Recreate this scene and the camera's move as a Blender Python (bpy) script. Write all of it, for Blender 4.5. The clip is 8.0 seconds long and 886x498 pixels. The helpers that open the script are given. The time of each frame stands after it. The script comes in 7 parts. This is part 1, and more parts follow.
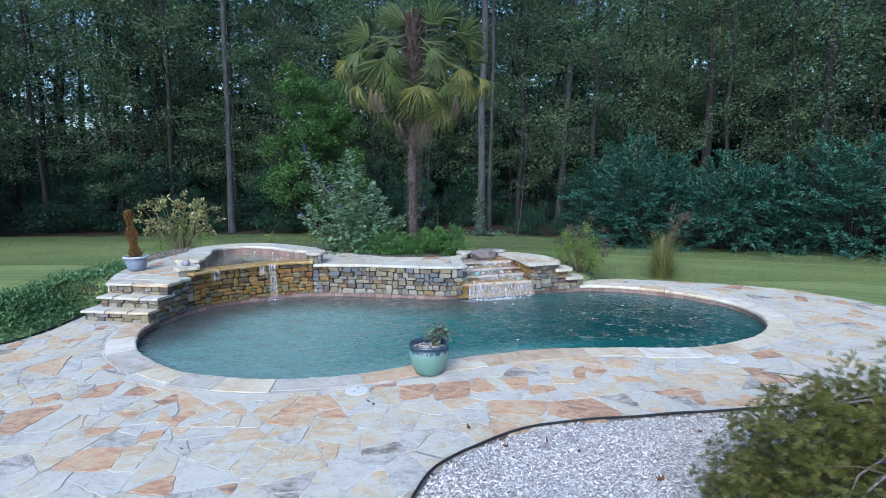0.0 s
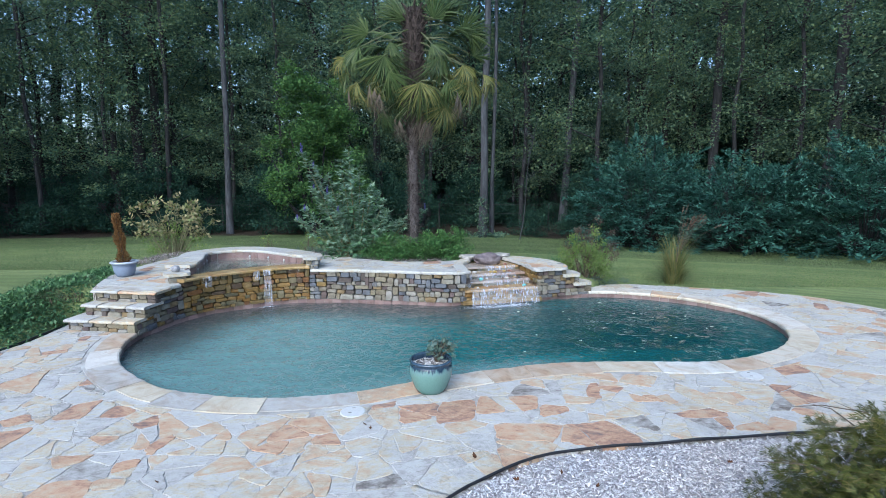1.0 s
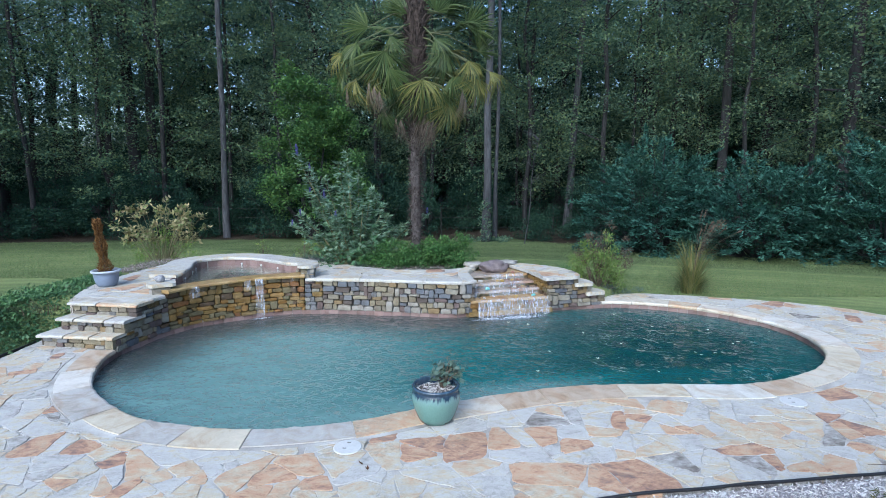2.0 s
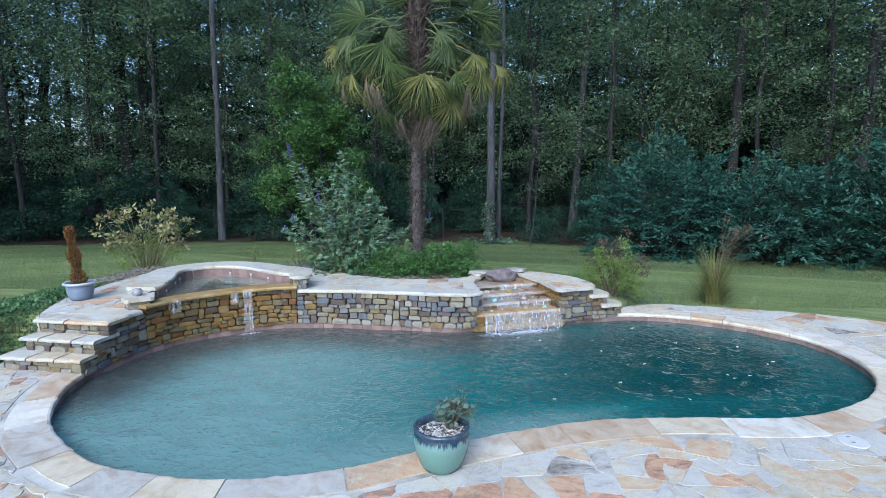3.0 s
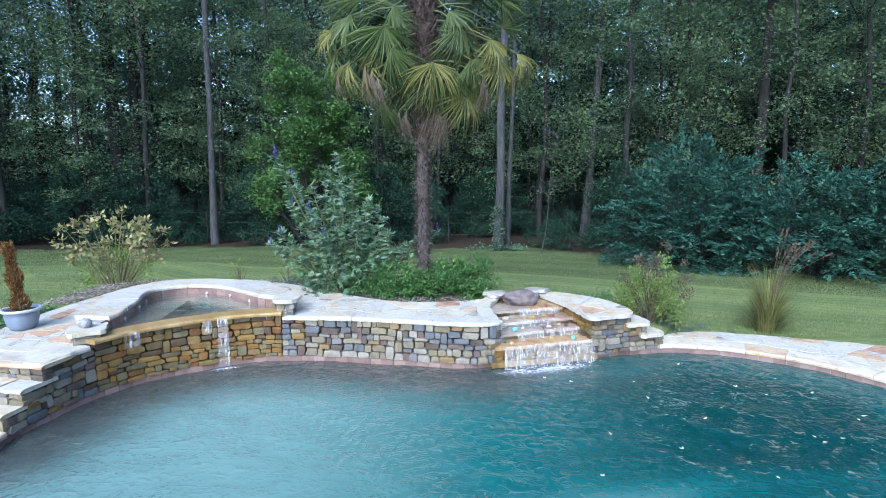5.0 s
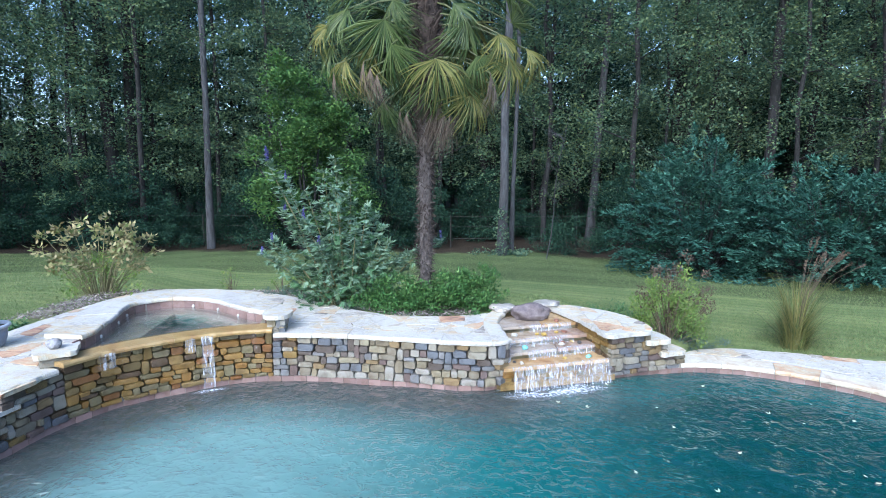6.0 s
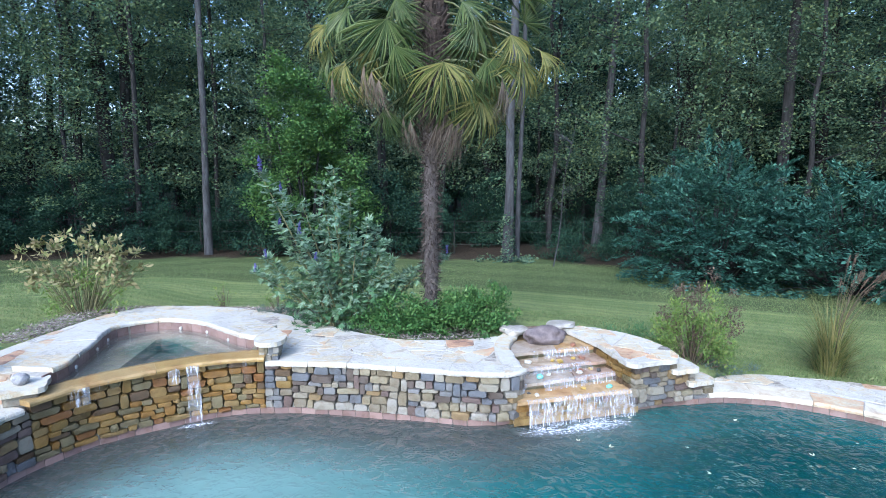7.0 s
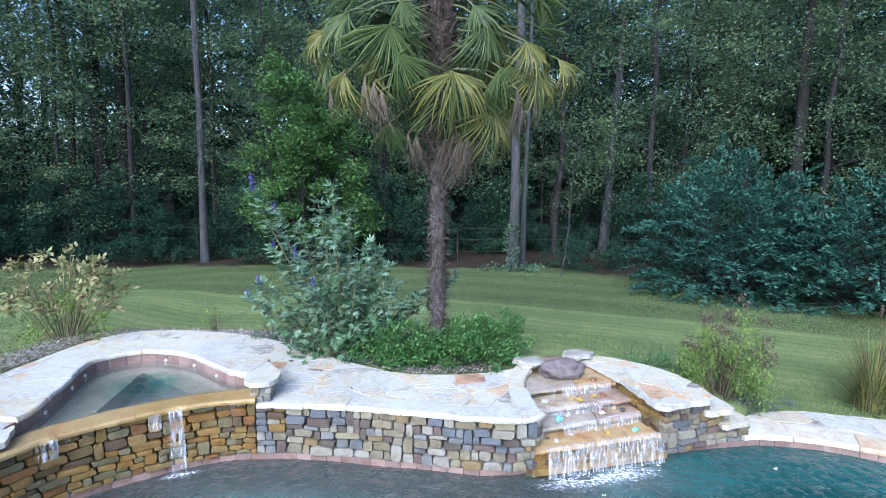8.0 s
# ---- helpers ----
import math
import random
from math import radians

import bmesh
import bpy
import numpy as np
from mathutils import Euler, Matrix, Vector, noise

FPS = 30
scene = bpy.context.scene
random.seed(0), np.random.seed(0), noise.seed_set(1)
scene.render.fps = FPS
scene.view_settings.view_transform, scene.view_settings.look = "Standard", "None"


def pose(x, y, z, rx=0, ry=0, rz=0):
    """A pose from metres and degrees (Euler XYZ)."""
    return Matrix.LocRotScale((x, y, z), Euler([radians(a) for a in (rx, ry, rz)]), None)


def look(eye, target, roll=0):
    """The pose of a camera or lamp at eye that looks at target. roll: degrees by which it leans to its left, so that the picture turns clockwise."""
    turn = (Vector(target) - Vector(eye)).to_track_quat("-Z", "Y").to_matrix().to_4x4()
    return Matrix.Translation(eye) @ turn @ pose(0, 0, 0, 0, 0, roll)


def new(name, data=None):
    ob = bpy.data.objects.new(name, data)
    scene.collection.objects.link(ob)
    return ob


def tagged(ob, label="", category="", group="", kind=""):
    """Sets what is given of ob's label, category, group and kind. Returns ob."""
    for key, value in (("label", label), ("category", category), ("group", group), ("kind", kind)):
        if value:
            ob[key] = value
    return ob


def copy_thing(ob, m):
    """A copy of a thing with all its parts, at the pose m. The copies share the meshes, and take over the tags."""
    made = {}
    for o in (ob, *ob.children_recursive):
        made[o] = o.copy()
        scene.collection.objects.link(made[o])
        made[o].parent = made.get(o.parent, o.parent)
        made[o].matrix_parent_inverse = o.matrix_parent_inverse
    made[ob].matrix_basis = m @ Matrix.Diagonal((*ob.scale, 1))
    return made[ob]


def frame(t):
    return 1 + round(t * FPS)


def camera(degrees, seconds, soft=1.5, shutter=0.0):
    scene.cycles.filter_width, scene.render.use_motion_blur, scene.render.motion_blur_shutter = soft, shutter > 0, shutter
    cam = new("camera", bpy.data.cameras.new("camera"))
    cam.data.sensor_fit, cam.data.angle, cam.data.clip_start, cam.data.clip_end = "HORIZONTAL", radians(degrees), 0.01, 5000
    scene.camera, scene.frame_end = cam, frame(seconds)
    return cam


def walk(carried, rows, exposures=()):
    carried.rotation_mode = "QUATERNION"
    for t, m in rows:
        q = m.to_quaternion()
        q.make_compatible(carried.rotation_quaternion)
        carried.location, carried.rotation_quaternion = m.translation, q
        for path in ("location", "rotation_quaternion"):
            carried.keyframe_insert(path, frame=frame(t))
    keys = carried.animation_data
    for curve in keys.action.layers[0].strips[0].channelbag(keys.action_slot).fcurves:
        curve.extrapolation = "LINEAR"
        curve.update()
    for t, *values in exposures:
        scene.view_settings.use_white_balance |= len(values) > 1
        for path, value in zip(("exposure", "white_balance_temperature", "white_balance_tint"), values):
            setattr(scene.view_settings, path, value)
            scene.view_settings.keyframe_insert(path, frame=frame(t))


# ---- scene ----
cam = camera(80.0, 8.0, soft=0.6)
PATH = [
    (0, (0.092, 0.535, 2.168), (0.071, 2.513, 1.876), -0.1),
    (0.5, (0.08, 0.723, 2.183), (0.057, 2.702, 1.889), -0.2),
    (1, (0.071, 0.954, 2.196), (0.045, 2.932, 1.902), -0.1),
    (1.5, (0.053, 1.223, 2.199), (0.023, 3.202, 1.909), -0.1),
    (1.7, (0.036, 1.345, 2.193), (0.007, 3.325, 1.908), -0.1),
    (3, (-0.039, 2.226, 2.252), (-0.072, 4.204, 1.962), -0.2),
    (3.5, (-0.054, 2.576, 2.276), (-0.094, 4.554, 1.984), -0.1),
    (4, (-0.059, 2.898, 2.295), (-0.106, 4.876, 2.003), -0.1),
    (4.5, (-0.119, 3.2, 2.32), (-0.161, 5.178, 2.026), -0.0),
    (6, (-0.226, 4.022, 2.382), (-0.272, 6.001, 2.093), 0.1),
    (6.5, (-0.256, 4.292, 2.435), (-0.307, 6.271, 2.149), 0.0),
    (7, (-0.306, 4.575, 2.525), (-0.358, 6.553, 2.237), 0.1),
    (7.5, (-0.362, 4.862, 2.635), (-0.415, 6.84, 2.346), 0.1),
    (8, (-0.407, 5.149, 2.747), (-0.462, 7.127, 2.456), 0.1),
]
EXPOSURES = [(0, 1.32, 5100, 4), (1.5, 1.32, 5100, 4), (3, 1.34, 5080, 4), (3.5, 1.44, 5050, 3), (4.5, 1.76, 5050, 4), (6.5, 1.86, 5080, 6), (8, 1.86, 5050, 7)]
walk(cam, [(t, look(eye, target, roll)) for t, eye, target, roll in PATH], EXPOSURES)

# ---- light: open shade on a late overcast afternoon ----
world = bpy.data.worlds.new("sky")
scene.world = world
world.use_nodes = True
wn = world.node_tree.nodes
sky = wn.new("ShaderNodeTexSky")
sky.sky_type = "NISHITA"
sky.sun_disc = False
sky.sun_elevation, sky.sun_rotation = radians(38), radians(200)
sky.air_density, sky.dust_density, sky.ozone_density = 1.0, 4.0, 1.2
wn["Background"].inputs["Strength"].default_value = 0.15
world.node_tree.links.new(sky.outputs[0], wn["Background"].inputs["Color"])
sun = new("sun", bpy.data.lights.new("sun", "SUN"))
sun.data.energy, sun.data.angle, sun.data.color = 0.5, radians(40), (1.0, 0.97, 0.93)
sun.matrix_world = look((-6, -16, 22), (0, 8, 0))


# ---- materials ----
def lin(c):
    """A colour with alpha, from linear values."""
    return (*c, 1.0) if len(c) == 3 else c


class Nodes:
    """A small helper to wire a material."""

    def __init__(self, name):
        self.m = bpy.data.materials.new(name)
        self.m.use_nodes = True
        self.t = self.m.node_tree
        self.b = self.t.nodes["Principled BSDF"]

    def add(self, kind, **props):
        n = self.t.nodes.new("ShaderNode" + kind)
        for k, v in props.items():
            setattr(n, k, v)
        return n

    def link(self, a, b):
        self.t.links.new(a, b)

    def noise(self, scale, detail=5.0, rough=0.6, vec=None, distort=0.0):
        n = self.add("TexNoise")
        n.inputs["Scale"].default_value, n.inputs["Detail"].default_value = scale, detail
        n.inputs["Roughness"].default_value, n.inputs["Distortion"].default_value = rough, distort
        if vec:
            self.link(vec, n.inputs["Vector"])
        return n.outputs["Fac"]

    def ramp(self, fac, stops, constant=False):
        r = self.add("ValToRGB")
        e = r.color_ramp.elements
        if constant:
            r.color_ramp.interpolation = "CONSTANT"
        while len(e) < len(stops):
            e.new(0.5)
        for el, (p, c) in zip(e, stops):
            el.position, el.color = p, lin(c)
        self.link(fac, r.inputs[0])
        return r.outputs[0]

    def mix(self, fac, a, b, mode="MIX"):
        n = self.add("Mix", data_type="RGBA", blend_type=mode)
        for v, s in ((fac, n.inputs[0]), (a, n.inputs[6]), (b, n.inputs[7])):
            if isinstance(v, (int, float)):
                s.default_value = v
            elif isinstance(v, tuple):
                s.default_value = lin(v)
            else:
                self.link(v, s)
        return n.outputs[2]

    def math(self, op, a, b=0.0, c=0.0):
        n = self.add("Math", operation=op)
        for v, s in zip((a, b, c), n.inputs):
            if isinstance(v, (int, float)):
                s.default_value = v
            else:
                self.link(v, s)
        return n.outputs[0]

    def bump(self, height, strength=0.4, distance=0.02, after=None):
        n = self.add("Bump")
        n.inputs["Strength"].default_value, n.inputs["Distance"].default_value = strength, distance
        self.link(height, n.inputs["Height"])
        if after:
            self.link(after, n.inputs["Normal"])
        self.link(n.outputs[0], self.b.inputs["Normal"])
        return n.outputs[0]

    def done(self, color=None, rough=0.7, **sockets):
        if color is not None:
            if isinstance(color, tuple):
                self.b.inputs["Base Color"].default_value = lin(color)
            else:
                self.link(color, self.b.inputs["Base Color"])
        if isinstance(rough, (int, float)):
            self.b.inputs["Roughness"].default_value = rough
        else:
            self.link(rough, self.b.inputs["Roughness"])
        for k, v in sockets.items():
            self.b.inputs[k.replace("_", " ")].default_value = v
        return self.m


def position(n):
    return n.add("NewGeometry").outputs["Position"]


def stone_mat(name, palette, grain=14.0, rough=0.75, stain=0.35, veins=0.0, bump=0.5, per_island=False, dark=0.45):
    """Natural stone: one hue from the palette for each piece, mottled at two scales, with stains."""
    n = Nodes(name)
    pos = position(n)
    rnd = n.add("NewGeometry").outputs["Random Per Island"] if per_island else n.add("ObjectInfo").outputs["Random"]
    step = 1.0 / len(palette)
    base = n.ramp(rnd, [(i * step, c) for i, c in enumerate(palette)], constant=True)
    off = n.add("VectorMath", operation="ADD")
    n.link(pos, off.inputs[0])
    sc = n.add("VectorMath", operation="SCALE")
    comb = n.add("CombineXYZ")
    for s in comb.inputs:
        n.link(rnd, s)
    n.link(comb.outputs[0], sc.inputs[0])
    sc.inputs["Scale"].default_value = 40.0
    n.link(sc.outputs[0], off.inputs[1])
    v = off.outputs[0]
    big = n.noise(grain * 0.35, 6, 0.65, v, distort=1.2 if veins else 0.3)
    fine = n.noise(grain * 6, 4, 0.7, v)
    hue = n.ramp(big, [(0.28, (0.5, 0.46, 0.42)), (0.42, (0.86, 0.8, 0.72)), (0.52, (1, 1, 1)), (0.7, (1.14, 1.13, 1.1))])
    col = n.mix(0.8, base, hue, "MULTIPLY")
    if veins:
        streak = n.add("TexWave", wave_type="BANDS", bands_direction="DIAGONAL")
        streak.inputs["Scale"].default_value, streak.inputs["Distortion"].default_value = 1.3, 9.0
        streak.inputs["Detail"].default_value, streak.inputs["Detail Scale"].default_value = 4.0, 1.2
        n.link(v, streak.inputs["Vector"])
        band = n.ramp(streak.outputs["Fac"], [(0.45, (1, 1, 1)), (0.8, (0.93, 0.76, 0.55)), (0.95, (0.72, 0.48, 0.3))])
        patch = n.ramp(n.noise(2.1, 3, 0.5, v), [(0.42, (0, 0, 0)), (0.62, (1, 1, 1))])
        col = n.mix(n.math("MULTIPLY", patch, veins), col, n.mix(1.0, col, band, "MULTIPLY"))
    dirt = n.ramp(n.noise(2.6, 7, 0.72, pos), [(0.52, (0, 0, 0)), (0.72, (1, 1, 1))])
    col = n.mix(n.math("MULTIPLY", dirt, stain), col, n.mix(1.0, col, (dark, dark * 0.95, dark * 0.88), "MULTIPLY"))
    col = n.mix(0.25, col, n.ramp(fine, [(0.3, (0.5, 0.5, 0.5)), (0.7, (1.2, 1.2, 1.2))]), "MULTIPLY")
    h = n.math("ADD", n.math("MULTIPLY", fine, 0.4), big)
    n.bump(h, bump, 0.012)
    return n.done(col, n.math("ADD", n.math("MULTIPLY", fine, 0.2), rough - 0.1), Specular_IOR_Level=0.35)


def leaf_mat(name, cols, rough=0.6, sheen=0.2, trans=0.15):
    """Foliage: a hue for each leaf, from the given range."""
    n = Nodes(name)
    rnd = n.add("NewGeometry").outputs["Random Per Island"]
    k = len(cols)
    col = n.ramp(rnd, [(i / max(1, k - 1), c) for i, c in enumerate(cols)])
    tint = n.ramp(n.noise(0.5, 3, 0.6, position(n)), [(0.3, (0.72, 0.78, 0.8)), (0.7, (1.2, 1.15, 1.0))])
    col = n.mix(0.8, col, tint, "MULTIPLY")
    n.b.inputs["Specular IOR Level"].default_value = sheen * 0.5
    out = n.t.nodes["Material Output"]
    tr = n.add("BsdfTranslucent")
    n.link(col, tr.inputs["Color"])
    mx = n.add("MixShader")
    mx.inputs[0].default_value = trans
    m = n.done(col, rough)
    n.link(n.b.outputs[0], mx.inputs[1])
    n.link(tr.outputs[0], mx.inputs[2])
    n.link(mx.outputs[0], out.inputs["Surface"])
    return m


def plain_mat(name, cols, scale=10.0, rough=0.6, bump=0.2, bump_scale=80.0, distance=0.01, stretch=None, metallic=0.0, spec=0.4):
    """A mottled surface between the given colours, with grain."""
    n = Nodes(name)
    v = n.add("TexCoord").outputs["Object"]
    if stretch:
        mp = n.add("Mapping")
        mp.inputs["Scale"].default_value = stretch
        n.link(v, mp.inputs["Vector"])
        v = mp.outputs[0]
    f = n.noise(scale, 6, 0.65, v)
    k = len(cols)
    col = n.ramp(f, [(0.3 + 0.4 * i / max(1, k - 1), c) for i, c in enumerate(cols)])
    g = n.noise(bump_scale, 4, 0.7, v)
    col = n.mix(0.3, col, n.ramp(g, [(0.3, (0.6, 0.6, 0.6)), (0.7, (1.15, 1.15, 1.15))]), "MULTIPLY")
    n.bump(n.math("ADD", g, n.math("MULTIPLY", f, 0.6)), bump, distance)
    return n.done(col, rough, Metallic=metallic, Specular_IOR_Level=spec)


def flag_mat(name, lo, hi):
    """Marbled sandstone: each slab lies in its own stretch of one range of hues, from slate through white and cream to rust."""
    n = Nodes(name)
    pos = position(n)
    rnd = n.add("ObjectInfo").outputs["Random"]
    isl = n.add("NewGeometry").outputs["Random Per Island"]
    own = n.math("FRACT", n.math("ADD", n.math("MULTIPLY", rnd, 7.3), isl))
    comb = n.add("CombineXYZ")
    for s, k in zip(comb.inputs, (57.0, 31.0, 83.0)):
        n.link(n.math("MULTIPLY", own, k), s)
    add = n.add("VectorMath", operation="ADD")
    n.link(pos, add.inputs[0])
    n.link(comb.outputs[0], add.inputs[1])
    mp = n.add("Mapping")
    mp.inputs["Scale"].default_value = (1.1, 1.9, 1.0)
    n.link(add.outputs[0], mp.inputs["Vector"])
    turn = n.add("CombineXYZ")
    n.link(n.math("MULTIPLY", own, 19.0), turn.inputs[2])
    n.link(turn.outputs[0], mp.inputs["Rotation"])
    v = mp.outputs[0]
    swirl = n.noise(2.2, 7, 0.62, v, 2.2)
    spot = n.noise(11, 6, 0.7, v, 0.4)
    fac = n.math("ADD", n.math("MULTIPLY", own, (hi - lo) * 0.75), n.math("ADD", n.math("MULTIPLY", n.math("SUBTRACT", swirl, 0.5), 0.85), lo + (hi - lo) * 0.12))
    fac = n.math("ADD", fac, n.math("MULTIPLY", n.math("SUBTRACT", spot, 0.5), 0.6))
    col = n.ramp(fac, [(0.0, (0.13, 0.113, 0.098)), (0.12, (0.25, 0.232, 0.208)), (0.25, (0.36, 0.348, 0.325)), (0.4, (0.4, 0.39, 0.365)), (0.5, (0.395, 0.368, 0.3)), (0.56, (0.41, 0.36, 0.265)), (0.65, (0.4, 0.31, 0.213)), (0.78, (0.4, 0.262, 0.165)), (0.9, (0.3, 0.18, 0.12)), (1.0, (0.17, 0.115, 0.1))])
    fine = n.noise(75, 5, 0.75, v)
    col = n.mix(0.35, col, n.ramp(fine, [(0.3, (0.55, 0.53, 0.5)), (0.6, (1.1, 1.1, 1.1))]), "MULTIPLY")
    grime = n.ramp(n.noise(1.4, 8, 0.75, pos, 0.5), [(0.5, (0, 0, 0)), (0.7, (1, 1, 1))])
    col = n.mix(n.math("MULTIPLY", grime, 0.4), col, n.mix(1.0, col, (0.55, 0.54, 0.52), "MULTIPLY"))
    # black lichen in speckled patches and thin dark seams
    patch = n.ramp(n.noise(1.7, 4, 0.6, pos, 0.8), [(0.5, (0, 0, 0)), (0.66, (1, 1, 1))])
    speck = n.ramp(n.noise(24, 6, 0.8, pos, 1.0), [(0.46, (0, 0, 0)), (0.6, (1, 1, 1))])
    col = n.mix(n.math("MULTIPLY", n.math("MULTIPLY", patch, speck), 0.6), col, (0.15, 0.14, 0.12))
    seam = n.math("ABSOLUTE", n.math("SUBTRACT", n.noise(3.3, 5, 0.6, v, 1.5), 0.5))
    seam = n.ramp(seam, [(0.0, (1, 1, 1)), (0.012, (0, 0, 0))])
    col = n.mix(n.math("MULTIPLY", n.math("MULTIPLY", seam, spot), 0.8), col, n.mix(1.0, col, (0.42, 0.38, 0.33), "MULTIPLY"))
    n.bump(n.math("ADD", swirl, n.math("MULTIPLY", fine, 0.5)), 0.35, 0.012)
    return n.done(col, n.math("ADD", n.math("MULTIPLY", fine, 0.25), 0.55), Specular_IOR_Level=0.25)


FLAG = flag_mat("flagstone", 0.2, 0.74)
FLAG_PALE = flag_mat("pale_flagstone", 0.3, 0.58)
FLAG_ORANGE = flag_mat("rust_flagstone", 0.6, 0.95)
FLAG_DARK = flag_mat("slate_flagstone", 0.02, 0.3)
COPING = stone_mat("coping_stone", [(0.46, 0.43, 0.37), (0.49, 0.465, 0.42), (0.44, 0.395, 0.31), (0.5, 0.485, 0.445), (0.45, 0.41, 0.34), (0.38, 0.31, 0.235), (0.36, 0.345, 0.32)], 10.0, 0.6, 0.4, veins=0.4, bump=0.3)
MORTAR = plain_mat("mortar", [(0.2, 0.185, 0.165), (0.36, 0.345, 0.315), (0.46, 0.45, 0.42)], 3.0, 0.9, 0.4, 120.0)
DARK_MORTAR = plain_mat("raked_mortar", [(0.04, 0.0336, 0.0264), (0.088, 0.0736, 0.056)], 12.0, 0.95, 0.5, 90.0)
WALL_STONE = stone_mat("wall_stone", [(0.15, 0.13, 0.09), (0.2, 0.188, 0.155), (0.115, 0.118, 0.124), (0.17, 0.125, 0.065), (0.21, 0.197, 0.165), (0.095, 0.103, 0.12), (0.155, 0.138, 0.105), (0.1, 0.075, 0.07), (0.185, 0.165, 0.115), (0.138, 0.14, 0.146), (0.22, 0.21, 0.188), (0.08, 0.066, 0.058)], 30.0, 0.75, 0.6, bump=1.2, dark=0.4)
WET_STONE = stone_mat("wet_ochre_stone", [(0.162, 0.0904, 0.0209), (0.186, 0.116, 0.0348), (0.105, 0.0766, 0.029), (0.157, 0.105, 0.0325), (0.11, 0.096, 0.0534), (0.197, 0.134, 0.0487), (0.122, 0.106, 0.058), (0.145, 0.0696, 0.0209), (0.0719, 0.0487, 0.0278), (0.162, 0.116, 0.0464)], 30.0, 0.3, 0.7, bump=1.3, dark=0.32)
FALL_STONE = stone_mat("wet_fall_stone", [(0.35, 0.245, 0.13), (0.34, 0.275, 0.205), (0.27, 0.2, 0.16), (0.36, 0.235, 0.1), (0.3, 0.26, 0.22)], 12.0, 0.22, 0.8, veins=0.5, bump=0.5)
TILE = stone_mat("waterline_tile", [(0.181, 0.125, 0.116), (0.206, 0.141, 0.129), (0.163, 0.112, 0.106), (0.225, 0.16, 0.15)], 26.0, 0.35, 0.3, bump=0.15)
PLASTER = plain_mat("pool_plaster", [(0.19, 0.215, 0.21), (0.24, 0.265, 0.26)], 1.5, 0.8, 0.1, 40.0)
TAN_MORTAR = plain_mat("tan_mortar", [(0.26, 0.225, 0.18), (0.38, 0.355, 0.31), (0.46, 0.445, 0.41)], 5.0, 0.9, 0.4, 120.0)
SPA_PLASTER = plain_mat("spa_plaster", [(0.25, 0.23, 0.185), (0.32, 0.3, 0.245)], 3.0, 0.8, 0.1, 60.0)
SOIL = plain_mat("bed_soil", [(0.036, 0.03, 0.024), (0.072, 0.06, 0.051), (0.12, 0.108, 0.096)], 25.0, 0.95, 0.9, 90.0, 0.03)
BARK = plain_mat("grey_bark", [(0.017, 0.018, 0.021), (0.045, 0.047, 0.053), (0.075, 0.078, 0.088)], 9.0, 0.9, 0.9, 40.0, 0.06, stretch=(1, 1, 0.22))
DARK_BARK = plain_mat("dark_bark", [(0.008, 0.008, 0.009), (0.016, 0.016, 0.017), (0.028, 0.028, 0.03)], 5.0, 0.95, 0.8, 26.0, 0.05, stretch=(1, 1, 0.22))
FOREST_LEAF = leaf_mat("forest_leaf", [(0.042, 0.08, 0.062), (0.098, 0.162, 0.122), (0.185, 0.24, 0.14), (0.072, 0.14, 0.12)], 0.75, 0.08, 0.42)
FRONT_LEAF = leaf_mat("edge_leaf", [(0.048, 0.094, 0.066), (0.09, 0.145, 0.088), (0.15, 0.19, 0.088), (0.074, 0.13, 0.1)], 0.7, 0.12, 0.4)
BRIGHT_LEAF = leaf_mat("maple_leaf", [(0.04, 0.092, 0.034), (0.068, 0.14, 0.046), (0.11, 0.185, 0.05), (0.04, 0.084, 0.044)], 0.6, 0.2, 0.3)
# darkened copy of the forest leaf: the wood's shade is put into colour
PAINTED_SHADE_LEAF = leaf_mat("painted_shade_leaf", [(0.013, 0.034, 0.028), (0.026, 0.058, 0.044), (0.044, 0.082, 0.05), (0.018, 0.047, 0.042)], 0.7, 0.1, 0.25)
BLUE_LEAF = leaf_mat("blue_green_leaf", [(0.0101, 0.0349, 0.0284), (0.0312, 0.0844, 0.068), (0.0735, 0.16, 0.129), (0.0202, 0.0606, 0.0459)], 0.55, 0.25, 0.15)


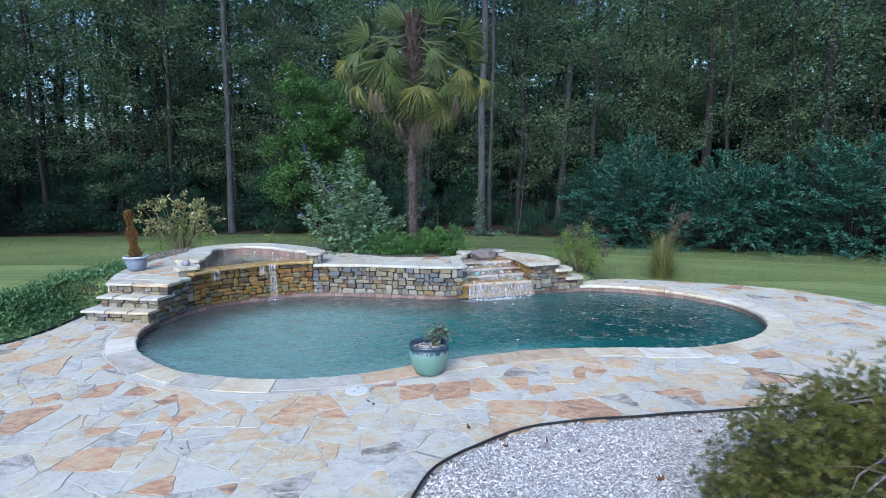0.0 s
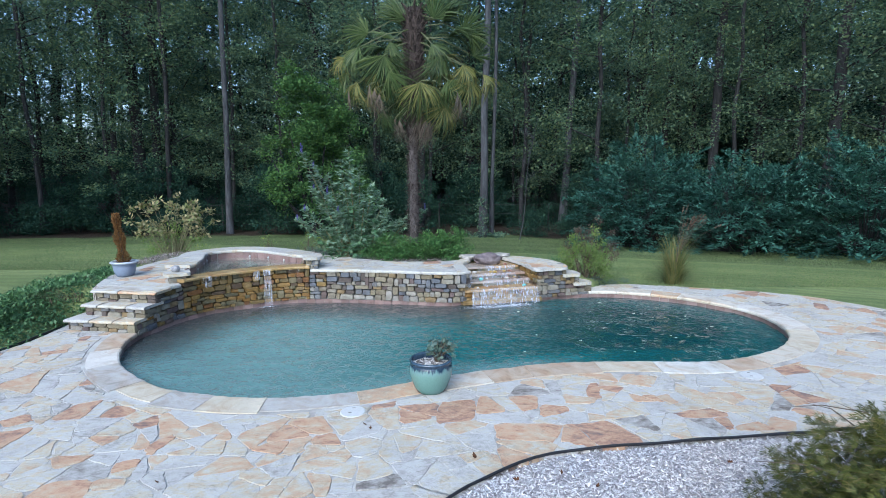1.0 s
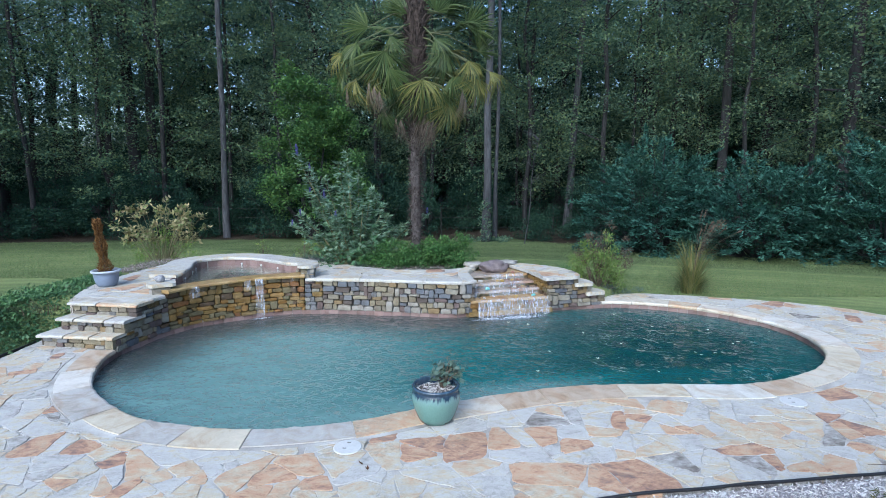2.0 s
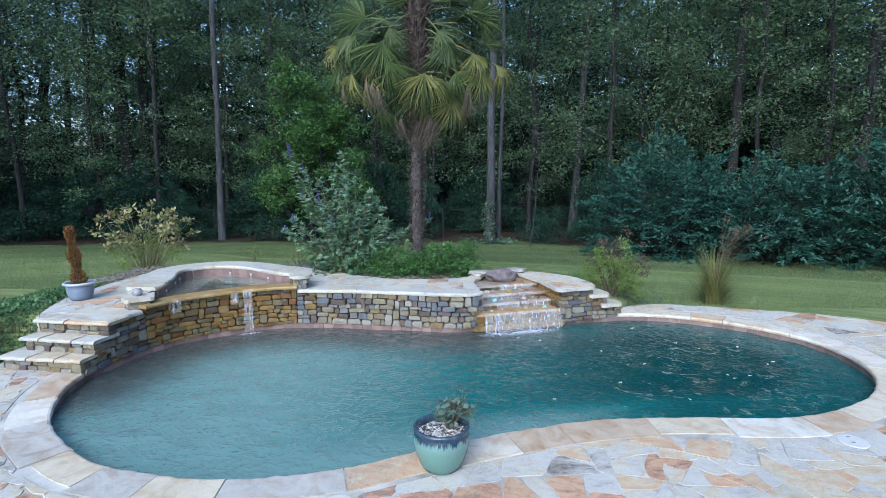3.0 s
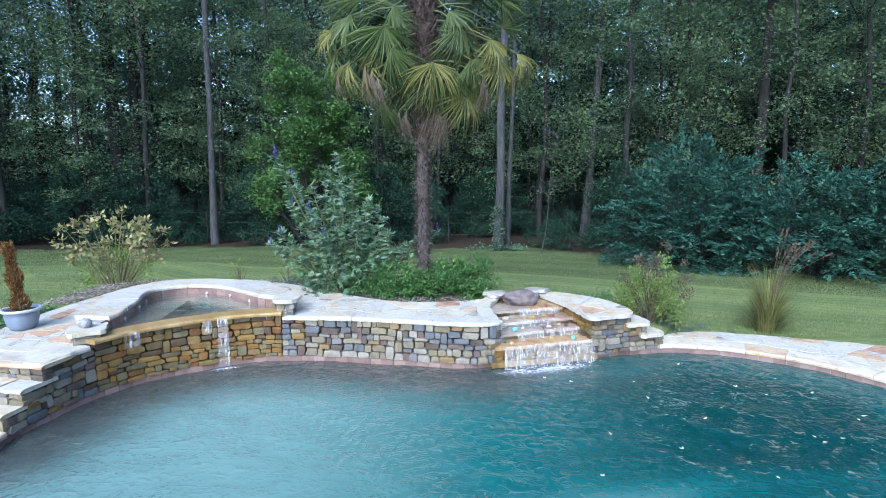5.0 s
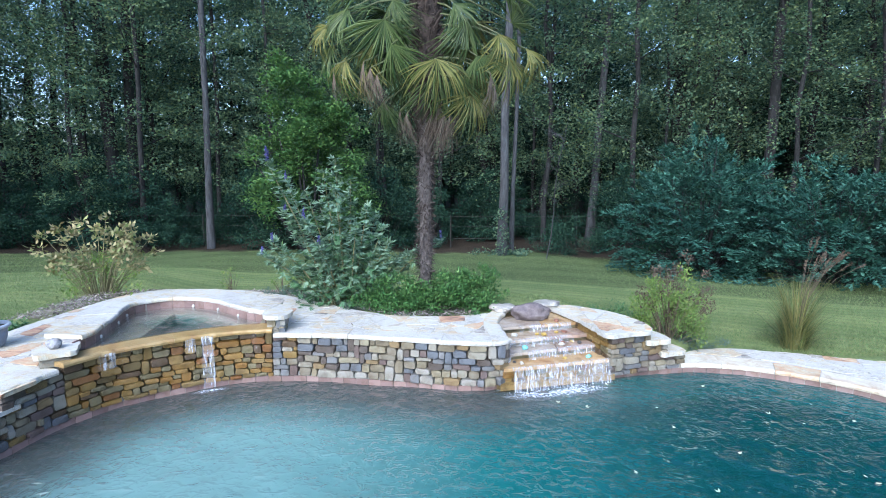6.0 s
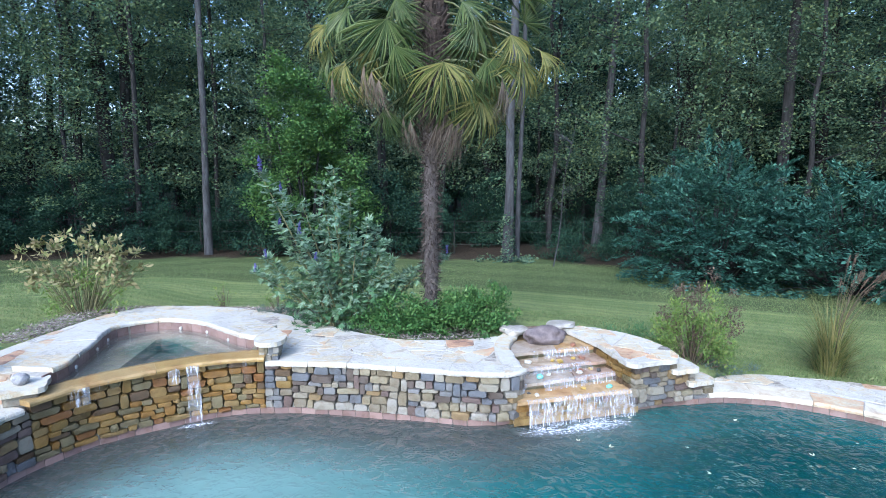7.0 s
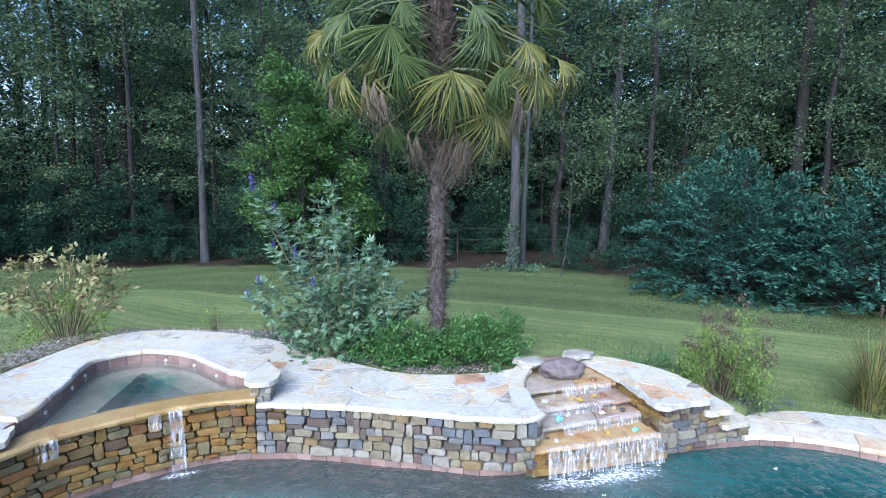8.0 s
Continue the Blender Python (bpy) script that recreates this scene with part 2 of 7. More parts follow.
def lawn_material():
    n = Nodes("lawn")
    pos = position(n)
    sep = n.add("SeparateXYZ")
    n.link(pos, sep.inputs[0])
    x, y = sep.outputs[0], sep.outputs[1]
    # mown stripes run in a bow behind the pool; past the last one the turf is darker
    wob = n.math("MULTIPLY", n.noise(0.35, 2, 0.5, pos), 0.7)
    bend = n.math("ADD", n.math("MULTIPLY", n.math("MAXIMUM", n.math("ADD", x, 1.0), 0.0), 0.46), n.math("MULTIPLY", n.math("MAXIMUM", n.math("SUBTRACT", -8.0, x), 0.0), 0.6))
    r = n.math("ADD", n.math("ADD", y, bend), n.math("MULTIPLY", wob, 0.5))
    s = n.math("SINE", n.math("MULTIPLY", r, 3.6))
    stripe = n.ramp(n.math("ADD", n.math("MULTIPLY", s, 0.5), 0.5), [(0.3, (0.145, 0.185, 0.085)), (0.75, (0.19, 0.228, 0.108))])
    fine = n.noise(34, 6, 0.85, pos)
    mid = n.noise(2.2, 6, 0.7, pos)
    rows = n.math("SINE", n.math("ADD", n.math("MULTIPLY", r, 21.0), n.math("MULTIPLY", n.noise(0.8, 3, 0.6, pos), 9.0)))
    stripe = n.mix(0.5, stripe, n.ramp(n.math("ADD", n.math("MULTIPLY", rows, 0.5), 0.5), [(0.1, (0.78, 0.8, 0.78)), (0.9, (1.16, 1.14, 1.1))]), "MULTIPLY")
    g = n.mix(0.75, stripe, n.ramp(fine, [(0.34, (0.5, 0.56, 0.5)), (0.66, (1.35, 1.3, 1.22))]), "MULTIPLY")
    g = n.mix(0.6, g, n.ramp(mid, [(0.3, (0.7, 0.8, 0.75)), (0.7, (1.15, 1.1, 0.95))]), "MULTIPLY")
    # past the last stripe the turf colour is multiplied down to about half
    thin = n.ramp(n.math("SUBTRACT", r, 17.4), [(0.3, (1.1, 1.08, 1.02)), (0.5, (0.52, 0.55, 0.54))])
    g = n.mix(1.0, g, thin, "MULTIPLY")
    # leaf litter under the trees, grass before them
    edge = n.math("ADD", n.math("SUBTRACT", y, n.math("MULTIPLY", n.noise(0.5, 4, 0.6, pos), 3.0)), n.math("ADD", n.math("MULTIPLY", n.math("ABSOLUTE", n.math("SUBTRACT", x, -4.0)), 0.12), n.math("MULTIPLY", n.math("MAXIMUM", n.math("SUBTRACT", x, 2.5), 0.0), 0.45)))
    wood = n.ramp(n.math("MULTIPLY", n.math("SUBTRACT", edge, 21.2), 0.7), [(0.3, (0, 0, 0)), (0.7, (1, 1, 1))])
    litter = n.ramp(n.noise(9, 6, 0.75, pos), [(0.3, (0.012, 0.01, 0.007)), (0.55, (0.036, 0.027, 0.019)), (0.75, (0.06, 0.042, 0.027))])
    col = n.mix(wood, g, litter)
    n.bump(n.math("ADD", fine, mid), 0.9, 0.04)
    return n.done(col, 0.85, Specular_IOR_Level=0.15)


LAWN = lawn_material()


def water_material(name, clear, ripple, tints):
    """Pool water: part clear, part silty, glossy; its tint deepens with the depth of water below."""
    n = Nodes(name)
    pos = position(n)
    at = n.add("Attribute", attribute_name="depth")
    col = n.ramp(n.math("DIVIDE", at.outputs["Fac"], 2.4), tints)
    # the water's colour turns dark grey towards the walls
    wall_grey = n.add("Attribute", attribute_name="wall_grey")
    col = n.mix(wall_grey.outputs["Fac"], col, (0.05, 0.06, 0.057))
    mp = n.add("Mapping")
    mp.inputs["Scale"].default_value = (1.15, 1.0, 1.0)
    mp.inputs["Rotation"].default_value = (0, 0, 0.3)
    n.link(pos, mp.inputs["Vector"])
    wave = n.math("MULTIPLY", n.noise(3.2, 1, 0.5, mp.outputs[0], 0.4), 0.6)
    chop = n.noise(10.5, 2, 0.5, mp.outputs[0], 0.5)
    crest = n.math("POWER", n.math("MAXIMUM", n.math("SUBTRACT", chop, 0.42), 0.0), 2.0)
    # short steep wavelets, longer across than deep, catch the sky
    mq = n.add("Mapping")
    mq.inputs["Scale"].default_value = (0.75, 1.7, 1.0)
    mq.inputs["Rotation"].default_value = (0, 0, 0.12)
    n.link(pos, mq.inputs["Vector"])
    dash = n.math("MAXIMUM", n.math("SUBTRACT", n.noise(9.0, 1, 0.4, mq.outputs[0], 0.3), 0.6), 0.0)
    h = n.math("ADD", n.math("ADD", wave, n.math("MULTIPLY", crest, 4.0)), n.math("MULTIPLY", dash, 4.4))
    bump = n.add("Bump")
    bump.inputs["Strength"].default_value, bump.inputs["Distance"].default_value = ripple, 0.2
    n.link(h, bump.inputs["Height"])
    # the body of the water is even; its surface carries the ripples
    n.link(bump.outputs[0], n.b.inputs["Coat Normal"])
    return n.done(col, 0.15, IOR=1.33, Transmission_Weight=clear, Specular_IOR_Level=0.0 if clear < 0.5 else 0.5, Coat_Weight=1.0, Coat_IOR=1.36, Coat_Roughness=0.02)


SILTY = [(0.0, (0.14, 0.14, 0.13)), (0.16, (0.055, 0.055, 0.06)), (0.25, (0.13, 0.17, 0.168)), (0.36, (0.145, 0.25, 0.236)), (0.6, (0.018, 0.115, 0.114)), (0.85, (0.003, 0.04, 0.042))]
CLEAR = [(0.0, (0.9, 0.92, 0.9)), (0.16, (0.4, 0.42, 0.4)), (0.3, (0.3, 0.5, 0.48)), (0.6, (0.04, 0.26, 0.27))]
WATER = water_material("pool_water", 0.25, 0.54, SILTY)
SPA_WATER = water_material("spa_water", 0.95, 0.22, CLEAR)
WHITE_PLASTIC = plain_mat("white_plastic", [(0.42, 0.42, 0.408), (0.468, 0.468, 0.456)], 20.0, 0.4, 0.05)
CHIP_BED = plain_mat("chip_bed", [(0.16, 0.14, 0.14), (0.34, 0.31, 0.32), (0.48, 0.46, 0.48)], 60.0, 0.95, 0.9, 120.0, 0.02)
WEIR_STONE = stone_mat("ochre_weir_stone", [(0.252, 0.174, 0.066), (0.276, 0.198, 0.09)], 10.0, 0.35, 0.5, veins=0.4, bump=0.4)


# ---- building helpers ----
def part(name, bm, material, parent=None, label="", smooth=False):
    """Links a bmesh as one mesh object, under a thing or a part."""
    me = bpy.data.meshes.new(name)
    bm.to_mesh(me)
    bm.free()
    return mesh_part(name, me, material, parent, label, smooth)


def mesh_part(name, me, material, parent=None, label="", smooth=False):
    if material and not me.materials:
        me.materials.append(material)
    if smooth:
        me.polygons.foreach_set("use_smooth", [True] * len(me.polygons))
    ob = new(name, me)
    if parent:
        ob.parent = parent
    if label:
        ob["label"] = label
    return ob


def thing(name, label, category, at=(0, 0, 0), group="", kind=""):
    """An empty at a thing's base, to parent its parts."""
    ob = new(name)
    ob.location = at
    ob.empty_display_size = 0.2
    return tagged(ob, label, category, group, kind)


def spline(pts, closed=False, gap=0.08):
    """A smooth line through control points, with even steps."""
    p = np.array(pts, float)
    k = len(p)
    out = []
    for i in range(k if closed else k - 1):
        a, b, c, d = (p[(i + j) % k] if closed else p[min(max(i + j, 0), k - 1)] for j in (-1, 0, 1, 2))
        m = max(2, int(np.linalg.norm(c - b) / gap))
        for s in np.arange(m) / m:
            out.append(0.5 * (2 * b + (c - a) * s + (2 * a - 5 * b + 4 * c - d) * s**2 + (3 * b - a - 3 * c + d) * s**3))
    if not closed:
        out.append(p[-1])
    return np.array(out)


def lengths(line):
    return np.r_[0, np.cumsum(np.linalg.norm(np.diff(line, axis=0), axis=1))]


def along(line, s):
    """The point at arc length s and the direction there."""
    d = lengths(line)
    s = min(max(s, 0), d[-1])
    i = min(int(np.searchsorted(d, s, side="right")) - 1, len(line) - 2)
    f = (s - d[i]) / max(1e-6, d[i + 1] - d[i])
    t = line[i + 1] - line[i]
    return line[i] * (1 - f) + line[i + 1] * f, t / np.linalg.norm(t)


def offset(line, d, closed=False):
    """The line moved d to its left."""
    if closed:
        t = np.roll(line, -1, 0) - np.roll(line, 1, 0)
    else:
        t = np.gradient(line, axis=0)
    t /= np.linalg.norm(t, axis=1)[:, None]
    return line + d * np.stack([-t[:, 1], t[:, 0]], 1)


def inside(poly, pts):
    """Which points lie in the polygon."""
    pts = np.atleast_2d(pts)
    x, y = pts[:, 0], pts[:, 1]
    hit = np.zeros(len(pts), bool)
    for (ax, ay), (bx, by) in zip(poly, np.roll(poly, -1, 0)):
        if ay != by:
            hit ^= ((ay > y) != (by > y)) & (x < (bx - ax) * (y - ay) / (by - ay) + ax)
    return hit


def near(line, pts, closed=True):
    """The distance of points from a line."""
    pts = np.atleast_2d(pts)
    best = np.full(len(pts), 1e9)
    ends = np.roll(line, -1, 0) if closed else line[1:]
    for a, b in zip(line, ends):
        ab = b - a
        t = (((pts - a) @ ab) / max(1e-9, ab @ ab)).clip(0, 1)
        best = np.minimum(best, np.linalg.norm(pts - a - t[:, None] * ab, axis=1))
    return best


def filled(outlines, top, bottom, height=None):
    """A slab between outlines (the first the outer one, the rest holes)."""
    bm = bmesh.new()
    edges = []
    for line in outlines:
        vs = [bm.verts.new((x, y, top if height is None else height(x, y))) for x, y in line]
        edges += [bm.edges.new((vs[i], vs[(i + 1) % len(vs)])) for i in range(len(vs))]
    bmesh.ops.triangle_fill(bm, edges=edges, use_beauty=True, use_dissolve=False)
    bmesh.ops.recalc_face_normals(bm, faces=bm.faces)
    if bm.faces and sum(f.normal.z for f in bm.faces) < 0:
        bmesh.ops.reverse_faces(bm, faces=bm.faces)
    if bottom is not None:
        got = bmesh.ops.extrude_face_region(bm, geom=bm.faces[:])
        for v in got["geom"]:
            if isinstance(v, bmesh.types.BMVert):
                v.co.z = bottom
        bmesh.ops.recalc_face_normals(bm, faces=bm.faces)
    return bm


def wall_strip(line, z0, z1, depth):
    """A wall along a line, its face on the line and its body to the left."""
    bm = bmesh.new()
    back = offset(line, depth)
    rows = [[bm.verts.new((*p, z)) for p in pts] for pts, z in ((line, z0), (line, z1), (back, z1), (back, z0))]
    for a, b in zip(rows, rows[1:] + rows[:1]):
        for i in range(len(line) - 1):
            bm.faces.new((a[i], a[i + 1], b[i + 1], b[i]))
    for i in (0, -1):
        bm.faces.new([r[i] for r in rows])
    bmesh.ops.recalc_face_normals(bm, faces=bm.faces)
    return bm


def rough_block(seed):
    """A unit stone from -0.5 to 0.5: a hand-squared lump, its face to -y, with knocked-off corners and a worn, uneven face."""
    rng = random.Random(seed)
    ring = []
    for cx, cz in ((-0.5, -0.5), (0.5, -0.5), (0.5, 0.5), (-0.5, 0.5)):
        fx, fz = cx * rng.uniform(0.86, 1.0), cz * rng.uniform(0.86, 1.0)
        rx, rz = rng.uniform(0.05, 0.13) * math.copysign(1, cx), rng.uniform(0.12, 0.26) * math.copysign(1, cz)
        pair = [(fx, fz - rz), (fx - rx, fz)]
        ring += pair if cx * cz > 0 else pair[::-1]
    ring.insert(6, (rng.uniform(-0.15, 0.15), rng.uniform(0.44, 0.5)))
    ring.insert(2, (rng.uniform(-0.15, 0.15), rng.uniform(-0.5, -0.44)))
    bm = bmesh.new()
    back = [bm.verts.new((x, 0.5, z)) for x, z in ring]
    mid = [bm.verts.new((x, -0.2 + rng.uniform(-0.05, 0.05), z)) for x, z in ring]
    k = rng.uniform(0.83, 0.9)
    face = [bm.verts.new((x * (k + 0.06), -0.455 + rng.uniform(-0.035, 0.025), z * k)) for x, z in ring]
    top = bm.verts.new((rng.uniform(-0.2, 0.2), rng.uniform(-0.5, -0.465), rng.uniform(-0.2, 0.2)))
    n = len(ring)
    for i in range(n):
        j = (i + 1) % n
        bm.faces.new((back[i], back[j], mid[j], mid[i]))
        bm.faces.new((mid[i], mid[j], face[j], face[i]))
        bm.faces.new((face[i], face[j], top))
    bmesh.ops.recalc_face_normals(bm, faces=bm.faces)
    me = bpy.data.meshes.new("stone")
    bm.to_mesh(me)
    bm.free()
    return me


def smooth01(a, b, x):
    t = np.clip((x - a) / (b - a), 0, 1)
    return t * t * (3 - 2 * t)


# ---- the plan ----
POOL = spline([(-4.24, 7.88), (-4.16, 7.49), (-3.98, 7.07), (-3.8, 6.78), (-3.5, 6.47), (-3.0, 6.09), (-2.6, 5.92), (-1.95, 5.8), (-1.42, 5.83), (-0.85, 5.96), (-0.5, 6.12),
               (0.14, 6.4), (0.82, 6.65), (1.45, 6.79), (2.0, 6.83), (2.5, 6.82), (2.95, 6.82), (3.4, 6.91), (3.76, 7.06), (4.15, 7.29), (4.5, 7.63), (4.73, 7.98),
               (4.86, 8.45), (4.87, 8.85), (4.76, 9.25), (4.54, 9.6), (4.28, 9.86), (3.96, 10.11), (3.4, 10.38), (2.88, 10.47), (2.6, 10.45), (2.22, 10.39), (1.86, 10.29), (1.45, 10.15), (0.9, 9.98), (0.36, 9.88),
               (-0.12, 9.82), (-0.48, 9.86), (-0.95, 9.93), (-1.4, 10.0), (-1.75, 10.03), (-2.1, 10.06), (-2.4, 10.05), (-2.75, 9.98), (-3.15, 9.79), (-3.5, 9.55),
               (-3.8, 9.28), (-3.98, 9.0), (-4.08, 8.8), (-4.15, 8.5), (-4.2, 8.2)], True, 0.1)
WALL = spline([(-4.24, 7.9), (-4.2, 8.2), (-4.15, 8.5), (-4.08, 8.8), (-3.98, 9.0), (-3.8, 9.28), (-3.5, 9.55), (-3.15, 9.79), (-2.75, 9.98), (-2.4, 10.05),
               (-2.1, 10.06), (-1.75, 10.03), (-1.4, 10.0), (-0.95, 9.93), (-0.48, 9.86), (-0.12, 9.82), (0.14, 9.8), (0.31, 9.84), (0.38, 9.93)], False, 0.05)
RIGHT_WALL = spline([(1.62, 10.14), (1.85, 10.22), (2.15, 10.33), (2.4, 10.41), (2.66, 10.48)], False, 0.05)
GRAVEL_EDGE = spline([(0.1, -3.0), (-0.12, 1.0), (-0.2, 3.2), (-0.1, 3.95), (0.12, 4.29), (0.36, 4.5), (0.6, 4.67), (0.86, 4.8), (1.15, 4.88), (1.65, 4.96), (2.18, 5.04), (2.75, 5.12), (4.5, 5.32), (7.6, 5.3)], False, 0.1)
LEFT_EDGE = spline([(-9.6, -3.0), (-9.2, 3.4), (-7.2, 5.3), (-5.9, 6.4), (-5.54, 6.95), (-5.42, 7.4), (-5.42, 8.0), (-5.44, 8.3)], False, 0.15)
RIGHT_EDGE = spline([(7.9, 5.3), (7.7, 7.2), (7.12, 8.84), (6.6, 9.8), (5.85, 10.36), (5.5, 10.52), (4.75, 10.75), (4.05, 10.95), (3.5, 11.05), (2.95, 10.95), (2.62, 10.6)], False, 0.12)
PATIO = np.vstack([LEFT_EDGE, [(-4.26, 8.3)], [(-4.2, 9.2), (-3.0, 10.0), (0.4, 10.3), (1.7, 10.4)], RIGHT_EDGE[::-1], GRAVEL_EDGE[::-1]])
WATER_Z, DECK_Z = -0.115, 0.475
DECK_BACK = spline([(0.5, 11.15), (0.2, 11.0), (-0.2, 10.86), (-0.65, 10.79), (-1.1, 10.86), (-1.5, 11.06), (-1.9, 11.3), (-2.4, 11.65), (-2.9, 11.98), (-3.6, 12.25), (-4.4, 12.36), (-5.0, 12.25), (-5.35, 11.75), (-5.48, 11.0), (-5.55, 10.2), (-5.52, 9.4), (-5.18, 8.45)], False, 0.1)
INNER = offset(WALL, 0.06)
DECK = np.vstack([[(-5.1, 8.46), (-4.24, 8.32)], INNER[(INNER[:, 1] > 8.34) | (INNER[:, 0] > -3.9)], [(0.3, 10.0), (0.3, 10.6), (0.46, 11.1)], DECK_BACK[1:-1]])
SPA_IN = spline([(-4.13, 9.12), (-4.12, 9.42), (-4.25, 9.93), (-4.39, 10.4), (-4.42, 10.6), (-4.28, 10.79), (-4.05, 10.93), (-3.78, 10.94), (-3.45, 10.83), (-3.2, 10.67), (-2.9, 10.44), (-2.68, 10.31), (-2.54, 10.27)], False, 0.08)


def ground_height(x, y):
    """The lie of the land: a mound behind the spa, a bank beside the steps, a fall to the woods."""
    x, y = np.asarray(x, float), np.asarray(y, float)
    base = -0.5 * smooth01(11, 23, y) + 0.02 * np.sin(x * 0.7) * smooth01(12, 16, y)
    dx, dy = np.maximum(0, np.maximum(-5.6 - x, x - 1.0)), np.maximum(0, np.maximum(8.6 - y, y - 11.9))
    mound = 0.45 * (1 - smooth01(0.1, 2.6, np.hypot(dx, dy)))
    bank = 0.32 * smooth01(5.45, 7.3, -x) * smooth01(3.5, 8, y) * (1 - smooth01(13, 21, y))
    bank = np.maximum(bank, 0.28 * smooth01(5.6, 8.3, -x) * (1 - smooth01(13, 21, y)))
    low = smooth01(5.4, 6.1, -x) + smooth01(8.3, 9.1, y)
    return base + np.maximum(bank, mound * np.clip(low, 0, 1))


def build_ground():
    def axis(lo, hi, step, far):
        out, d, p = [], step, hi
        core = list(np.arange(lo, hi + 1e-6, step))
        up = []
        while p < far:
            d *= 1.12
            p += d
            up.append(p)
        d, p, down = step, lo, []
        while p > -far:
            d *= 1.12
            p -= d
            down.append(p)
        return np.array(down[::-1] + core + up)

    xs, ys = axis(-8, 8, 0.1, 900), axis(4, 14, 0.1, 900)
    gx, gy = np.meshgrid(xs, ys)
    pts = np.stack([gx.ravel(), gy.ravel()], 1)
    z = ground_height(pts[:, 0], pts[:, 1])
    bumps = np.array([noise.noise((px * 1.3, py * 1.3, 0)) for px, py in pts]) * 0.02
    z += bumps * (pts[:, 1] > 9)
    bed = (pts[:, 0] > -0.3) & (pts[:, 1] < 5.6) & (pts[:, 0] < 8.5)
    z[bed] = np.minimum(z[bed], -0.06)
    for poly, level in ((PATIO, 0.0), (DECK, DECK_Z)):
        inn, d = inside(poly, pts), near(poly, pts)
        close = inn | (d < 0.03)
        z[close] = np.minimum(z[close], level - 0.05)
        z[inn & (d > 0.14)] = -2.6
    inn = inside(POOL, pts)
    z[inn] = -2.6
    chan = inside(np.array([(0.2, 9.9), (1.6, 10.1), (2.6, 10.5), (1.9, 11.0), (1.2, 11.45), (0.4, 11.2)]), pts)
    z[chan] = -2.6
    nx, ny = len(xs), len(ys)
    me = bpy.data.meshes.new("ground")
    idx = np.arange(nx * ny).reshape(ny, nx)
    quads = np.stack([idx[:-1, :-1], idx[:-1, 1:], idx[1:, 1:], idx[1:, :-1]], -1).reshape(-1, 4)
    me.from_pydata(np.column_stack([pts, z]).tolist(), [], quads.tolist())
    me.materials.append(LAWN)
    me.polygons.foreach_set("use_smooth", [True] * len(me.polygons))
    return tagged(new("ground", me), "mown striped lawn rising to beds and leaf litter under trees", "lawn", kind="structure")


ground = build_ground()


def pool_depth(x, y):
    """Depth of water: a shallow end and a deep end."""
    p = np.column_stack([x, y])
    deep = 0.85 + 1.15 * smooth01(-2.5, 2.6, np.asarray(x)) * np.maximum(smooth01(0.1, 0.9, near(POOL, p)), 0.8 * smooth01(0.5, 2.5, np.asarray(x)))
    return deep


def pool_wall_grey(x, y):
    """How much grey is mixed into the water's colour along the walls."""
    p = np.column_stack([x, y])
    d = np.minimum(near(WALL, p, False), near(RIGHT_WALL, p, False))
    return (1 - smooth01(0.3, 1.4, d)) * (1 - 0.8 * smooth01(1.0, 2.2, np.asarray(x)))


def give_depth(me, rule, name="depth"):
    """Stores the water's depth, or its share of grey, at each point of its surface."""
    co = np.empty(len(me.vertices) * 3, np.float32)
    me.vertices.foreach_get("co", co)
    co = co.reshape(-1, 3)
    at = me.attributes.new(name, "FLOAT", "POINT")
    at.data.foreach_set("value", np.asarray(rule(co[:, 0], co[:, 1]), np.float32))


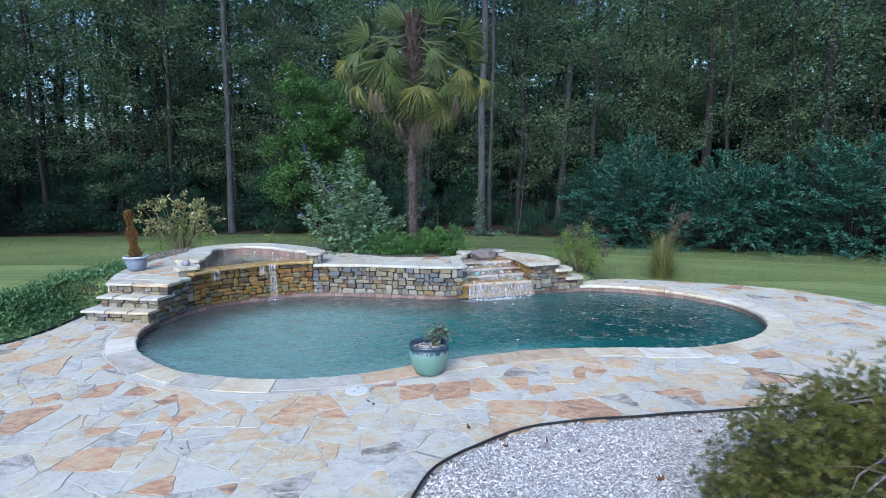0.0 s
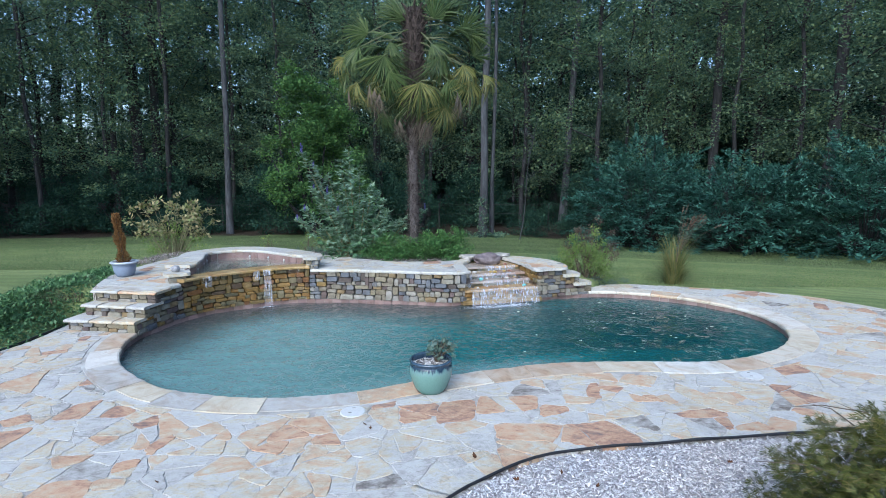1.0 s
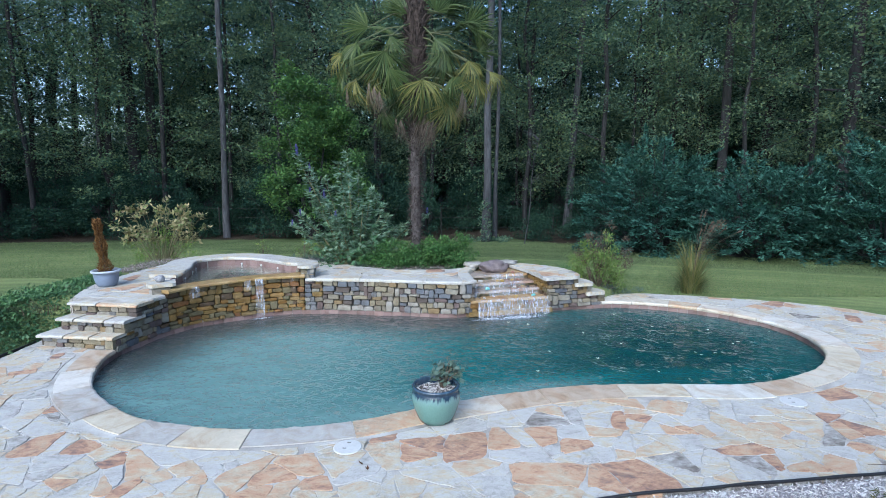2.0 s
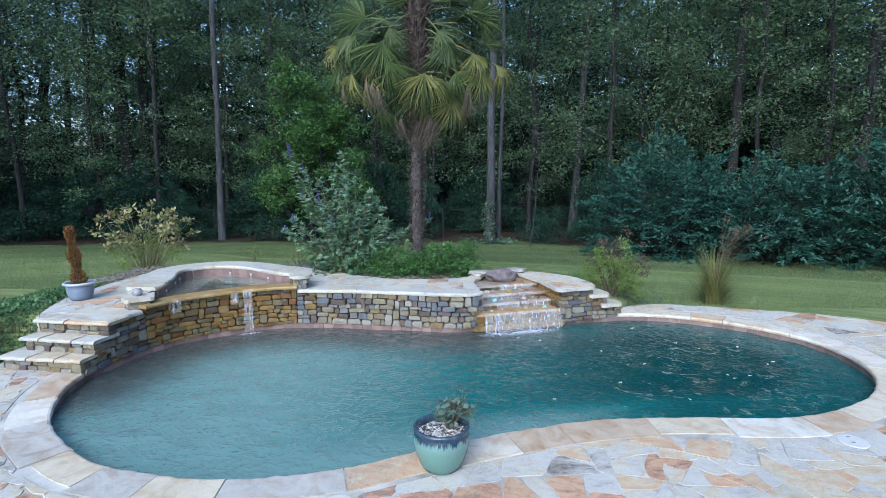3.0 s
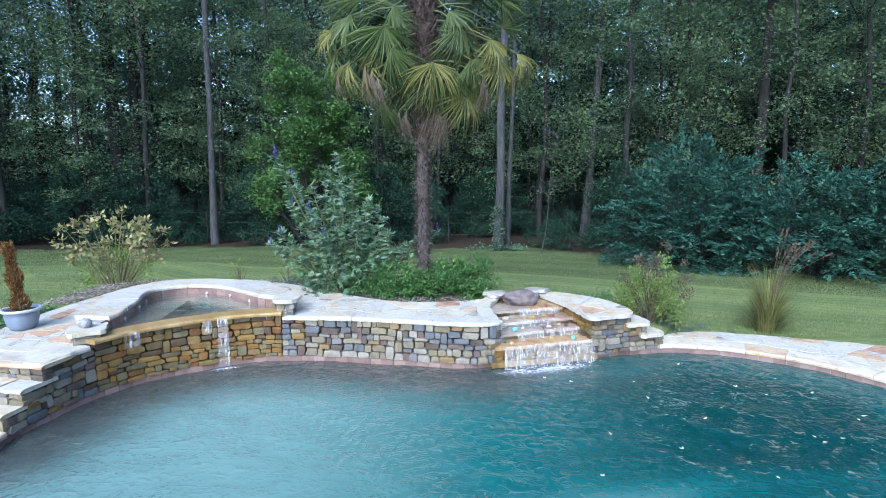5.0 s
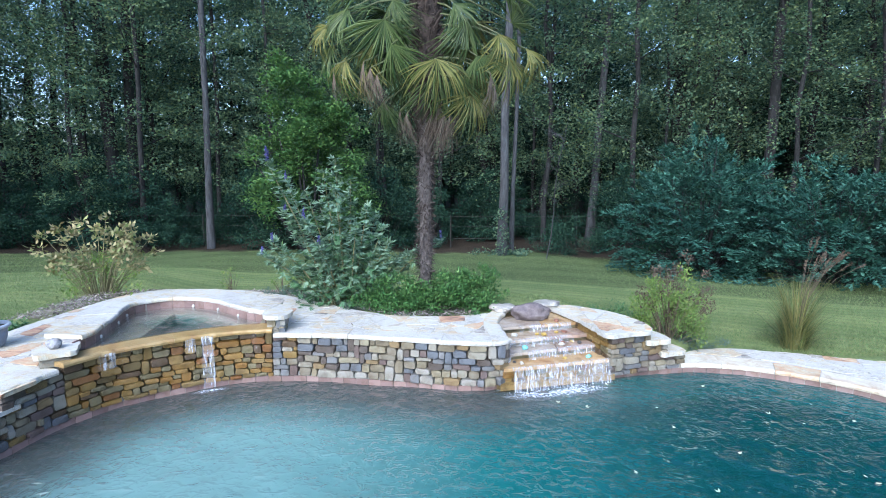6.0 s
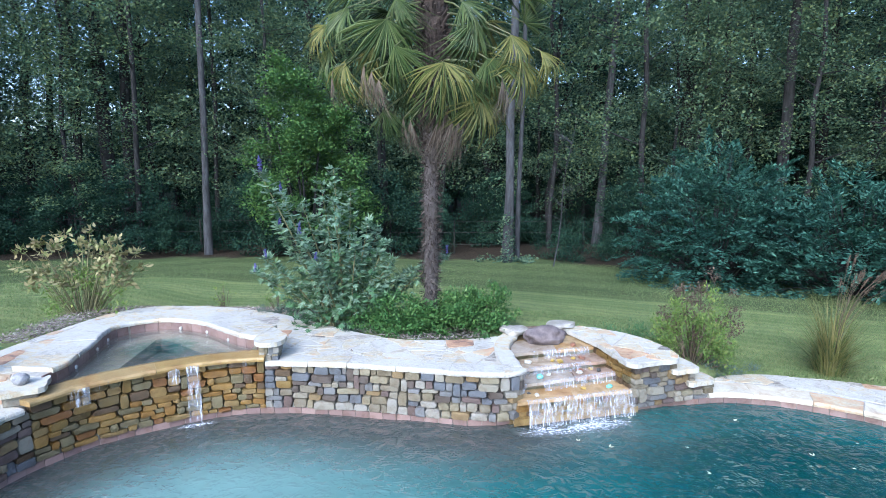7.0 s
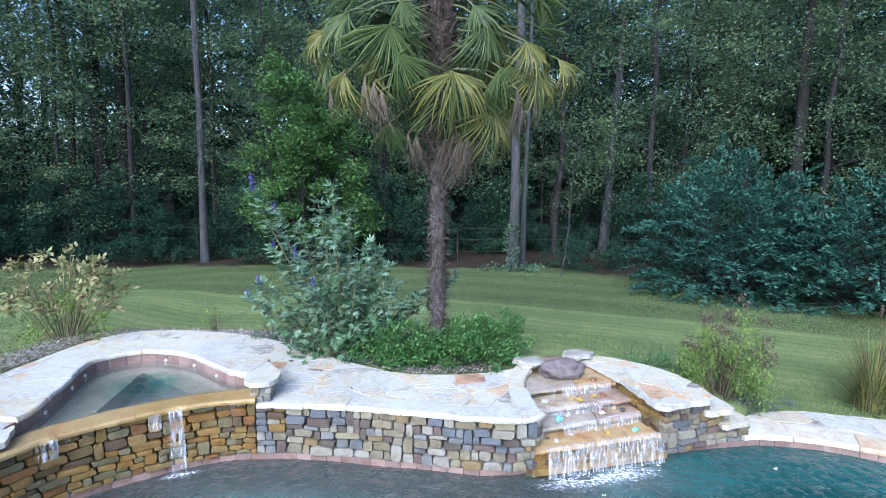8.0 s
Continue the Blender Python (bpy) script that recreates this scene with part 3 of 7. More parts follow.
def build_pool():
    pool = thing("pool", "free-form swimming pool with mauve waterline tiles", "pool", kind="structure")
    shell = bmesh.new()
    rings = [(POOL, 0.0), (POOL, -0.85), (offset(POOL, 0.25, True), None)]
    rows = []
    for line, z in rings:
        rows.append([shell.verts.new((x, y, z if z is not None else -1.0 - 1.1 * float(smooth01(-2, 3, x)))) for x, y in line])
    for a, b in zip(rows, rows[1:]):
        for i in range(len(a)):
            j = (i + 1) % len(a)
            shell.faces.new((a[i], a[j], b[j], b[i]))
    shell.faces.new(rows[-1])
    bmesh.ops.triangulate(shell, faces=[f for f in shell.faces if len(f.verts) > 4])
    bmesh.ops.recalc_face_normals(shell, faces=shell.faces)
    bmesh.ops.reverse_faces(shell, faces=shell.faces)
    part("basin", shell, PLASTER, pool, "grey-green plaster basin")
    # the water: a fine sheet with low ripples
    lo, hi, step = POOL.min(0), POOL.max(0), 0.05
    xs, ys = np.arange(lo[0] - 0.1, hi[0] + 0.2, step), np.arange(lo[1] - 0.1, hi[1] + 0.2, step)
    gx, gy = np.meshgrid(xs, ys)
    pts = np.stack([gx.ravel(), gy.ravel()], 1)
    keep = inside(POOL, pts) | (near(POOL, pts) < 0.09)
    z = np.full(len(pts), WATER_Z)
    for i in np.nonzero(keep)[0]:
        px, py = pts[i]
        fall = math.exp(-((px - 1.0) ** 2 + (py - 9.85) ** 2) / 1.2)
        z[i] += 0.012 * noise.noise((px * 2.0, py * 3.2, 0)) + (0.006 + 0.014 * fall) * noise.noise((px * 5, py * 7, 3))
    ids = -np.ones(len(pts), int)
    ids[keep] = np.arange(keep.sum())
    idx = ids.reshape(len(ys), len(xs))
    quads = np.stack([idx[:-1, :-1], idx[:-1, 1:], idx[1:, 1:], idx[1:, :-1]], -1).reshape(-1, 4)
    quads = quads[(quads >= 0).all(1)]
    me = bpy.data.meshes.new("water")
    me.from_pydata(np.column_stack([pts, z])[keep].tolist(), [], quads.tolist())
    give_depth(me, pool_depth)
    give_depth(me, pool_wall_grey, "wall_grey")
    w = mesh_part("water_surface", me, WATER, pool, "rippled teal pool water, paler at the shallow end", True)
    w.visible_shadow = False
    return pool


pool = build_pool()

# paving bed of the patio, with the pool cut out
patio = part("patio", filled([PATIO, POOL], -0.002, -0.14), MORTAR)
tagged(patio, "crazy-paved patio of cream, white and rust flagstones", "patio", kind="structure")

# raised deck behind the wall: its slab, cut out for the spa
WEIR_BACK = offset(WALL, 0.16)
SPA_HOLE = np.vstack([SPA_IN, WEIR_BACK[(WEIR_BACK[:, 0] > -3.98) & (WEIR_BACK[:, 0] < -2.58) & (WEIR_BACK[:, 1] > 9.2)][::-1]])
deck = part("terrace", filled([DECK, SPA_HOLE], DECK_Z + 0.01, 0.0), TAN_MORTAR)
tagged(deck, "raised flagstone terrace behind the stone wall", "terrace", kind="structure")

# gravel bed
bed_line = np.vstack([GRAVEL_EDGE, [(7.9, 5.2), (8.2, -3.0)]])
mulch_bed = part("mulch_bed", filled([bed_line], -0.03, -0.12), CHIP_BED)
tagged(mulch_bed, "garden bed of bleached wood-chip mulch", "garden bed", kind="structure")


# ---- foliage ----
def leaf_sheet(name, base, way, side, length, width, fold=0.12):
    """A mesh of many separate leaves: each a folded blade from its base along its way. Arrays of one row a leaf."""
    length, width = np.broadcast_to(length, len(base))[:, None], np.broadcast_to(width, len(base))[:, None]
    up = np.cross(way, side)
    mid = base + way * length * 0.5
    a, c = base, base + way * length - up * length * fold
    b, d = mid + side * width * 0.5 + up * width * fold, mid - side * width * 0.5 + up * width * fold
    v = np.stack([a, b, c, d], 1).reshape(-1, 3)
    k = np.arange(len(base))[:, None] * 4
    f = (k + np.array([0, 1, 2, 3])).astype(np.int32)
    me = bpy.data.meshes.new(name)
    me.vertices.add(len(v))
    me.vertices.foreach_set("co", v.astype(np.float32).ravel())
    me.loops.add(f.size)
    me.loops.foreach_set("vertex_index", f.ravel())
    me.polygons.add(len(f))
    me.polygons.foreach_set("loop_start", np.arange(len(f), dtype=np.int32) * 4)
    me.update(calc_edges=True)
    me.validate()
    return me


def unit(v):
    return v / np.maximum(1e-9, np.linalg.norm(v, axis=-1, keepdims=True))


def spread(rng, n, flat=0.6, hang=0.25):
    """Random leaf directions, rather level and a little hanging, with a side vector each."""
    way = rng.normal(size=(n, 3))
    way[:, 2] = way[:, 2] * flat - hang
    way = unit(way)
    side = unit(np.cross(way, rng.normal(size=(n, 3)) * 0.5 + (0, 0, 1)))
    return way, side


def clumps(rng, centres, radii, per, squash=0.6):
    """Leaf bases in loose clumps, denser at the outside of each."""
    n = len(centres) * per
    d = unit(rng.normal(size=(n, 3)))
    r = rng.random((n, 1)) ** 0.45
    c, k = np.repeat(centres, per, 0), np.repeat(np.broadcast_to(radii, len(centres)), per)[:, None]
    return c + d * r * k * (1, 1, squash)


def tube(bm, pts, radii, sides=7):
    """A tapered tube through points."""
    pts = [Vector(p) for p in pts]
    rings = []
    for i, p in enumerate(pts):
        t = (pts[min(i + 1, len(pts) - 1)] - pts[max(i - 1, 0)]).normalized()
        u = t.orthogonal().normalized()
        w = t.cross(u)
        rings.append([bm.verts.new(p + (u * math.cos(a) + w * math.sin(a)) * radii[i]) for a in (2 * math.pi * k / sides for k in range(sides))])
    for k in range(len(rings) - 1):
        a, b = rings[k], rings[k + 1]
        # align the next ring to this one
        o = min(range(sides), key=lambda s: (b[s].co - pts[k + 1] - (a[0].co - pts[k])).length)
        b = b[o:] + b[:o]
        rings[k + 1] = b
        for i in range(sides):
            bm.faces.new((a[i], a[(i + 1) % sides], b[(i + 1) % sides], b[i]))
    bm.faces.new(rings[-1])
    return bm


def trunk_mesh(rng, height, r0, r1, lean=(0, 0), limbs=6, from_z=0.5, reach=2.0, wiggle=0.12):
    """A trunk with limbs; it stands on z = 0."""
    bm = bmesh.new()
    n = 9
    line = []
    for i in range(n):
        f = i / (n - 1)
        line.append((lean[0] * f * height + rng.normal() * wiggle * (0 < i), lean[1] * f * height + rng.normal() * wiggle * (0 < i), f * height - (0.3 if i == 0 else 0)))
    radii = [r0 * (1.35 if i == 0 else 1) * (1 - i / (n - 1)) + r1 * i / (n - 1) for i in range(n)]
    tube(bm, line, radii, 9)
    tips = []
    for _ in range(limbs):
        f = rng.uniform(from_z, 0.95)
        k = min(int(f * (n - 1)), n - 2)
        p = np.array(line[k]) + (np.array(line[k + 1]) - line[k]) * (f * (n - 1) - k)
        a, up = rng.uniform(0, 2 * np.pi), rng.uniform(0.2, 0.8)
        out = np.array([np.cos(a), np.sin(a), up]) * reach * rng.uniform(0.5, 1.1) * (1.2 - f * 0.6)
        m = p + out * 0.5 + (0, 0, -0.1)
        tube(bm, [p, m, p + out], [r0 * 0.28, r0 * 0.17, 0.012], 5)
        tips += [tuple(m), tuple(p + out)]
    me = bpy.data.meshes.new("trunk")
    bm.to_mesh(me)
    bm.free()
    me.polygons.foreach_set("use_smooth", [True] * len(me.polygons))
    return me, np.array(tips) if tips else np.zeros((0, 3)), np.array(line)


def woodland_tree(seed, height, r0, low, crown_r, leaves, leaf, material, bark, lean=(0, 0), limbs=10, spots=46):
    """A forest tree: trunk and limbs, and a loose crown from low to the top."""
    rng = np.random.default_rng(seed)
    trunk, tips, line = trunk_mesh(rng, height, r0, 0.05, lean, limbs, low / height, crown_r * 0.9)
    z = rng.uniform(low, height, spots)
    a = rng.uniform(0, 2 * np.pi, spots)
    r = crown_r * np.sqrt(rng.random(spots)) * (0.55 + 0.6 * np.sin(np.pi * np.clip((z - low) / (height - low) * 0.8 + 0.15, 0, 1)))
    axis = np.stack([np.interp(z, line[:, 2], line[:, 0]), np.interp(z, line[:, 2], line[:, 1])], 1)
    centres = np.column_stack([axis[:, 0] + r * np.cos(a), axis[:, 1] + r * np.sin(a), z])
    if len(tips):
        centres = np.vstack([centres, tips])
    per = max(1, leaves // len(centres))
    base = clumps(rng, centres, rng.uniform(0.5, 1.1, len(centres)) * crown_r * 0.36, per, 0.5)
    way, side = spread(rng, len(base))
    crown = leaf_sheet("crown", base, way, side, rng.uniform(0.7, 1.3, len(base)) * leaf, rng.uniform(0.7, 1.2, len(base)) * leaf * 0.62)
    ob = thing("tree", "tall slender woodland tree with a dark green leafy crown", "tree", group="woodland trees")
    mesh_part("trunk", trunk, bark, ob)
    mesh_part("crown", crown, material, ob)
    return ob


def shrub_thing(name, label, category, seed, at, spots, per, leaf, material, bark, stems=8, ratio=0.5, clump=0.3, flat=0.7, hang=0.1, group="", squash=0.7, stem_r=0.012):
    """A shrub: stems from the base to the clumps and a mass of leaves. spots: rows of x, y, z from its base."""
    rng = np.random.default_rng(seed)
    ob = thing(name, label, category, at, group)
    spots = np.array(spots, float)
    bm = bmesh.new()
    for i in rng.choice(len(spots), min(stems, len(spots)), replace=False):
        p = spots[i]
        b = np.array([p[0] * 0.12, p[1] * 0.12, -0.05])
        m = b * 0.4 + p * 0.6 + (0, 0, 0.08 * p[2])
        tube(bm, [b, m, p], [stem_r * 1.3, stem_r, stem_r * 0.4], 5)
    part("stem", bm, bark, ob, smooth=True)
    base = clumps(rng, spots, rng.uniform(0.7, 1.25, len(spots)) * clump, per, squash)
    base[:, 2] = np.maximum(base[:, 2], 0.01)
    way, side = spread(rng, len(base), flat, hang)
    mid = spots.mean(0)
    way = unit(way + 0.5 * unit(base - mid))
    side = unit(np.cross(way, rng.normal(size=way.shape) * 0.4 + (0, 0, 1)))
    me = leaf_sheet("foliage", base, way, side, rng.uniform(0.7, 1.3, len(base)) * leaf, rng.uniform(0.75, 1.2, len(base)) * leaf * ratio)
    mesh_part("foliage", me, material, ob)
    return ob


def dome(rng, n, rx, ry, h, fill=0.75, low=0.06):
    """Places for clumps over and inside a rounded mass."""
    a, u = rng.uniform(0, 2 * np.pi, n), rng.random(n)
    r = rng.uniform(fill, 1.0, n)
    el = np.arcsin(low + (1 - low) * u)
    return np.stack([rx * r * np.cos(el) * np.cos(a), ry * r * np.cos(el) * np.sin(a), h * r * np.sin(el)], 1) * (1 + rng.normal(0, 0.06, (n, 1)))


# ---- the woods ----
def ground_z(x, y):
    return float(ground_height(x, y))


rng = np.random.default_rng(11)
kinds = [
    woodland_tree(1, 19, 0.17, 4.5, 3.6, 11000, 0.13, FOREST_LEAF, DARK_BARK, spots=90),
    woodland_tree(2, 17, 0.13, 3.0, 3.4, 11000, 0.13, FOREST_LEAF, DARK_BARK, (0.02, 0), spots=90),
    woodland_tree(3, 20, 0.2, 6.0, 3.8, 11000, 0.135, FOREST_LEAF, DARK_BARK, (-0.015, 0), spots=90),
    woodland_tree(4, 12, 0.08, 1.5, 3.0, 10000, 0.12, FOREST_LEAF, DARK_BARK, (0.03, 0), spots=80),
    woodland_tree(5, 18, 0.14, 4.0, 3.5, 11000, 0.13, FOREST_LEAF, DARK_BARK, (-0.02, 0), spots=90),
]
spots = []
for row, (y0, y1, count) in enumerate(((25.5, 28.5, 24), (28.5, 33, 28), (33, 40, 32), (40, 50, 36))):
    half = 14 + y1 * 0.75
    for i in range(count):
        x = -half + 2 * half * (i + rng.uniform(0.1, 0.9)) / count
        y = rng.uniform(y0, y1)
        if row == 0 and (abs(x + 9.4) < 1.2 or abs(x - 1.4) < 1.6):
            y += 3
        spots.append((x, y + max(0, abs(x) - 18) * -0.35))
# the woods close in on both sides
for i in range(26):
    s = -1 if i % 2 else 1
    spots.append((s * rng.uniform(24, 36), rng.uniform(-2, 20)))
near_kinds = len(kinds)
# the deep rows wear the darkened leaf, so gaps behind look shaded
kinds += [woodland_tree(8, 18, 0.16, 1.5, 3.8, 3600, 0.36, PAINTED_SHADE_LEAF, DARK_BARK, spots=70), woodland_tree(9, 20, 0.18, 3.0, 3.8, 3600, 0.36, PAINTED_SHADE_LEAF, DARK_BARK, (0.02, 0), spots=70), woodland_tree(10, 14, 0.12, 0.8, 3.6, 3600, 0.34, PAINTED_SHADE_LEAF, DARK_BARK, (-0.02, 0), spots=70)]
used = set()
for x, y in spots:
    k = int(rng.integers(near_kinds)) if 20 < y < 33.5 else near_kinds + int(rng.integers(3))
    m = pose(x, y, ground_z(x, y), 0, 0, rng.uniform(0, 360)) @ Matrix.Scale(rng.uniform(0.85, 1.15), 4)
    if k not in used:
        used.add(k)
        kinds[k].matrix_basis = m
    else:
        src = kinds[k]
        old = src.scale.copy()
        src.scale = (1, 1, 1)
        t = copy_thing(src, Matrix.LocRotScale(m.translation, m.to_quaternion(), None))
        t.scale = m.to_scale()
        src.scale = old

# leafy young trees at the front of the wood
fronts = [woodland_tree(6, 13, 0.09, 1.0, 2.6, 12000, 0.11, FRONT_LEAF, DARK_BARK, (0.02, 0), spots=90), woodland_tree(7, 15, 0.1, 2.5, 3.0, 12000, 0.11, FRONT_LEAF, DARK_BARK, (-0.02, 0), spots=90)]
for i, (x, y) in enumerate(((-20, 21.5), (-17.3, 23.2), (-14.8, 24.4), (-12.2, 24.0), (-22, 18), (-7.6, 25.6), (-3.2, 25.6), (-1.0, 27.2), (3.4, 25.8), (6.8, 25.0), (9.0, 25.4), (11.5, 23.0), (13.6, 22.0), (16.0, 20.0), (18.0, 17.0), (19.5, 14.0), (-23.5, 14.5), (-10.6, 27.0))):
    m = pose(x, y, ground_z(x, y), 0, 0, i * 77)
    if i < 2:
        fronts[i].matrix_basis = m
    else:
        t = copy_thing(fronts[i % 2], m)
        t.scale = (0.85 + 0.07 * (i % 5),) * 3
for i in range(34):
    x, y = -44 + 88 * (i + rng.uniform(0.1, 0.9)) / 34, rng.uniform(46, 58)
    if x < -14 and i % 3:
        continue
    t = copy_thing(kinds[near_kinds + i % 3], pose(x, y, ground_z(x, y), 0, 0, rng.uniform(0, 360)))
    t.scale = (1.15,) * 3

# an added dark sheet stands for far woods and blocks light behind the trees
def woods_backdrop():
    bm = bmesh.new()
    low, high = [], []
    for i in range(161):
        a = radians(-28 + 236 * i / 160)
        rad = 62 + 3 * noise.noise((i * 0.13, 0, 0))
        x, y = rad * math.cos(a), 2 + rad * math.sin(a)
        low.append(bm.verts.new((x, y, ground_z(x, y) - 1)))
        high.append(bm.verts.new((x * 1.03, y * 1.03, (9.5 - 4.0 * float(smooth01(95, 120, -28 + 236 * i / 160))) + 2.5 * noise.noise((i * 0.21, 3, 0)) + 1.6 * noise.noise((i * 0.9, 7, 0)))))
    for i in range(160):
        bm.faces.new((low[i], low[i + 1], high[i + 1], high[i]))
    # its near-black colour makes gaps between the trees read as deep shade
    ob = part("backdrop", bm, plain_mat("backdrop_foliage", [(0.008, 0.016, 0.012), (0.02, 0.035, 0.024), (0.04, 0.065, 0.04)], 0.8, 0.95, 0.8, 6.0, 0.3))
    tagged(ob, "dark backdrop sheet for distant woodland, added to block light", "woods", kind="structure")


woods_backdrop()

# undergrowth at the wood's edge, its leaves coloured dark to stand for shade
brush = []
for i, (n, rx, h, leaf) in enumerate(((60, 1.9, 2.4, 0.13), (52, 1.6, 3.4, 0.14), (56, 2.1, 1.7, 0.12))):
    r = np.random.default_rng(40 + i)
    brush.append(shrub_thing("undergrowth_bush", "dense undergrowth bush at the wood's edge, coloured dark as if shaded", "bush", 50 + i, (0, 0, 0),
                             dome(r, n, rx, rx, h, 0.5), 90, leaf * 0.8, PAINTED_SHADE_LEAF, DARK_BARK, 10, 0.6, 0.42, group="undergrowth"))
used = set()
for i in range(64):
    x = -27 + 54 * (i % 32 + rng.uniform(0.1, 0.9)) / 32
    y = (23.6 if i < 32 else 27.0) + rng.uniform(-0.6, 2.0) - max(0, abs(x + 2) - 12) * 0.3
    if i < 32 and (abs(x - 1.4) < 1.5 or abs(x + 9.4) < 1.3):
        y += 2.2
    k = int(rng.integers(3))
    s = rng.uniform(0.75, 1.15)
    if k not in used:
        used.add(k)
        brush[k].matrix_basis = pose(x, y, ground_z(x, y), 0, 0, rng.uniform(0, 360))
    else:
        t = copy_thing(brush[k], pose(x, y, ground_z(x, y), 0, 0, rng.uniform(0, 360)))
        t.scale = (s, s, s)


def edge_trunk(seed, x, y, height, r, lean, label, bark=BARK, crown_low=9.0, leaves=2600):
    """A tree at the lawn's edge whose bare trunk is seen nearly whole."""
    g = np.random.default_rng(seed)
    trunk, tips, line = trunk_mesh(g, height, r, r * 0.5, lean, 12, crown_low / height, 2.6, 0.03)
    ob = thing("tree", label, "tree", (x, y, ground_z(x, y)))
    mesh_part("trunk", trunk, bark, ob)
    c = tips[tips[:, 2] > 4]
    base = clumps(g, c, g.uniform(0.6, 1.2, len(c)), max(1, leaves // len(c)), 0.5)
    way, side = spread(g, len(base))
    mesh_part("crown", leaf_sheet("crown", base, way, side, g.uniform(0.12, 0.2, len(base)), g.uniform(0.08, 0.12, len(base))), FOREST_LEAF, ob)
    return ob


edge_trunk(71, -9.5, 23.7, 20, 0.13, (0.02, 0), "straight pale grey trunk at the lawn's edge, crown far up")
edge_trunk(72, 1.4, 22.3, 20, 0.155, (0.012, 0), "grey-barked tree with ivy climbing its foot")
edge_trunk(73, 1.78, 22.8, 19, 0.08, (0.015, 0), "slim grey tree beside a thicker trunk")
edge_trunk(74, 5.5, 26.6, 20, 0.17, (0.05, 0), "brown-grey tree behind the undergrowth", crown_low=7.0)
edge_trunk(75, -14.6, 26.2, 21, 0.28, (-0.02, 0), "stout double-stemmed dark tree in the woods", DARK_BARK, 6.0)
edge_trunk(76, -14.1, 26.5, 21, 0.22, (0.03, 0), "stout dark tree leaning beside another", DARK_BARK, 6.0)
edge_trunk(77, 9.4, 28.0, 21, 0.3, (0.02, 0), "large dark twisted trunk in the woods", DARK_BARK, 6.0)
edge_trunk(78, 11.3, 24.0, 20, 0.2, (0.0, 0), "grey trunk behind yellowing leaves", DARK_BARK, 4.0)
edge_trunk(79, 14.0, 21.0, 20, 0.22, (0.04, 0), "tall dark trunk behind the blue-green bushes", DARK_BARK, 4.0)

# brighter small tree at the wood's edge
r = np.random.default_rng(81)
sp = dome(r, 140, 2.3, 1.6, 7.5, 0.55, 0.2)
shrub_thing("small_tree", "bright green small broadleaf tree at the lawn's edge", "tree", 82, (-5.45, 22.7, ground_z(-5.45, 22.7)), sp, 170, 0.115, BRIGHT_LEAF, DARK_BARK, 16, 0.7, 0.5, stem_r=0.04)

# blue-green bushes on the right of the lawn
def spray_bush(seed, at, rx, ry, h, sprays, leaf):
    """A bush of arching flat sprays, each with two rows of leaflets, over a leafy heart coloured dark for shade."""
    r = np.random.default_rng(seed)
    ob = thing("privet_bush", "large blue-green bush of arching feathery sprays at the lawn's edge", "bush", at, "blue-green bushes")
    hub = dome(r, sprays, rx * 0.86, ry * 0.86, h * 0.9, 0.72, 0.02)
    out = unit(hub * (1, 1, 0.9) - (0, 0, h * 0.12))
    out = unit(out * (1, 1, 0.7) + r.normal(0, 0.3, (sprays, 3)) + (0, 0, 0.25))
    long = r.uniform(0.45, 1.0, sprays)
    side = unit(np.cross(out, np.tile([0, 0, 1.0], (sprays, 1)) + r.normal(0, 0.15, (sprays, 3))))
    base, way, across, size = [], [], [], []
    bm = bmesh.new()
    for k in range(sprays):
        tip = lambda f: hub[k] + out[k] * long[k] * f + np.array([0, 0, -0.32 * long[k] * f * f])
        if k % 3 == 0:
            root = hub[k] * (0.25, 0.25, 0.0)
            tube(bm, [root, root * 0.35 + hub[k] * 0.65 + (0, 0, 0.1), hub[k], tip(0.6)], [0.02, 0.012, 0.006, 0.003], 4)
        for f in np.linspace(0.05, 1.0, 13):
            for s in (-1, 1):
                p = tip(f)
                twig = unit(side[k] * s + out[k] * 0.75 + r.normal(0, 0.12, 3) - (0, 0, 0.18))
                l = 0.3 * (1.12 - f) * long[k]
                for g in (0.15, 0.55, 1.0):
                    base.append(p + twig * l * g)
                    way.append(unit(twig + r.normal(0, 0.3, 3)))
                    across.append(unit(np.cross(way[-1], np.array([0, 0, 1.0]) + r.normal(0, 0.35, 3))))
                    size.append(leaf * r.uniform(0.7, 1.3))
    part("stem", bm, DARK_BARK, ob, smooth=True)
    size = np.array(size)
    mesh_part("foliage", leaf_sheet("foliage", np.array(base), np.array(way), np.array(across), size, size * 0.42), BLUE_LEAF, ob)
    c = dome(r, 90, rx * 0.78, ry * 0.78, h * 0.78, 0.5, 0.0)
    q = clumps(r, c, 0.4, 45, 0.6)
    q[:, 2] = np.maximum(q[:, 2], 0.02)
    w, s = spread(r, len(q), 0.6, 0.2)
    mesh_part("inner_foliage", leaf_sheet("inner_foliage", q, w, s, r.uniform(0.08, 0.15, len(q)), r.uniform(0.04, 0.07, len(q))), INNER_SHADE_LEAF, ob, "inner leaves coloured dark to stand for shade")
    return ob


# shade inside the bushes is put into this dark leaf colour
INNER_SHADE_LEAF = leaf_mat("inner_shade_leaf", [(0.012, 0.033, 0.027), (0.021, 0.051, 0.036), (0.018, 0.042, 0.024)], 0.7, 0.1, 0.1)
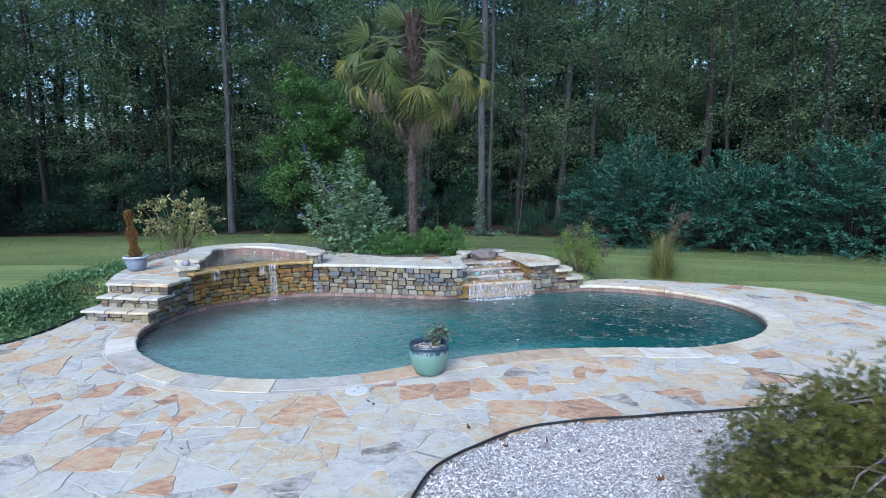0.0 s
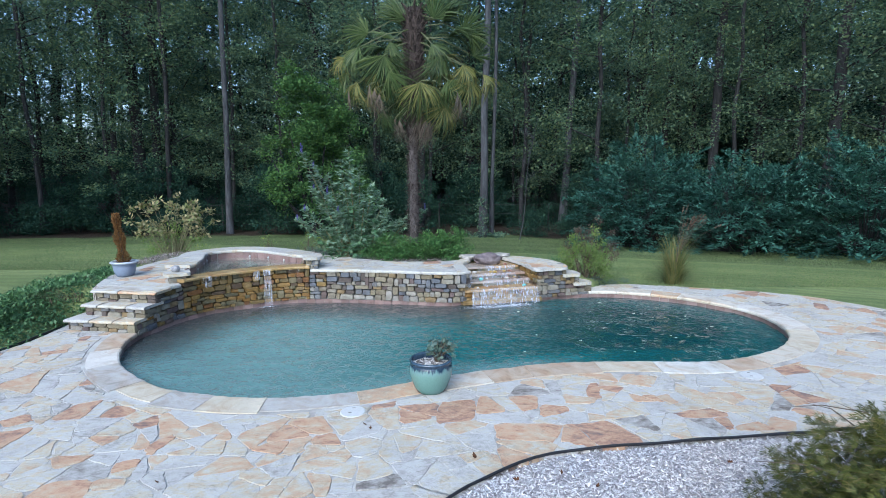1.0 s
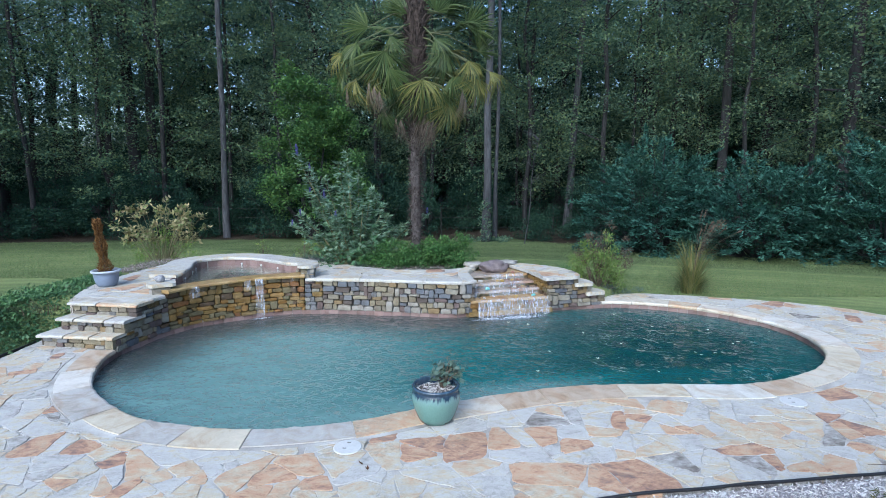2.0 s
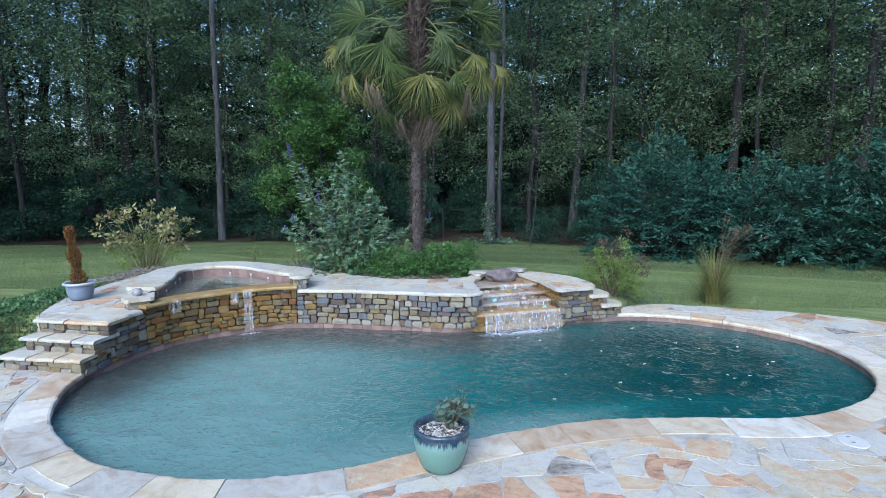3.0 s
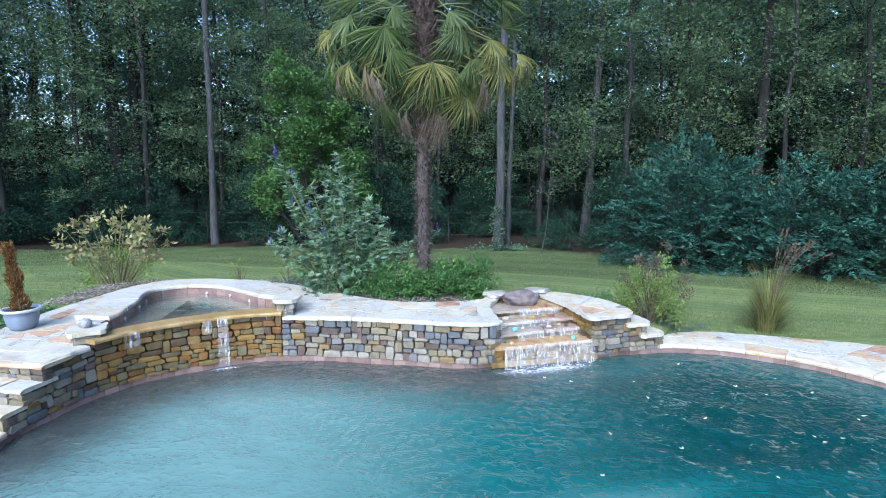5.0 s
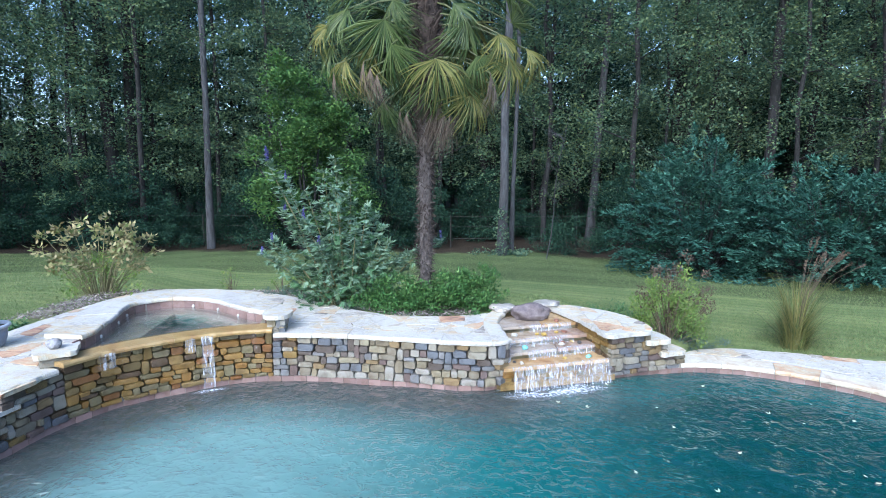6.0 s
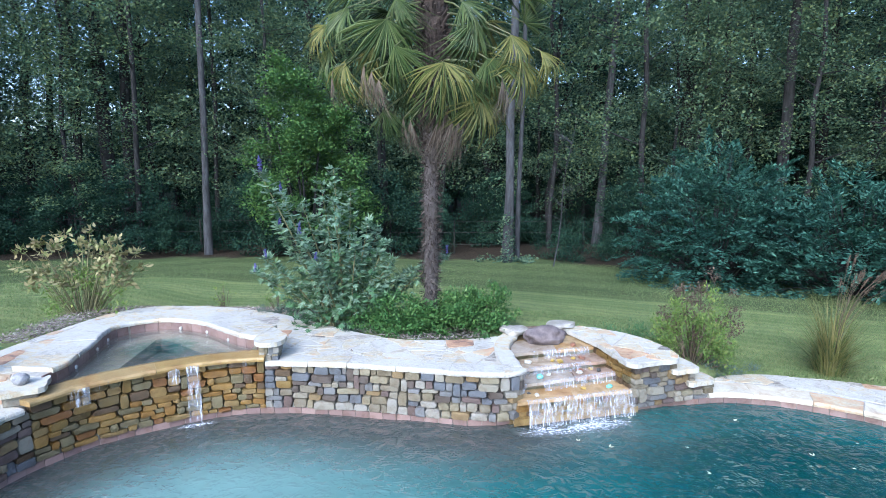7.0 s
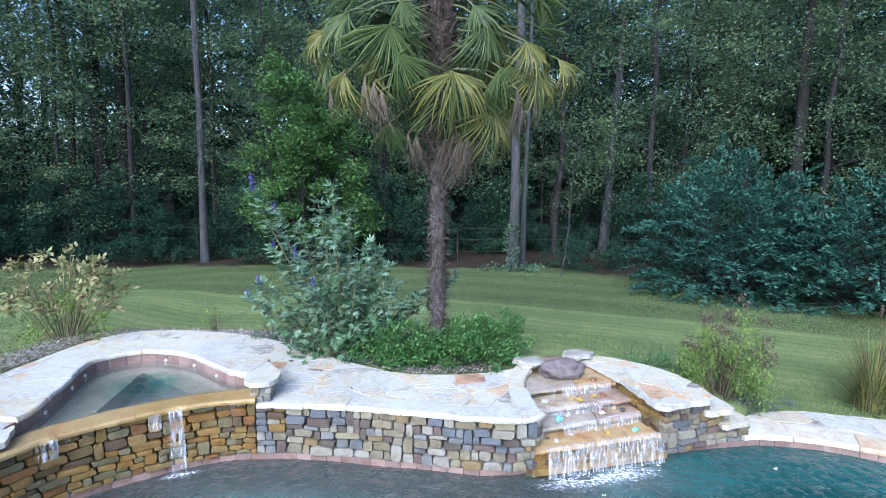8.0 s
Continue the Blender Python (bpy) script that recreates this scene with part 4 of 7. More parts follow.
for x, y, rx, ry, h, seed, n in ((6.65, 18.85, 2.5, 2.2, 3.8, 91, 330), (9.0, 16.8, 2.4, 2.1, 2.9, 92, 280), (11.6, 15.6, 2.6, 2.3, 3.3, 93, 320), (13.8, 13.2, 2.4, 2.4, 3.2, 94, 260)):
    spray_bush(seed, (x, y, ground_z(x, y)), rx, ry, h, n, 0.11)


# ---- pots ----
def lathe(profile, sides=48, cap=False):
    """A turned form from rows of radius and height."""
    bm = bmesh.new()
    rings = [[bm.verts.new((r * math.cos(a), r * math.sin(a), z)) for a in (2 * math.pi * k / sides for k in range(sides))] for r, z in profile]
    for a, b in zip(rings, rings[1:]):
        for i in range(sides):
            bm.faces.new((a[i], a[(i + 1) % sides], b[(i + 1) % sides], b[i]))
    bm.faces.new(rings[0][::-1])
    if cap:
        bm.faces.new(rings[-1])
    bmesh.ops.recalc_face_normals(bm, faces=bm.faces)
    return bm


def glaze_material():
    """Sea-green glaze with a dark blue rim that runs down in streaks."""
    n = Nodes("sea_green_glaze")
    v = n.add("TexCoord").outputs["Object"]
    sep = n.add("SeparateXYZ")
    n.link(v, sep.inputs[0])
    mp = n.add("Mapping")
    mp.inputs["Scale"].default_value = (34, 34, 1.6)
    n.link(v, mp.inputs["Vector"])
    run = n.noise(1.0, 4, 0.7, mp.outputs[0])
    h = n.math("ADD", sep.outputs[2], n.math("MULTIPLY", n.math("SUBTRACT", run, 0.5), 0.16))
    col = n.ramp(h, [(0.0, (0.09, 0.174, 0.156)), (0.2, (0.12, 0.21, 0.186)), (0.245, (0.132, 0.216, 0.21)), (0.275, (0.012, 0.027, 0.054)), (0.33, (0.03, 0.051, 0.078)), (0.36, (0.06, 0.096, 0.12))])
    spots = n.noise(90, 3, 0.6, v)
    col = n.mix(0.25, col, n.ramp(spots, [(0.35, (0.7, 0.7, 0.7)), (0.6, (1.1, 1.1, 1.1))]), "MULTIPLY")
    n.bump(n.noise(25, 3, 0.5, v), 0.06, 0.01)
    return n.done(col, 0.16, Specular_IOR_Level=0.6)


GLAZE = glaze_material()
BLUE_GLAZE = plain_mat("blue_grey_glaze", [(0.144, 0.18, 0.252), (0.18, 0.216, 0.288)], 6.0, 0.45, 0.08, 60.0)
CHIPS = leaf_mat("bleached_chips", [(0.32, 0.3, 0.3), (0.5, 0.48, 0.5), (0.6, 0.58, 0.6), (0.68, 0.66, 0.68), (0.3, 0.26, 0.25)], 0.85, 0.15, 0.0)
BED_CHIPS = leaf_mat("weathered_bark_chips", [(0.098, 0.0784, 0.07), (0.196, 0.165, 0.154), (0.308, 0.273, 0.266), (0.063, 0.0504, 0.0448), (0.42, 0.392, 0.392)], 0.9, 0.05, 0.0)
PALM_LEAF = leaf_mat("palm_leaf", [(0.013, 0.025, 0.01), (0.04, 0.062, 0.02), (0.092, 0.118, 0.048), (0.018, 0.036, 0.015), (0.056, 0.084, 0.027)], 0.45, 0.28, 0.12)
PALM_YELLOW = leaf_mat("yellow_palm_leaf", [(0.0289, 0.0433, 0.0145), (0.0766, 0.0901, 0.0253), (0.154, 0.149, 0.0497), (0.0271, 0.0451, 0.0162), (0.199, 0.18, 0.0632)], 0.5, 0.25, 0.2)
PALM_STALK = plain_mat("palm_stalk", [(0.06, 0.078, 0.03), (0.096, 0.102, 0.042)], 20.0, 0.5, 0.1)
PALM_DEAD = leaf_mat("dead_palm_leaf", [(0.0462, 0.034, 0.0258), (0.0816, 0.0626, 0.0503), (0.157, 0.134, 0.116), (0.0354, 0.0245, 0.019)], 0.8, 0.2, 0.05)
FIBRE = leaf_mat("palm_fibre", [(0.025, 0.02, 0.018), (0.05, 0.041, 0.038), (0.095, 0.083, 0.082), (0.017, 0.013, 0.011)], 0.9, 0.1, 0.0)
PALM_BOOT = plain_mat("palm_leaf_base", [(0.014, 0.01, 0.008), (0.036, 0.026, 0.022), (0.075, 0.056, 0.048)], 14.0, 0.95, 0.8, 60.0)
PALM_TRUNK = plain_mat("palm_trunk", [(0.04, 0.032, 0.031), (0.08, 0.068, 0.068), (0.13, 0.115, 0.115)], 9.0, 0.95, 0.9, 40.0, 0.05)
VITEX_LEAF = leaf_mat("chaste_tree_leaf", [(0.0572, 0.114, 0.066), (0.123, 0.202, 0.136), (0.22, 0.299, 0.238), (0.106, 0.176, 0.0704)], 0.5, 0.3, 0.15)
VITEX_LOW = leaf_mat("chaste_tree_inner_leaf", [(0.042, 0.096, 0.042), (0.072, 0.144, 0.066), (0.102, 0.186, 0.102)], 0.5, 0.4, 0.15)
FLOWER = leaf_mat("violet_flower", [(0.072, 0.072, 0.252), (0.12, 0.108, 0.33), (0.168, 0.156, 0.36)], 0.7, 0.2, 0.2)
GREEN_LEAF = leaf_mat("abelia_leaf", [(0.03, 0.078, 0.024), (0.054, 0.126, 0.036), (0.096, 0.168, 0.048), (0.036, 0.096, 0.036)], 0.45, 0.4, 0.12)
BRONZE_LEAF = leaf_mat("bronze_leaf", [(0.16, 0.15, 0.07), (0.28, 0.245, 0.14), (0.13, 0.17, 0.06), (0.2, 0.16, 0.09)], 0.55, 0.3, 0.15)
YELLOW_LEAF = leaf_mat("yellow_green_leaf", [(0.084, 0.138, 0.03), (0.144, 0.204, 0.048), (0.102, 0.168, 0.048), (0.198, 0.222, 0.066)], 0.5, 0.3, 0.15)
DRY_HEAD = leaf_mat("dried_seed_head", [(0.06, 0.042, 0.033), (0.102, 0.075, 0.06), (0.132, 0.108, 0.09)], 0.9, 0.1, 0.05)
GRASS_BLADE = leaf_mat("fountain_grass", [(0.05, 0.075, 0.025), (0.11, 0.125, 0.04), (0.18, 0.165, 0.075), (0.045, 0.08, 0.035)], 0.5, 0.3, 0.15)
IVY_LEAF = leaf_mat("ground_cover_leaf", [(0.045, 0.102, 0.042), (0.072, 0.141, 0.057), (0.102, 0.174, 0.072), (0.054, 0.114, 0.054)], 0.45, 0.4, 0.12)
SILVER_LEAF = leaf_mat("silver_green_leaf", [(0.072, 0.108, 0.09), (0.108, 0.15, 0.132), (0.084, 0.12, 0.084)], 0.6, 0.3, 0.1)
MAPLE_LEAF = leaf_mat("lace_maple_leaf", [(0.028, 0.036, 0.006), (0.055, 0.065, 0.012), (0.1, 0.1, 0.022), (0.04, 0.052, 0.012), (0.16, 0.13, 0.05)], 0.5, 0.35, 0.2)
STRAW = plain_mat("straw_stem", [(0.1, 0.1, 0.045), (0.16, 0.15, 0.08)], 20.0, 0.8, 0.2)
TWIG = plain_mat("twig", [(0.06, 0.045, 0.03), (0.102, 0.078, 0.054)], 20.0, 0.85, 0.3)
GREY_TWIG = plain_mat("grey_twig", [(0.12, 0.108, 0.108), (0.18, 0.168, 0.168)], 20.0, 0.8, 0.3)


def chip_disc(name, rng, at, radius, n, parent, size=0.035, material=None):
    a, r = rng.uniform(0, 2 * np.pi, n), radius * np.sqrt(rng.random(n))
    base = np.column_stack([at[0] + r * np.cos(a), at[1] + r * np.sin(a), at[2] + rng.uniform(0, 0.012, n)])
    way = unit(np.column_stack([rng.normal(size=(n, 2)), rng.normal(0, 0.18, n)]))
    side = unit(np.cross(way, np.tile([0, 0, 1.0], (n, 1)) + rng.normal(0, 0.3, (n, 3))))
    me = leaf_sheet(name, base, way, side, rng.uniform(0.5, 1.4, n) * size, rng.uniform(0.2, 0.4, n) * size)
    ob = mesh_part(name, me, material or CHIPS, parent, "weathered wood-chip mulch")
    return tagged(ob, kind="stuff")


def glazed_pot():
    pot = thing("planter", "sea-green glazed planter with dark blue drips at the pool's edge", "planter", (-0.12, 6.02, 0.008))
    prof = [(0.12, 0.0), (0.145, 0.004), (0.17, 0.05), (0.2, 0.13), (0.217, 0.2), (0.217, 0.25), (0.208, 0.285), (0.203, 0.3), (0.212, 0.31), (0.214, 0.322), (0.205, 0.332), (0.19, 0.33), (0.184, 0.31), (0.188, 0.26), (0.18, 0.2)]
    part("body", lathe(prof, 56), GLAZE, pot, smooth=True)
    soil = lathe([(0.188, 0.255), (0.186, 0.262), (0.05, 0.268), (0.01, 0.27)], 32, True)
    part("soil", soil, SOIL, pot)
    r = np.random.default_rng(3)
    chip_disc("mulch", r, (0, 0, 0.268), 0.175, 520, pot, 0.03)
    plant = thing("potted_shrub", "small leafy shrub with dark seed stems in a planter", "plant", (-0.06, 6.07, 0.27))
    plant.scale = (1.35, 1.35, 1.3)
    bm = bmesh.new()
    tips = []
    for k in range(11):
        a, l = r.uniform(0, 6.28), r.uniform(0.04, 0.12)
        tip = np.array([math.cos(a) * l, math.sin(a) * l * 0.7, r.uniform(0.1, 0.22)])
        tube(bm, [(0, 0, -0.02), tip * 0.5 + (0, 0, 0.02), tip], [0.005, 0.004, 0.002], 5)
        tips.append(tip)
    part("stem", bm, TWIG, plant)
    base = clumps(r, np.array(tips) * (1, 1, 0.85), 0.045, 12, 0.8)
    way, side = spread(r, len(base), 0.8, 0.0)
    mesh_part("foliage", leaf_sheet("foliage", base, way, side, r.uniform(0.03, 0.055, len(base)), r.uniform(0.022, 0.04, len(base))), SILVER_LEAF, plant)
    seeds = clumps(r, np.array(tips)[4:] + (0.03, 0, 0.03), 0.04, 9, 1.6)
    way, side = spread(r, len(seeds), 1.0, 0.0)
    tagged(mesh_part("seed_head", leaf_sheet("seed_head", seeds, way, side, 0.014, 0.012), DRY_HEAD, plant), kind="stuff")


def blue_pot():
    pot = thing("planter", "blue-grey round planter with a white rim on the terrace", "planter", (-5.27, 9.42, 0.49))
    pot.scale = (0.8, 0.8, 0.9)
    prof = [(0.13, 0.0), (0.15, 0.004), (0.185, 0.06), (0.205, 0.13), (0.212, 0.175), (0.21, 0.2), (0.215, 0.205), (0.222, 0.24)]
    part("body", lathe(prof, 48), BLUE_GLAZE, pot, smooth=True)
    part("rim", lathe([(0.2, 0.238), (0.244, 0.24), (0.258, 0.25), (0.256, 0.268), (0.238, 0.28), (0.215, 0.276), (0.206, 0.26), (0.2, 0.225)], 48), plain_mat("pale_blue_rim", [(0.3, 0.33, 0.384), (0.36, 0.39, 0.432)], 8.0, 0.4, 0.05), pot, "pale rolled rim", True)
    part("soil", lathe([(0.212, 0.235), (0.2, 0.24), (0.02, 0.245)], 32, True), SOIL, pot)
    r = np.random.default_rng(8)
    tree = thing("dead_conifer", "dead brown columnar conifer in a blue planter", "plant", (-5.27, 9.42, 0.7))
    bm = bmesh.new()
    axis = [(0, 0, -0.05), (-0.02, 0, 0.25), (-0.05, 0, 0.5), (-0.075, 0, 0.78)]
    tube(bm, axis, [0.02, 0.016, 0.012, 0.004], 7)
    part("trunk", bm, TWIG, tree)
    n = 2600
    z = r.random(n) * 0.82
    rad = (0.085 * (1 - z / 0.95) ** 0.4) * np.sqrt(r.random(n)) * (0.85 + 0.3 * np.sin(z * 19))
    a = r.uniform(0, 6.28, n)
    base = np.column_stack([-0.095 * z + rad * np.cos(a), rad * np.sin(a), z - 0.02])
    way = unit(np.column_stack([np.cos(a) * 0.5, np.sin(a) * 0.5, r.uniform(0.2, 1.2, n)]))
    side = unit(np.cross(way, r.normal(size=(n, 3))))
    dead = leaf_mat("dead_conifer_needle", [(0.096, 0.048, 0.018), (0.168, 0.09, 0.036), (0.21, 0.126, 0.054), (0.072, 0.036, 0.018)], 0.9, 0.1, 0.05)
    mesh_part("foliage", leaf_sheet("foliage", base, way, side, r.uniform(0.025, 0.06, n), r.uniform(0.008, 0.016, n)), dead, tree)


glazed_pot()
blue_pot()


def ornament():
    """A weathered round stone on the pier."""
    bm = bmesh.new()
    bmesh.ops.create_icosphere(bm, subdivisions=4, radius=0.062)
    for v in bm.verts:
        p = v.co.copy()
        v.co.x *= 1.12
        v.co.z *= 0.92
        v.co += p.normalized() * (0.012 * noise.noise(p * 26) + 0.006 * noise.noise(p * 60))
        if v.co.z < -0.045:
            v.co.z = -0.045
    ob = part("stone_ornament", bm, plain_mat("carved_grey_stone", [(0.12, 0.12, 0.132), (0.228, 0.228, 0.24), (0.3, 0.3, 0.312)], 30.0, 0.85, 0.5, 90.0), smooth=True)
    ob.location = (-4.19, 8.97, 0.69)
    tagged(ob, "small weathered grey stone ornament resting on a pier", "ornament")


ornament()


# ---- palm ----
def fan_mesh(seed, blades=44, reach=0.75, arc=210, droop=0.3, split=0.62):
    """A fan leaf round its hub: pleated blades about +x in the plane of x and y, that part and droop at the tips."""
    r = np.random.default_rng(seed)
    bm = bmesh.new()
    for k in range(blades):
        a = radians(-arc / 2 + arc * (k + 0.5) / blades) + r.normal(0, 0.012)
        l = reach * (0.7 + 0.3 * math.cos(a * 0.7)) * r.uniform(0.85, 1.08)
        d, s = Vector((math.cos(a), math.sin(a), 0)), Vector((-math.sin(a), math.cos(a), 0))
        w0 = split * l * radians(arc / blades) * 0.54
        bend = droop * r.uniform(0.3, 2.6)
        sway = r.normal(0, 0.09)
        rows = []
        for f, w in ((0.0, 0.003), (0.25, w0 * 0.55), (split, w0), ((1 + split) / 2, w0 * 0.62), (1.0, 0.0015)):
            c = d * l * f * (1 - 0.1 * bend * f * f) + s * sway * l * f * f + Vector((0, 0, 0.06 * abs(math.sin(a)) * l * f - bend * l * max(0, f - 0.35) ** 2))
            rows.append([bm.verts.new(q) for q in (c - s * w - Vector((0, 0, 0.5 * w)), c + Vector((0, 0, 0.45 * w)), c + s * w - Vector((0, 0, 0.5 * w)))])
        for p, q in zip(rows, rows[1:]):
            for j in (0, 1):
                bm.faces.new((p[j], p[j + 1], q[j + 1], q[j]))
    me = bpy.data.meshes.new("frond")
    bm.to_mesh(me)
    bm.free()
    return me


def palm():
    r = np.random.default_rng(5)
    base_z = 0.46
    tree = thing("palm_tree", "windmill palm with shaggy fibrous trunk and fan leaves", "palm", (-0.66, 11.42, base_z))
    H = 4.75
    bm = bmesh.new()
    line = [(0.012 * z + 0.012 * math.sin(z * 2.1), 0.0, z) for z in np.linspace(-0.2, H, 22)]
    radii = [0.086 + 0.01 * math.sin(i * 1.7) + 0.07 * float(smooth01(2.3, 2.9, l[2])) for i, l in enumerate(line)]
    radii[0] = 0.13
    tube(bm, line[:13], radii[:13], 14)
    part("trunk", bm, PALM_TRUNK, tree, smooth=True)
    bm = bmesh.new()
    tube(bm, line[12:], radii[12:], 14)
    part("upper_trunk", bm, PALM_BOOT, tree, "dark brown fibrous upper trunk", True)
    # old leaf bases on the upper trunk
    for k in range(150):
        z, a = 2.45 + (H - 2.5) * k / 150, k * 2.39996 + r.normal(0, 0.2)
        o = Vector((math.cos(a), math.sin(a), 0))
        rad = float(np.interp(z, [l[2] for l in line], radii))
        p = Vector((0.012 * z, 0, z)) + o * (rad - 0.02)
        l = r.uniform(0.08, 0.2)
        bm = bmesh.new()
        tube(bm, [p, p + o * l * 0.3 + Vector((0, 0, l * 0.6)), p + o * l * 0.75 + Vector((0, 0, l))], [0.03, 0.022, 0.014], 5)
        part("leaf_base", bm, PALM_BOOT, tree)
    # hanging fibre on the trunk
    for n, z0, z1, out_most, material, what in ((2600, 0.0, 2.5, 0.5, FIBRE, "shaggy grey-brown trunk fibre"), (2600, 2.4, H, 0.9, PALM_BOOT, "dark brown matted fibre below the crown")):
        z = r.uniform(z0, z1, n)
        a = r.uniform(0, 6.28, n)
        rad = np.interp(z, [l[2] for l in line], radii)
        base = np.column_stack([0.012 * z + rad * np.cos(a), rad * np.sin(a), z])
        out = np.column_stack([np.cos(a), np.sin(a), 0 * a])
        way = unit(out * r.uniform(0.1, out_most, (n, 1)) + np.column_stack([r.normal(0, 0.25, (n, 2)), r.uniform(-1.2, 0.5, n)]))
        side = unit(np.cross(way, out + r.normal(0, 0.3, (n, 3))))
        mesh_part("fibre", leaf_sheet("fibre", base, way, side, r.uniform(0.04, 0.12, n), r.uniform(0.005, 0.02, n)), material, tree, what)
    fresh = [fan_mesh(10 + i, 38, 0.7, a, d, 0.55) for i, (a, d) in enumerate(((150, 0.7), (125, 0.95), (100, 1.2)))]
    yellow = [fan_mesh(20 + i, 34, 0.66, a, d, 0.5) for i, (a, d) in enumerate(((140, 0.7), (110, 0.95)))]
    dead = [fan_mesh(30 + i, 26, 0.5, a, d, 0.3) for i, (a, d) in enumerate(((64, 0.5), (40, 0.6)))]
    for me, m in [(f, PALM_LEAF) for f in fresh] + [(f, PALM_YELLOW) for f in yellow] + [(f, PALM_DEAD) for f in dead]:
        me.materials.append(m)

    def frond(mesh, hub, centre, normal, scale, from_z, name="frond", label=""):
        """A fan at its hub, its middle along centre, its face along normal, and the stalk that bears it."""
        c = Vector(centre).normalized()
        n = (Vector(normal) - c * Vector(normal).dot(c)).normalized()
        q = n.cross(c)
        ob = new(name, mesh)
        ob.parent = tree
        ob.location = hub
        ob.rotation_euler = Matrix((c, q, n)).transposed().to_euler()
        ob.scale = (scale,) * 3
        if label:
            ob["label"] = label
        bm = bmesh.new()
        h, t = Vector(hub), Vector((0.012 * from_z, 0, from_z))
        mid = (h + t) / 2 + Vector((0, 0, 0.08 * (h - t).length))
        tube(bm, [t - h, mid - h, Vector((0, 0, 0))], [0.016, 0.011, 0.008], 5)
        back = (Matrix((c, q, n)).transposed().to_4x4() @ Matrix.Scale(scale, 4)).inverted()
        bmesh.ops.transform(bm, matrix=back, verts=bm.verts)
        part("stalk", bm, PALM_STALK, ob)

    # the fans that face the pool, then the rest round the crown
    faced = ((-0.47, -0.45, 3.81, (-0.1, -0.2, -1), 0, 1.05), (-0.38, -0.5, 3.5, (0.5, -0.2, -1), 2, 0.95), (0.17, -0.5, 3.12, (0.0, -0.3, -1), 2, 0.85), (-0.96, -0.2, 4.01, (-0.6, -0.2, -0.7), 1, 0.95),
             (-0.36, -0.45, 4.05, (0.12, -0.2, -1), 2, 0.75), (0.4, -0.35, 4.03, (0.7, -0.2, -0.6), 1, 0.8), (0.98, -0.3, 3.67, (0.45, -0.2, -0.8), 3, 0.95), (0.7, -0.4, 3.38, (0.4, -0.3, -0.7), 1, 0.75),
             (1.18, 0.1, 3.91, (0.5, 0.1, 0.55), 0, 0.95), (1.1, -0.3, 3.38, (0.1, -0.2, -1), 3, 0.95), (0.64, -0.35, 2.93, (-0.05, -0.25, -1), 3, 1.0), (-0.51, -0.3, 2.82, (0.0, -0.1, -1), 2, 0.65),
             (-1.01, -0.25, 3.39, (-0.35, -0.1, -1), 4, 0.9), (0.55, -0.4, 3.82, (0.0, -0.2, -1), 2, 0.95), (1.36, -0.1, 3.53, (0.6, -0.1, -0.6), 4, 0.85), (-0.67, -0.2, 3.55, (-0.5, -0.1, -1), 4, 0.85),
             (0.41, -0.4, 3.13, (0.35, -0.2, -1), 1, 0.8), (-1.29, 0.05, 3.88, (-0.7, 0.0, -0.6), 3, 0.8), (-0.8, -0.1, 4.29, (-0.7, -0.1, 0.2), 0, 0.9),
             (0.97, 0.0, 4.31, (0.7, 0.0, 0.4), 0, 0.95), (-0.09, -0.1, 4.51, (-0.4, -0.1, 0.9), 0, 0.9), (0.43, -0.1, 4.54, (0.4, -0.1, 0.9), 0, 0.9), (-1.24, 0.1, 3.62, (-0.6, 0.1, -0.9), 1, 0.8))
    for x, y, z, c, k, sc in faced:
        frond((fresh + yellow)[k], (x, y, z), c, (x * 0.9 + r.normal(0, 0.4), -1, 0.35 + 0.6 * r.random()), sc, min(4.6, z + 0.35))
    for i in range(30):
        f = i / 30
        az = i * 2.39996 + r.normal(0, 0.15)
        out = Vector((math.cos(az), math.sin(az), 0))
        if out.y < -0.35 and f > 0.15:
            continue
        th = radians(-70 + 135 * f + r.normal(0, 8))
        z = 3.2 + 1.3 * f
        hub = out * r.uniform(0.55, 0.85) * (1 - 0.35 * f) + Vector((0.1, 0, z + 0.15 * f))
        mesh = yellow[i % 2] if (f < 0.45 and r.random() < 0.35) or (out.x > 0.6 and f < 0.6) else fresh[0 if f > 0.7 else 1 if f > 0.35 else 2]
        frond(mesh, hub, out * math.cos(th) + Vector((0, 0, math.sin(th))), out * -math.sin(th) + Vector((0, 0, math.cos(th))), r.uniform(0.85, 1.1), z)
    hung = [(-0.63, -0.62, 3.2), (-0.72, -0.58, 3.28), (-0.55, -0.6, 3.12), (0.92, -0.5, 3.0), (0.87, -0.5, 3.15), (-0.3, -0.28, 2.72), (-0.22, -0.25, 2.68), (0.2, -0.42, 2.72), (0.28, -0.45, 2.66), (0.36, -0.4, 2.7), (0.12, -0.35, 2.66), (0.44, -0.36, 2.74),
            (0.3, -0.3, 2.56), (1.09, -0.3, 3.16), (-1.14, -0.3, 3.3), (0.3, 0.1, 2.6), (-0.2, 0.1, 2.66), (0.22, -0.4, 2.8)]
    for i, (x, y, z) in enumerate(hung):
        frond(dead[i % 2], (x, y, z), (x * 0.12, y * 0.12, -1), (x + 0.01, y, 0.1), r.uniform(0.85, 1.1), z + 0.3, "dead_frond", "brown dead hanging palm leaf")


palm()


